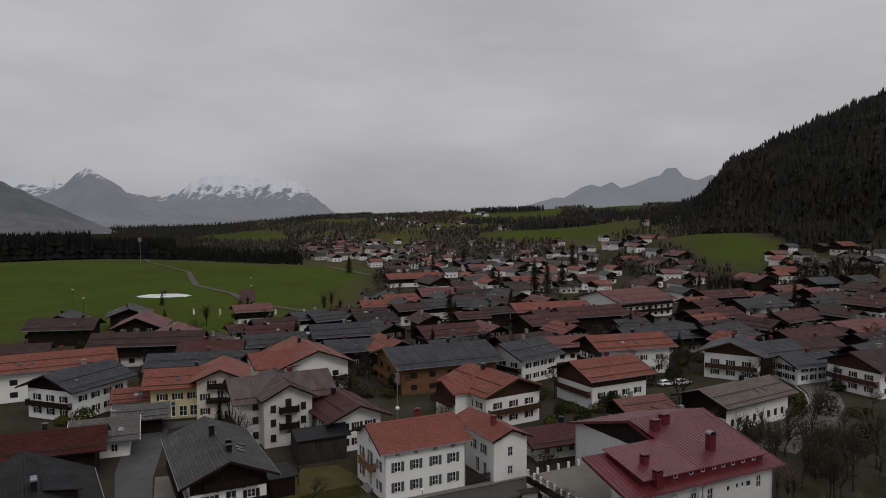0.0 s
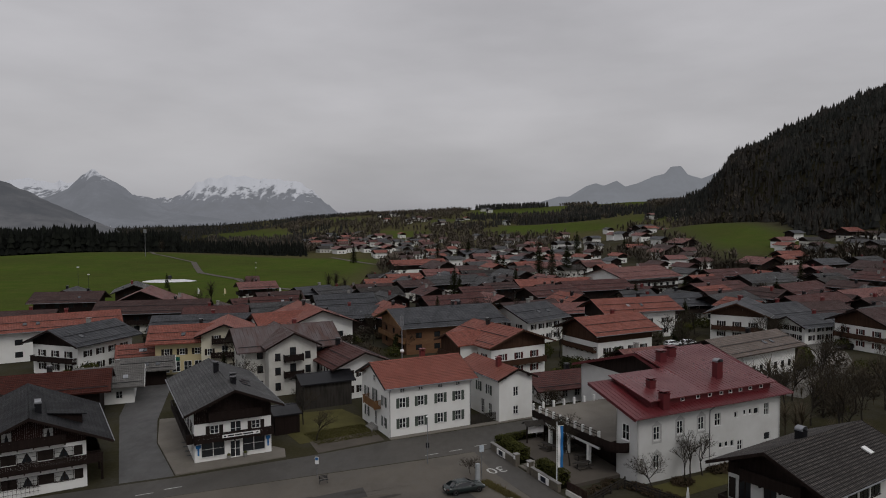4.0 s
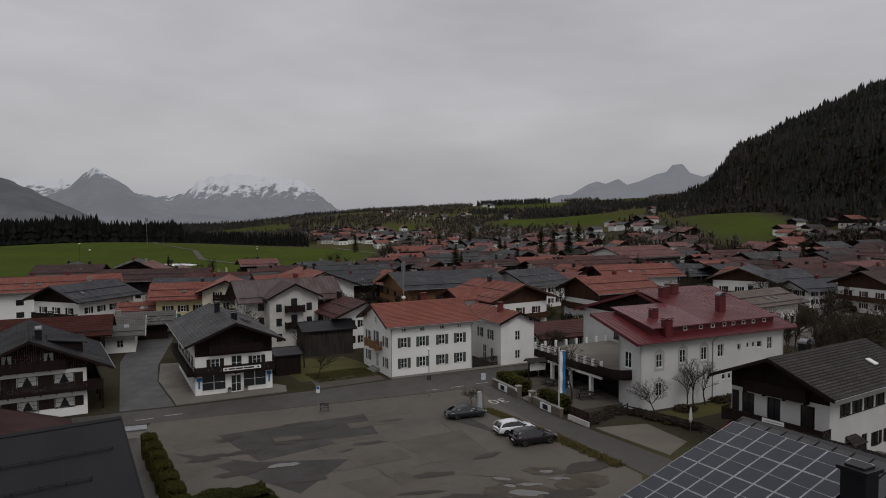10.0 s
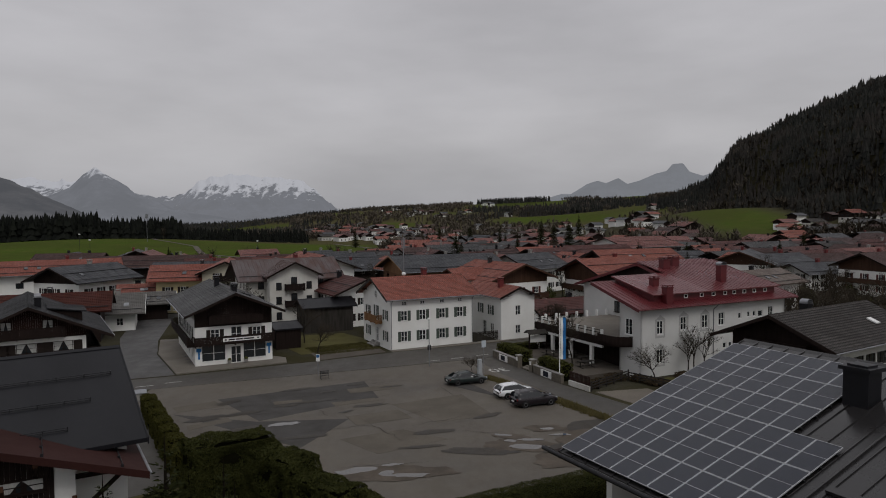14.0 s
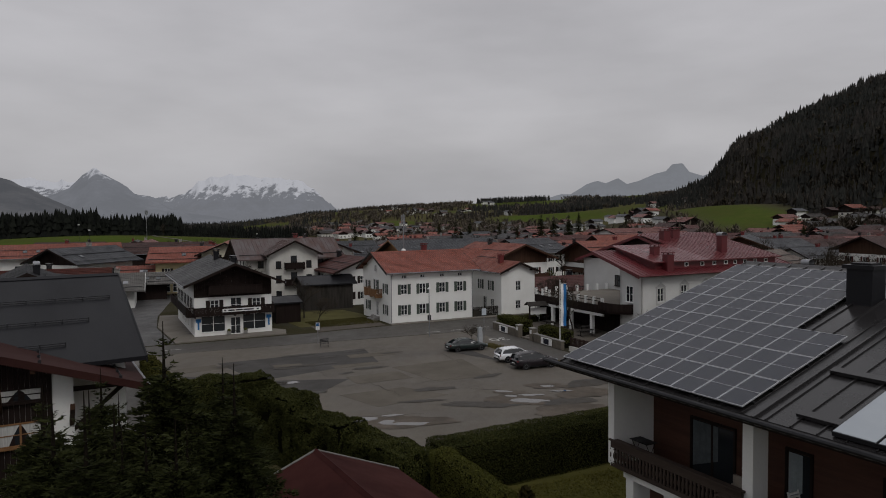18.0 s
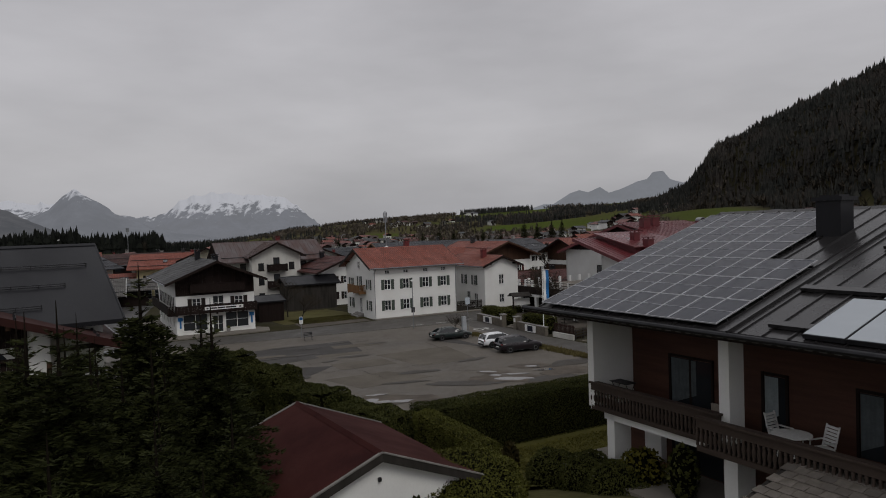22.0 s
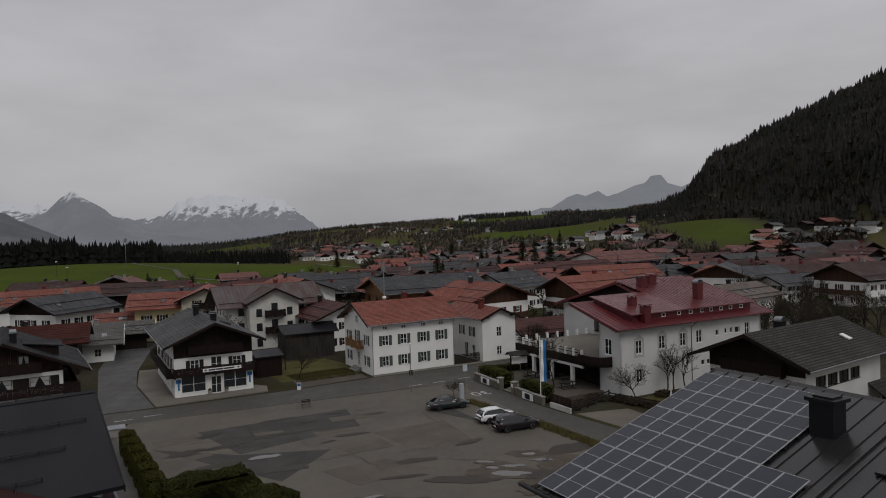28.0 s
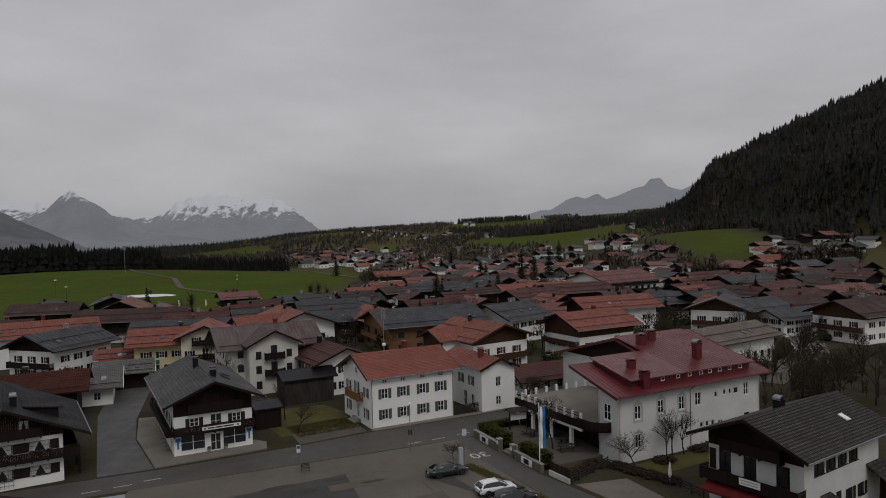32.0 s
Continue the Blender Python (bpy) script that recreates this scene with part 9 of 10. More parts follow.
for (ax, ay), (bx, by) in (((15.2, 75.4), (20.6, 81.0)), ((20.4, 80.2), (26.4, 73.4)), ((26.4, 73.4), (27.6, 70.0))):
    d = Vector((bx - ax, by - ay))
    fr = thing("fence", "dark weathered timber rail fence", "fence", pose(ax, ay, 0, 0, 0, math.degrees(math.atan2(d.y, d.x))))
    n = max(2, int(d.length / 1.5))
    for i in range(n + 1):
        s = Shell()
        s.box(d.length * i / n - 0.06, -0.06, -0.2, d.length * i / n + 0.06, 0.06, 1.15)
        part("post", s, timber_grey, fr)
    for z in (0.35, 0.65, 0.95):
        s = Shell()
        s.box(0, -0.09, z, d.length, -0.06, z + 0.14)
        part("rail", s, timber_grey, fr)
nb = thing("notice_board", "roofed timber notice board in the beer garden", "notice board", pose(12.0, 95.6, 0.45, 0, 0, 20))
for x in (-1.3, 1.3):
    s = Shell()
    s.box(x - 0.08, -0.08, 0, x + 0.08, 0.08, 2.6)
    part("post", s, timber, nb)
s = Shell()
s.box(-1.2, -0.04, 1.3, 1.2, 0.04, 2.2)
part("board", s, white_paint, nb)
for i in range(9):
    s = Shell()
    s.extrude([(-1.8 + 0.4 * i, -0.8, 2.5), (-1.42 + 0.4 * i, -0.8, 2.5), (-1.42 + 0.4 * i, 0, 3.0), (-1.8 + 0.4 * i, 0, 3.0)], (0, 0, 0.05))
    part("roof_board", s, timber_grey, nb)
s = Shell()
s.extrude([(-1.8, 0.8, 2.5), (1.8, 0.8, 2.5), (1.8, 0, 3.0), (-1.8, 0, 3.0)], (0, 0, 0.05))
part("roof_back", s, timber_grey, nb)


def beer_set(x, y, rot, label="grey timber beer garden table set with benches"):
    t = thing("picnic_table", label, "table", pose(x, y, 0.46, 0, 0, rot), "beer garden tables")
    s = Shell()
    s.box(-1.0, -0.4, 0.72, 1.0, 0.4, 0.76)
    part("tabletop", s, timber_grey, t)
    for sy in (-1, 1):
        s = Shell()
        s.box(-1.0, sy * 0.72 - 0.14, 0.42, 1.0, sy * 0.72 + 0.14, 0.46)
        part("seat", s, timber_grey, t)
    for x0 in (-0.8, 0.8):
        s = Shell()
        s.box(x0 - 0.04, -0.75, 0, x0 + 0.04, 0.75, 0.06)
        s.box(x0 - 0.04, -0.06, 0.06, x0 + 0.04, 0.06, 0.72)
        part("trestle", s, timber_grey, t)


for q in ((15.6, 92, 30), (17.2, 88.5, 30), (13.2, 92.5, 120), (16.6, 85.6, 20), (13.8, 97.5, 30)):
    beer_set(*q)
us = post_thing("parasol", "closed white parasol on the forecourt", "parasol", 25.6, 74.2, 2.6, 0.03)
s = Shell()
s.lathe([(0.1, 0.9), (0.2, 1.2), (0.16, 1.8), (0.06, 2.5)], 8)
part("canopy", s, white_paint, us)

# ---- shop front, inn signs, awning ----
blue_cloth = MATS["blue_cloth"]


def on_wall(root, m, name, mat, x0, z0, x1, z1, d0=-0.06, d1=-0.02, label=""):
    s = Shell()
    s.box(x0, d0, z0, x1, d1, z1, m)
    return part(name, s, mat, root, label)


sg = on_wall(houseB, mB, "shop_sign", white_paint, -1.6, 3.2, 3.2, 3.62, -1.12, -1.05, "white shop sign with dark lettering bars")
for i, (a, b) in enumerate(((-1.4, -1.15), (-0.9, -0.1), (0.0, 0.9), (1.0, 2.3), (2.7, 2.95))):
    on_wall(houseB, mB, "lettering", black_trim, a, 3.32, b, 3.5, -1.13, -1.12)
for x in (-4.55, 4.35):
    on_wall(houseB, mB, "blue_shape", blue_cloth, x, 1.0, x + 0.22, 2.35, -0.05, -0.02)
    on_wall(houseB, mB, "blue_shape", blue_cloth, x - 0.2, 1.95, x + 0.42, 2.4, -0.07, -0.05)
for x in (-0.75, 1.35):
    pt = thing("plant_pot", "pale stone plant pot beside the shop door", "plant pot", pose(-28.1, 90.9, 0.14, 0, 0, 27) @ pose(x, -0.5, 0))
    s = Shell()
    s.lathe([(0.16, 0), (0.22, 0.1), (0.27, 0.45), (0.29, 0.5)], 12)
    part("pot", s, concrete, pt)
    s = Shell()
    s.lathe([(0.2, 0.5), (0.26, 0.62), (0.12, 0.78)], 9)
    part("plant", s, box_leaf, pt)
on_wall(houseD, mD, "banner", white_paint, -0.6, 3.75, 1.5, 4.4, -1.5, -1.46, "white banner with pale lettering bars")
for z in (3.9, 4.15):
    on_wall(houseD, mD, "lettering", surface("pale_grey", (0.45, 0.45, 0.45), None, 0.7), -0.4, z, 1.3, z + 0.1, -1.51, -1.5)
aw = Shell()
for i in range(22):
    x = -4.4 + 0.4 * i
    aw.extrude([tuple(mD @ Vector(p)) for p in ((x, -0.05, 3.2), (x + 0.4, -0.05, 3.2), (x + 0.4, -2.2, 2.55), (x, -2.2, 2.55))], (0, 0, 0.03))
    aw.extrude([tuple(mD @ Vector(p)) for p in ((x, -2.2, 2.55), (x + 0.4, -2.2, 2.55), (x + 0.4, -2.2, 2.36), (x, -2.2, 2.36))], tuple(mD.to_3x3() @ Vector((0, -0.02, 0))))
tagged(part("awning", aw, surface("red_awning_cloth", (0.13, 0.012, 0.014), (0.09, 0.010, 0.010), 0.75, s1=1, s2=10), houseD, "dark red awning under the balcony"), kind="stuff")
for s0, z0, wd, h in ((-3.4, 4.0, 0.7, 2.0), (3.9, 4.2, 0.6, 1.6)):
    on_wall(houseD, mD, "shutter", shutter_brown, s0 - wd / 2 - 0.9, z0, s0 + wd / 2 - 0.9, z0 + h, -0.06, -0.02)
s = Shell()
s.box(-0.35, -0.5, 0, 0.35, 0.5, 0.06)
s.extrude([(-0.35, -0.5, 0.06), (0.35, -0.5, 0.06), (0.35, -0.5, 0.12), (-0.35, -0.5, 0.12)], (0, 1.0, 0))
part("roof_window", s, white_paint, houseD, "small open roof window", Matrix.Translation((3.4, -3.2, 10.0 - 3.2 * 0.42 + 0.08)) @ pose(0, 0, 0, 22.8))
chimney(houseD, -0.5, 1.2, 9.0, 10.3, 0.9, 0.8, felt_dark, "dome")
for x, y in ((-4.5, -2.6), (-3.0, -2.6), (-1.2, -3.2)):
    s = Shell()
    s.box(-0.45, -0.6, 0, 0.45, 0.6, 0.1)
    part("roof_window", s, glass, houseB, "closed dark roof window", Matrix.Translation((x, y, 9.45 - abs(y) * 0.42 + 0.05)) @ pose(0, 0, 0, 22.8))
# downpipes, steps and fence of the white farmhouse
for x in (-6.5, 6.5):
    g = Shell()
    g.tube((x, -6.2, 7.2), (x, -5.58, 6.6), 0.05)
    g.tube((x, -5.58, 6.6), (x, -5.58, 0.1), 0.05)
    part("downpipe", g, zinc, houseA)
for i in range(3):
    s = Shell()
    s.box(-6.6 - 0.35 * (3 - i), -1.2, -0.3, -6.6, 1.4, 0.2 + 0.18 * i)
    part("step", s, concrete, houseA)
gf = thing("fence", "grey timber picket fence between the buildings", "fence", pose(3.5, 105.2, 0, 0, 0, 24))
for i in range(22):
    s = Shell()
    s.box(0.19 * i, -0.02, 0, 0.19 * i + 0.13, 0.02, 1.5)
    part("picket", s, timber_grey, gf)
s = Shell()
s.box(0, 0.02, 0.4, 4.2, 0.06, 0.5)
s.box(0, 0.02, 1.1, 4.2, 0.06, 1.2)
part("rail", s, timber_grey, gf)

# ---- leafless trees and shrubs ----
bt = [bare_meshes(7.0, 3), bare_meshes(8.0, 7, 3, 0.45), bare_meshes(6.0, 12, 4, 0.7), bare_meshes(9.0, 21, 3, 0.35)]
BARE = "leafless trees in the village"


def bare(k, x, y, sc=1.0, rot=0, label="leafless deciduous tree with fine brown twigs", name="bare_tree"):
    plant_tree(bt[k], x, y, ground_z(x, y) - 0.1, sc, rot, label, name, "tree", BARE)


for q in ((2, 23.4, 79.6, 0.85, 30), (3, 29.0, 83.4, 0.72, 0), (3, 30.8, 84.2, 0.66, 90), (3, 28.0, 82.6, 0.6, 200), (0, -18.5, 97.6, 0.7, 0), (1, -34.5, 118.5, 1.05, 40), (0, -36.5, 120.5, 0.9, 120), (1, -22.0, 105.5, 0.8, 0),
          (2, 2.7, 84.8, 0.42, 0), (2, 3.4, 85.6, 0.4, 80), (0, 54, 104, 1.25, 0), (1, 58, 108, 1.2, 60), (3, 61, 103, 1.1, 0), (0, 64, 110, 1.3, 200), (1, 67, 104, 1.2, 130), (3, 70, 112, 1.15, 0), (0, 74, 107, 1.2, 20), (1, 60, 115, 1.2, 300), (3, 56, 99, 1.0, 10), (0, 78, 116, 1.2, 90), (1, 66, 97, 1.0, 40), (3, 72, 99, 1.1, 75)):
    bare(*q)
crowded = bare_meshes(8.0, 31, 5, 0.36, 9)
for x, y, sc, rot in ((14.2, 101.5, 0.82, 0), (15.1, 86.4, 0.85, 130)):
    plant_tree(crowded, x, y, 0.4, sc, rot, "old leafless tree with a dense dark crown in the beer garden", "bare_tree", "tree", BARE)
houses = [(o.location.x, o.location.y, o.get("category")) for o in scene.objects if o.get("category") in ("house", "hotel") and not o.parent]
rt = random.Random(77)
count = 0
brush = leaf_material("brown_brush", (0.05, 0.037, 0.024), (0.085, 0.062, 0.038), 0.95)
thicket = random.Random(9)
for i in range(16):
    bare(thicket.randrange(4), thicket.uniform(50, 84), thicket.uniform(90, 128), thicket.uniform(0.8, 1.3), thicket.uniform(0, 360), "leafless tree in the dense thicket beside the hotel")
for x, y, rr, hh in ((21.6, 80.2, 1.0, 1.2), (23.0, 78.5, 1.1, 1.2), (24.5, 76.9, 1.1, 1.2), (26.0, 75.2, 1.0, 1.1), (27.5, 81.6, 1.1, 1.3), (33.0, 85.4, 1.0, 1.2), (35.0, 86.3, 1.1, 1.2), (15.6, 77.4, 0.9, 1.1), (17.2, 79.2, 1.0, 1.1), (19.0, 81.0, 1.0, 1.2)):
    bush("leafless brown shrub beside the fence", x, y, -0.1, rr, hh * 0.6, brush, int(x * 10), 260, 0.09, lump=0.6)
while count < 120:
    y = rt.uniform(112, 420)
    x = rt.uniform(-0.52, 0.62) * y
    if any(abs(x - a) < 9 and abs(y - b) < 9 for a, b, _ in houses) or (y > 235 and x < -45) or (y < 135 and -60 < x < 20):
        continue
    bare(rt.randrange(4), x, y, rt.uniform(0.7, 1.25), rt.uniform(0, 360))
    count += 1
# evergreen and brown shrubs in the gardens between the houses
def shrub_mesh(name, r, h, mat, seed, n=520, leaf=0.3):
    nr = np.random.RandomState(seed)
    d = nr.normal(size=(n, 3))
    d /= np.linalg.norm(d, axis=1, keepdims=True)
    k = (1 + 0.22 * np.sin(d[:, :1] * 5 + seed) * np.cos(d[:, 1:2] * 4)) * nr.uniform(0.75, 1.08, (n, 1))
    c = d * k * np.array([r, r, h / 2]) + np.array([0, 0, h / 2])
    a = np.cross(d, nr.normal(size=(n, 3)))
    a /= np.linalg.norm(a, axis=1, keepdims=True)
    b = np.cross(d, a) + 0.5 * d
    s_ = leaf * nr.uniform(0.6, 1.3, (n, 1))
    v = np.stack([c - a * s_ * 0.5, c + b * s_, c + a * s_ * 0.5, c - b * s_ * 0.4], 1).reshape(-1, 3)
    return cloud_mesh(name, v, [(4 * i, 4 * i + 1, 4 * i + 2, 4 * i + 3) for i in range(n)], mat)


shrubs = [(shrub_mesh("shrub", 1.5, 2.2, box_leaf, 1), "dark green evergreen garden shrub"), (shrub_mesh("shrub", 2.2, 2.8, thuja, 2), "broad thuja shrub in a garden"), (shrub_mesh("shrub", 1.7, 2.0, brush, 3), "brown leafless garden shrub"), (shrub_mesh("shrub", 1.1, 3.4, needle_near, 4), "slim dark garden conifer"), (shrub_mesh("shrub", 2.4, 3.6, brown_twig, 5), "tall brown leafless bush")]
sr = random.Random(19)
count = 0
while count < 230:
    y = 108 + 250 * sr.random() ** 1.3
    x = sr.uniform(-0.55, 0.62) * y
    if any(abs(x - a) < 7.5 and abs(y - b) < 7.5 for a, b, _ in houses) or (y > 235 and x < -45) or (y < 142 and -62 < x < 20) or (x < 20 and y < 112):
        continue
    me, lab = shrubs[sr.randrange(5)]
    solid("shrub", me, None, lab, "bush", "garden shrubs", m=pose(x, y, ground_z(x, y) - 0.1, 0, 0, sr.uniform(0, 360)) @ Matrix.Scale(sr.uniform(0.7, 1.3), 4))
    count += 1
# village conifers
vs = []
for x, y, h in ((2.5, 262, 15), (4.5, 264, 11), (52, 400, 22), (60, 405, 20), (68, 402, 21), (30, 420, 17), (34, 430, 14), (-134, 335, 8), (-100, 252, 8.5), (-8, 560, 18), (-76, 570, 17), (110, 600, 22), (18, 610, 20), (-43, 134, 6.5), (-24, 121, 5), (-26, 122, 4.5), (140, 560, 16), (165, 330, 12), (88, 262, 10), (-3, 205, 9), (62, 232, 11), (-45, 215, 10), (112, 240, 11), (28, 290, 13), (150, 300, 12), (-20, 150, 7), (66, 196, 9), (92, 192, 8), (-84, 178, 8)):
    vs.append((x, y, ground_z(x, y), h))
cone_a, cone_b = spruce_meshes(10.0, 31, 0.2, 0.24, 2), spruce_meshes(9.0, 33, 0.2, 0.2, 2)
for i, (x, y, z, h) in enumerate(vs):
    plant_tree((cone_a, cone_b)[i % 2], x, y, z - 0.1, h / (10.0, 9.0)[i % 2], 37 * i, "dark conifer standing between the houses", "conifer", group="village conifers", names=("trunk", "needles"))


def twig_woods(name, pts, label, seed, mat=None, n=26, thick=0.022):
    """Leafless woods far off: sprays of thin twigs rising from each stem."""
    rng = np.random.RandomState(seed)
    V, F = [], []
    for x, y, z, h in pts:
        for i in range(n):
            a, t = rng.uniform(0, 6.2832), rng.uniform(0.15, 0.6)
            b = np.array([x, y, z + h * t])
            r = h * 0.42 * rng.uniform(0.3, 1.0)
            e = b + np.array([r * math.cos(a), r * math.sin(a), h * rng.uniform(0.15, 0.42)])
            w = h * thick
            k = len(V)
            V += [(b[0] - w * math.sin(a), b[1] + w * math.cos(a), b[2]), (b[0] + w * math.sin(a), b[1] - w * math.cos(a), b[2]), tuple(e)]
            F.append((k, k + 1, k + 2))
        k = len(V)
        V += [(x - h * 0.02, y, z), (x + h * 0.02, y, z), (x, y, z + h * 0.8)]
        F.append((k, k + 1, k + 2))
    me = bpy.data.meshes.new(name)
    me.from_pydata(V, [], F)
    me.materials.append(mat or brown_twig)
    return tagged(new(name, me), label, "forest", kind="stuff")


def hill_bare(rng):
    y = rng.uniform(480, 1800)
    az = rng.uniform(-0.34, 0.42)
    x = az * y
    if noise.noise(Vector((x * 0.008 + 9, y * 0.008, 1.0))) < (-0.16 if y > 750 else 0.12) or float(meadow_at(x, y)) > 0.2 or (y < 700 and az < -0.12):
        return None
    if any((x - a) ** 2 + (y - b) ** 2 < 81 for a, b in FAR):
        return None
    return x, y, ground_z(x, y) - 0.3, rng.uniform(7, 13)


def foot_bare(rng):
    y = rng.uniform(380, 760)
    x = rng.uniform(0.2, 0.62) * y
    s = x - 300 + 0.25 * max(0, 600 - y)
    if not -40 < s < 70 or float(meadow_at(x, y)) > 0.3 or (x - 292) ** 2 + (y - 515) ** 2 < 700:
        return None
    return x, y, ground_z(x, y) - 0.3, rng.uniform(7, 14)


twig_woods("bare_woods", scatter(6200, hill_bare, 21), "brown leafless woods and hedgerows on the hills", 5, mat=leaf_material("pale_bare_twigs", (0.082, 0.070, 0.056), (0.125, 0.105, 0.082), 0.95), n=15, thick=0.055)
def slope_bare(rng):
    q = mountain_tree(rng)
    return q and (q[0], q[1], q[2], rng.uniform(9, 15))


twig_woods("bare_woods", scatter(1300, slope_bare, 23), "brown leafless trees among the mountain spruces", 8, n=16, thick=0.055)
twig_woods("bare_woods", scatter(420, foot_bare, 22), "brown leafless trees at the foot of the mountain", 6, n=22, thick=0.04)
twig_woods("bare_woods", [(x, y, ground_z(x, y), h) for x, y, h in [(rt.uniform(150, 200), rt.uniform(395, 440), rt.uniform(6, 11)) for _ in range(60)] + [(rt.uniform(-95, -40), rt.uniform(262, 330), rt.uniform(7, 11)) for _ in range(10)] + [(-260 + 14 * i, 640 + 9 * i, 13) for i in (0, 6)]], "brown leafless trees beside the meadows", 7, n=110, thick=0.009)

twig_woods("bare_woods", [(x, y, ground_z(x, y) - 0.2, h) for x, y, h in [(rt.uniform(48, 86), rt.uniform(88, 130), rt.uniform(3, 8)) for _ in range(70)]], "brown leafless thicket beside the hotel", 12, mat=leaf_material("thicket_twigs", (0.075, 0.060, 0.042), (0.11, 0.088, 0.06), 0.95), n=60, thick=0.009)

# ---- meadow ----
def drape(name, pts, w, mat, label, category="path", lift=0.25, kind="structure"):
    s = Shell()
    q = []
    for (ax, ay), (bx, by) in zip(pts, pts[1:]):
        n = max(1, int(math.hypot(bx - ax, by - ay) / 8))
        q += [(ax + (bx - ax) * i / n, ay + (by - ay) * i / n) for i in range(n)]
    q.append(pts[-1])
    row = []
    for i, (x, y) in enumerate(q):
        a, b = q[max(0, i - 1)], q[min(len(q) - 1, i + 1)]
        d = Vector((b[0] - a[0], b[1] - a[1])).normalized()
        l_, r_ = (x - d.y * w / 2, y + d.x * w / 2), (x + d.y * w / 2, y - d.x * w / 2)
        row.append(((*l_, ground_z(*l_) + lift), (*r_, ground_z(*r_) + lift)))
    for (a, b), (c, d) in zip(row, row[1:]):
        s.poly(a, b, d, c)
    return solid(name, s, mat, label, category, kind=kind)


drape("path", [(-195, 540), (-160, 455), (-120, 400), (-95, 345), (-60, 310)], 4.0, gravel_mat, "pale gravel path across the meadow")
drape("path", [(-330, 760), (-250, 600), (-195, 540)], 3.0, gravel_mat, "pale gravel path across the meadow")
drape("running_track", [(-118, 425), (-98, 352)], 8.0, surface("red_track", (0.07, 0.022, 0.02), None, 0.9, s1=0.3, s2=4), "dark red running track", "track", 0.3)
drape("road", [(-105, 640), (-60, 560), (-25, 520), (10, 500)], 5.0, gravel_mat, "pale road into the far village", "road")
pale_lane = surface("pale_worn_asphalt", (0.15, 0.14, 0.125), (0.10, 0.094, 0.085), 0.9, s1=0.2, s2=5, var=0.45, grain=0.3)
drape("road", [(58.0, 121.0), (63.5, 127.5), (69.5, 134.0), (77.5, 142.5), (83.0, 150.5), (86.5, 158.5), (88.5, 168.0), (96.0, 176.0)], 6.5, pale_lane, "pale asphalt lane curving past the thicket", "road", 0.12)
drape("kerb", [(61.0, 130.0), (65.3, 134.0), (74.2, 143.6), (79.6, 151.6), (82.4, 158.5), (84.2, 168.0)], 0.5, concrete, "pale concrete kerb along the curving lane", "kerb", 0.22)
s = Shell()
px, py = -153, 385
ring = []
for i in range(60):
    a = 2 * math.pi * i / 60
    k = 1 + 0.25 * noise.noise(Vector((math.cos(a) * 2.5, math.sin(a) * 2.5, 3))) + 0.12 * noise.noise(Vector((math.cos(a) * 9, math.sin(a) * 9, 3)))
    x, y = px + 14.0 * k * math.cos(a), py + 11.0 * k * math.sin(a)
    ring.append((x, y))
pts = [(x, y, ground_z(x, y) + 0.02) for x, y in ring]
inn = [(px + (x - px) * 0.8, py + (y - py) * 0.8, ground_z(x, y) + 0.5) for x, y in ring]
for i in range(60):
    j = (i + 1) % 60
    s.poly(pts[i], pts[j], inn[j], inn[i])
s.poly(*inn)
solid("snow_patch", s, snow, "melting patch of old snow on the meadow", "snow")
sc = thing("snow_cannon", "dark round snow cannon on the snow patch", "snow cannon", pose(-152, 384, ground_z(-152, 384) + 0.4, 0, 0, 60))
s = Shell()
s.lathe([(0.75, -0.9), (0.95, -0.6), (0.95, 0.6), (0.7, 0.95)], 16)
part("barrel", s, iron, sc, m=Matrix.Translation((0, 0, 1.9)) @ pose(0, 0, 0, 80))
for a in range(3):
    s = Shell()
    s.tube((0.9 * math.cos(a * 2.1), 0.9 * math.sin(a * 2.1), 0), (0, 0, 1.2), 0.08)
    part("leg", s, iron, sc)
tm = post_thing("radio_mast", "white lattice radio mast on the meadow crest", "mast", -247, 575, 21.0, 0.2, zinc, ground_z(-247, 575))
for k in (-1, 0, 1):
    s = Shell()
    s.box(k * 0.9 - 0.3, -0.3, 19.0, k * 0.9 + 0.3, 0.3, 22.3)
    part("antenna_panel", s, zinc, tm)
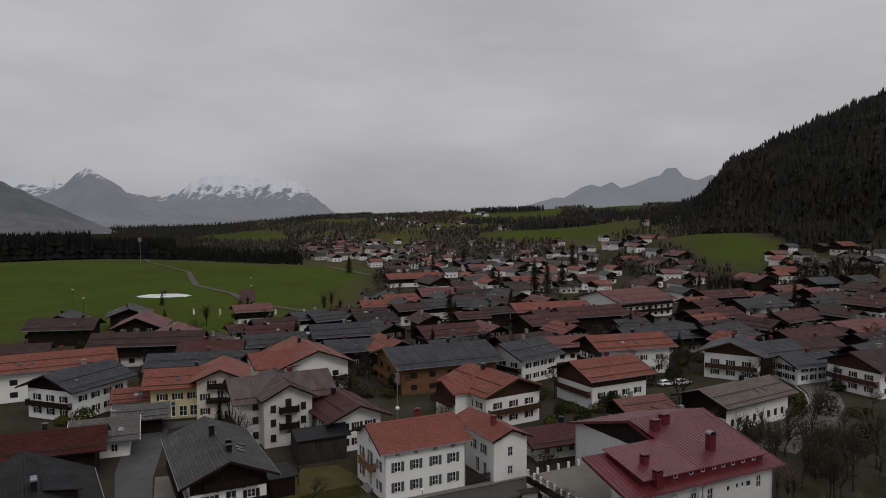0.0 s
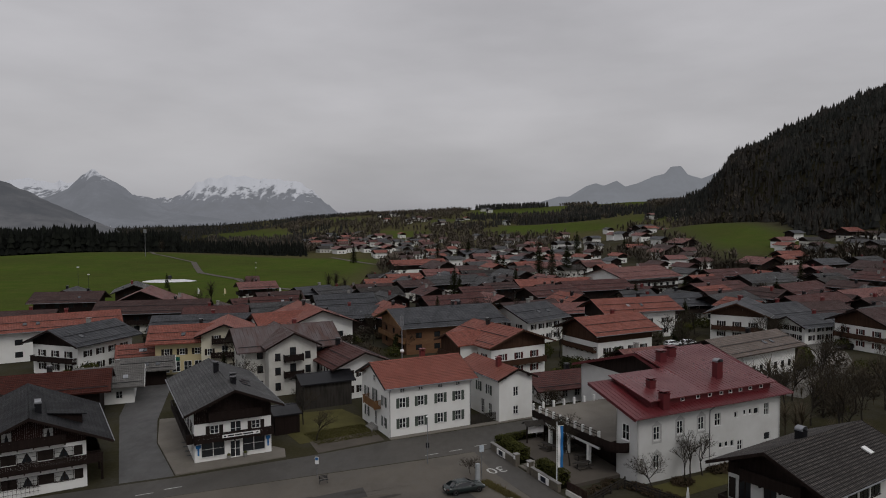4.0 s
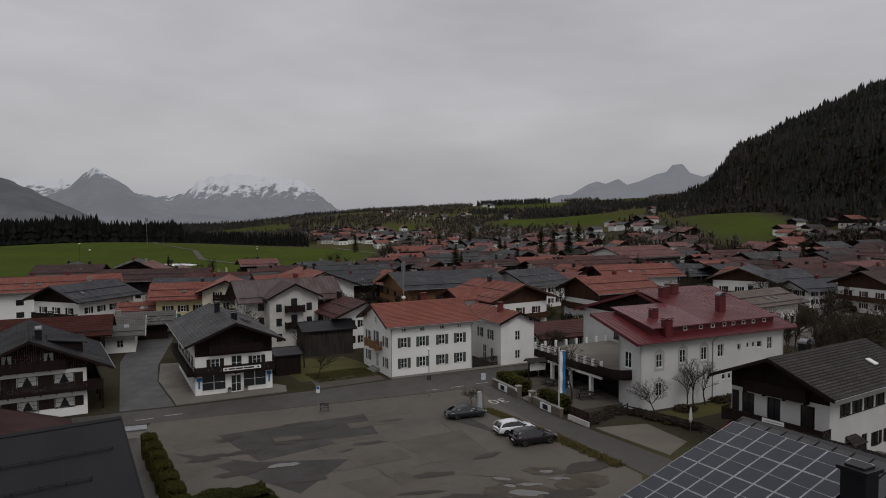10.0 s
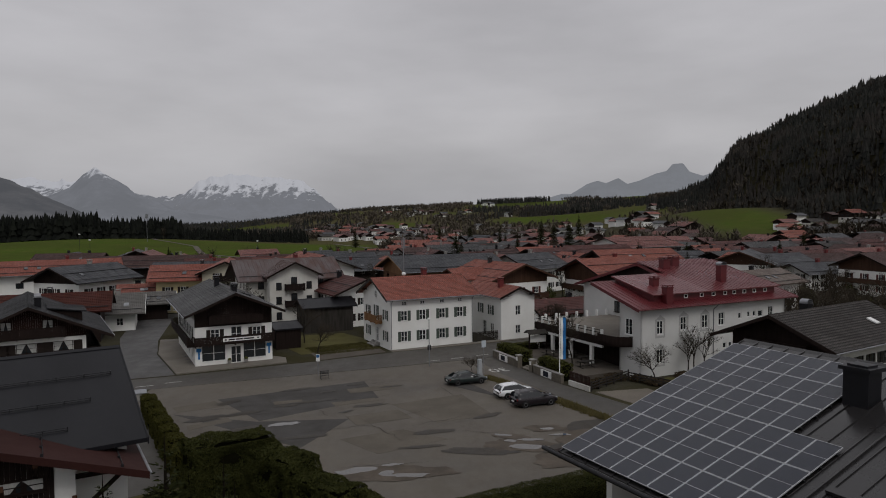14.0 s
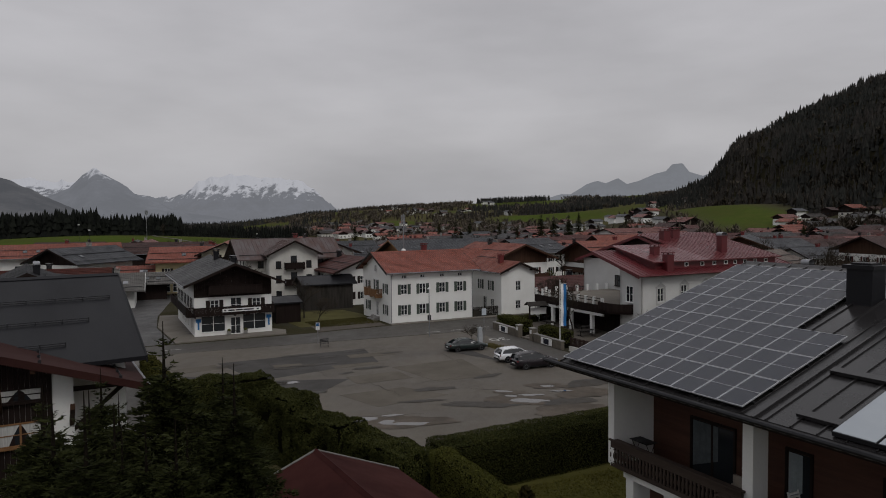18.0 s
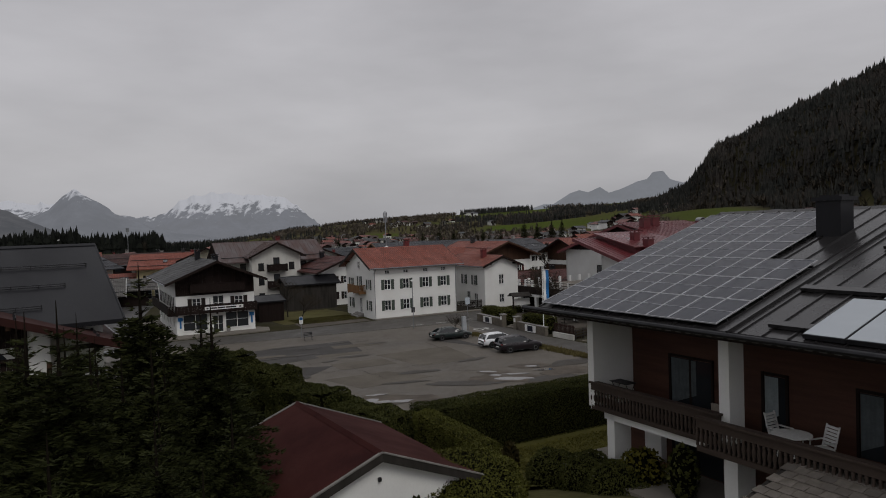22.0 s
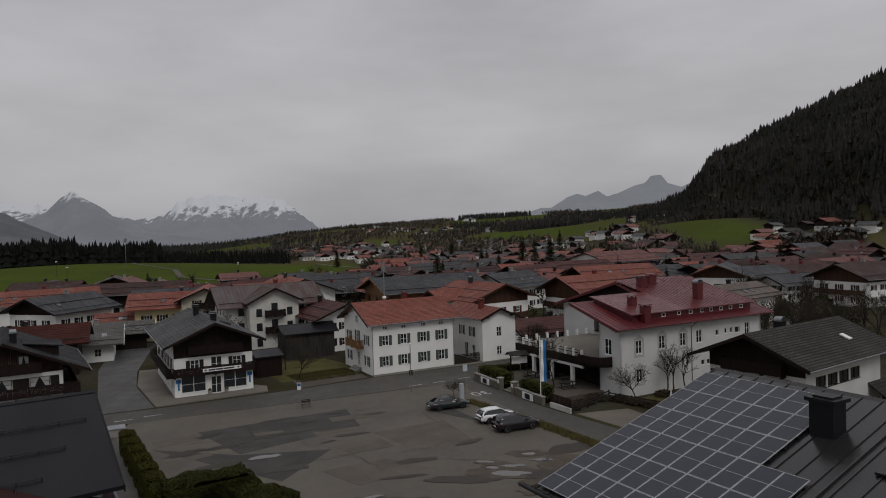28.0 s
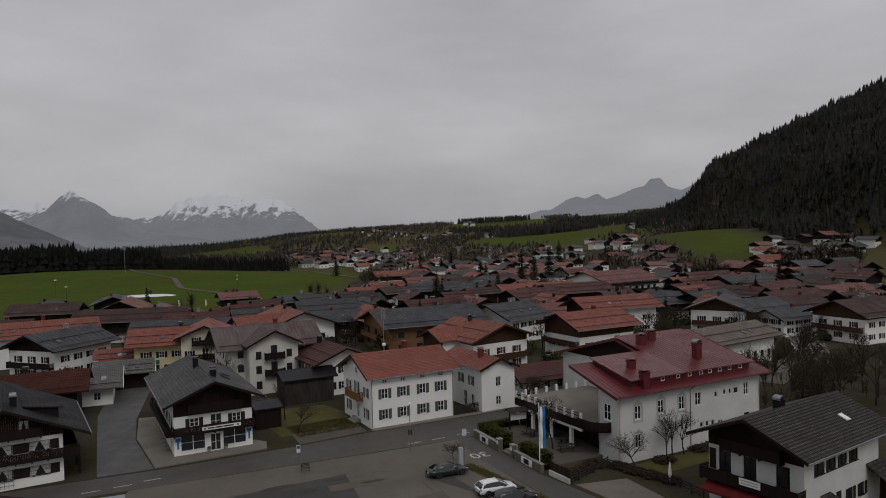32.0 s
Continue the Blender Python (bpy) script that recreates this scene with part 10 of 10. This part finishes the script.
for x, y, h in ((-138, 262, 14), (-128, 250, 12), (-330, 690, 26), (-105, 385, 10), (-90, 330, 10)):
    fm = post_thing("floodlight_mast", "thin grey floodlight mast on the meadow", "mast", x, y, h, 0.05, iron, ground_z(x, y))
    s = Shell()
    s.box(-0.35, -0.15, h - 0.2, 0.35, 0.15, h + 0.12)
    part("lamp_head", s, white_paint, fm)
for i, x in enumerate((-104, -93, -82, -70, -58)):
    bn2 = post_thing("beach_flag", "small sail-shaped advertising flag on the meadow", "flag", x, 292, 3.4, 0.03, white_paint, ground_z(x, 292))
    s = Shell()
    s.extrude([(0, 0, 0.8), (0.8, 0, 1.0), (0.75, 0, 2.6), (0.3, 0, 3.4), (0, 0, 3.4)], (0, 0.03, 0))
    part("cloth", s, (white_paint, MATS["yellow_plaster"], white_paint, white_paint, MATS["yellow_plaster"])[i], bn2)

gb = thing("grit_trough", "long low white concrete trough beside the drive", "trough", pose(-33.6, 72.4, 0.02, 0, 0, 20))
s = Shell()
s.extrude([(-1.7, -0.4, 0), (1.7, -0.4, 0), (1.7, 0.4, 0), (-1.7, 0.4, 0)], (0, 0, 0.8))
part("body", s, concrete, gb)
s = Shell()
s.extrude([(-1.8, -0.5, 0.8), (1.8, -0.5, 0.8), (1.7, 0.5, 1.0), (-1.7, 0.5, 1.0)], (0, 0, 0.08))
part("cover", s, zinc, gb)
# trellis and flower bed in front of the farmhouse
tr = Shell()
for i in range(15):
    tr.box(-5.2 + 0.42 * i, -0.09, 0.2, -5.17 + 0.42 * i, -0.06, 1.6 + 0.5 * ((i * 7) % 3) / 2, mE)
for z in (0.5, 0.95, 1.4):
    tr.box(-5.3, -0.11, z, 0.9, -0.09, z + 0.03, mE)
tagged(part("trellis", tr, timber, houseE, "dark timber garden trellis"), kind="stuff")
for i in range(4):
    dg = Shell()
    dg.box(-0.35, -0.25, 0, 0.35, 0.25, 0.008)
    part("drain_grating", dg, iron, [o for o in scene.objects if o.name == "pavement"][0], m=pose(-34.2 - 2.0 * i * 0.454, 90.6 + 2.0 * i * 0.891 + 1, 0.145, 0, 0, 27))
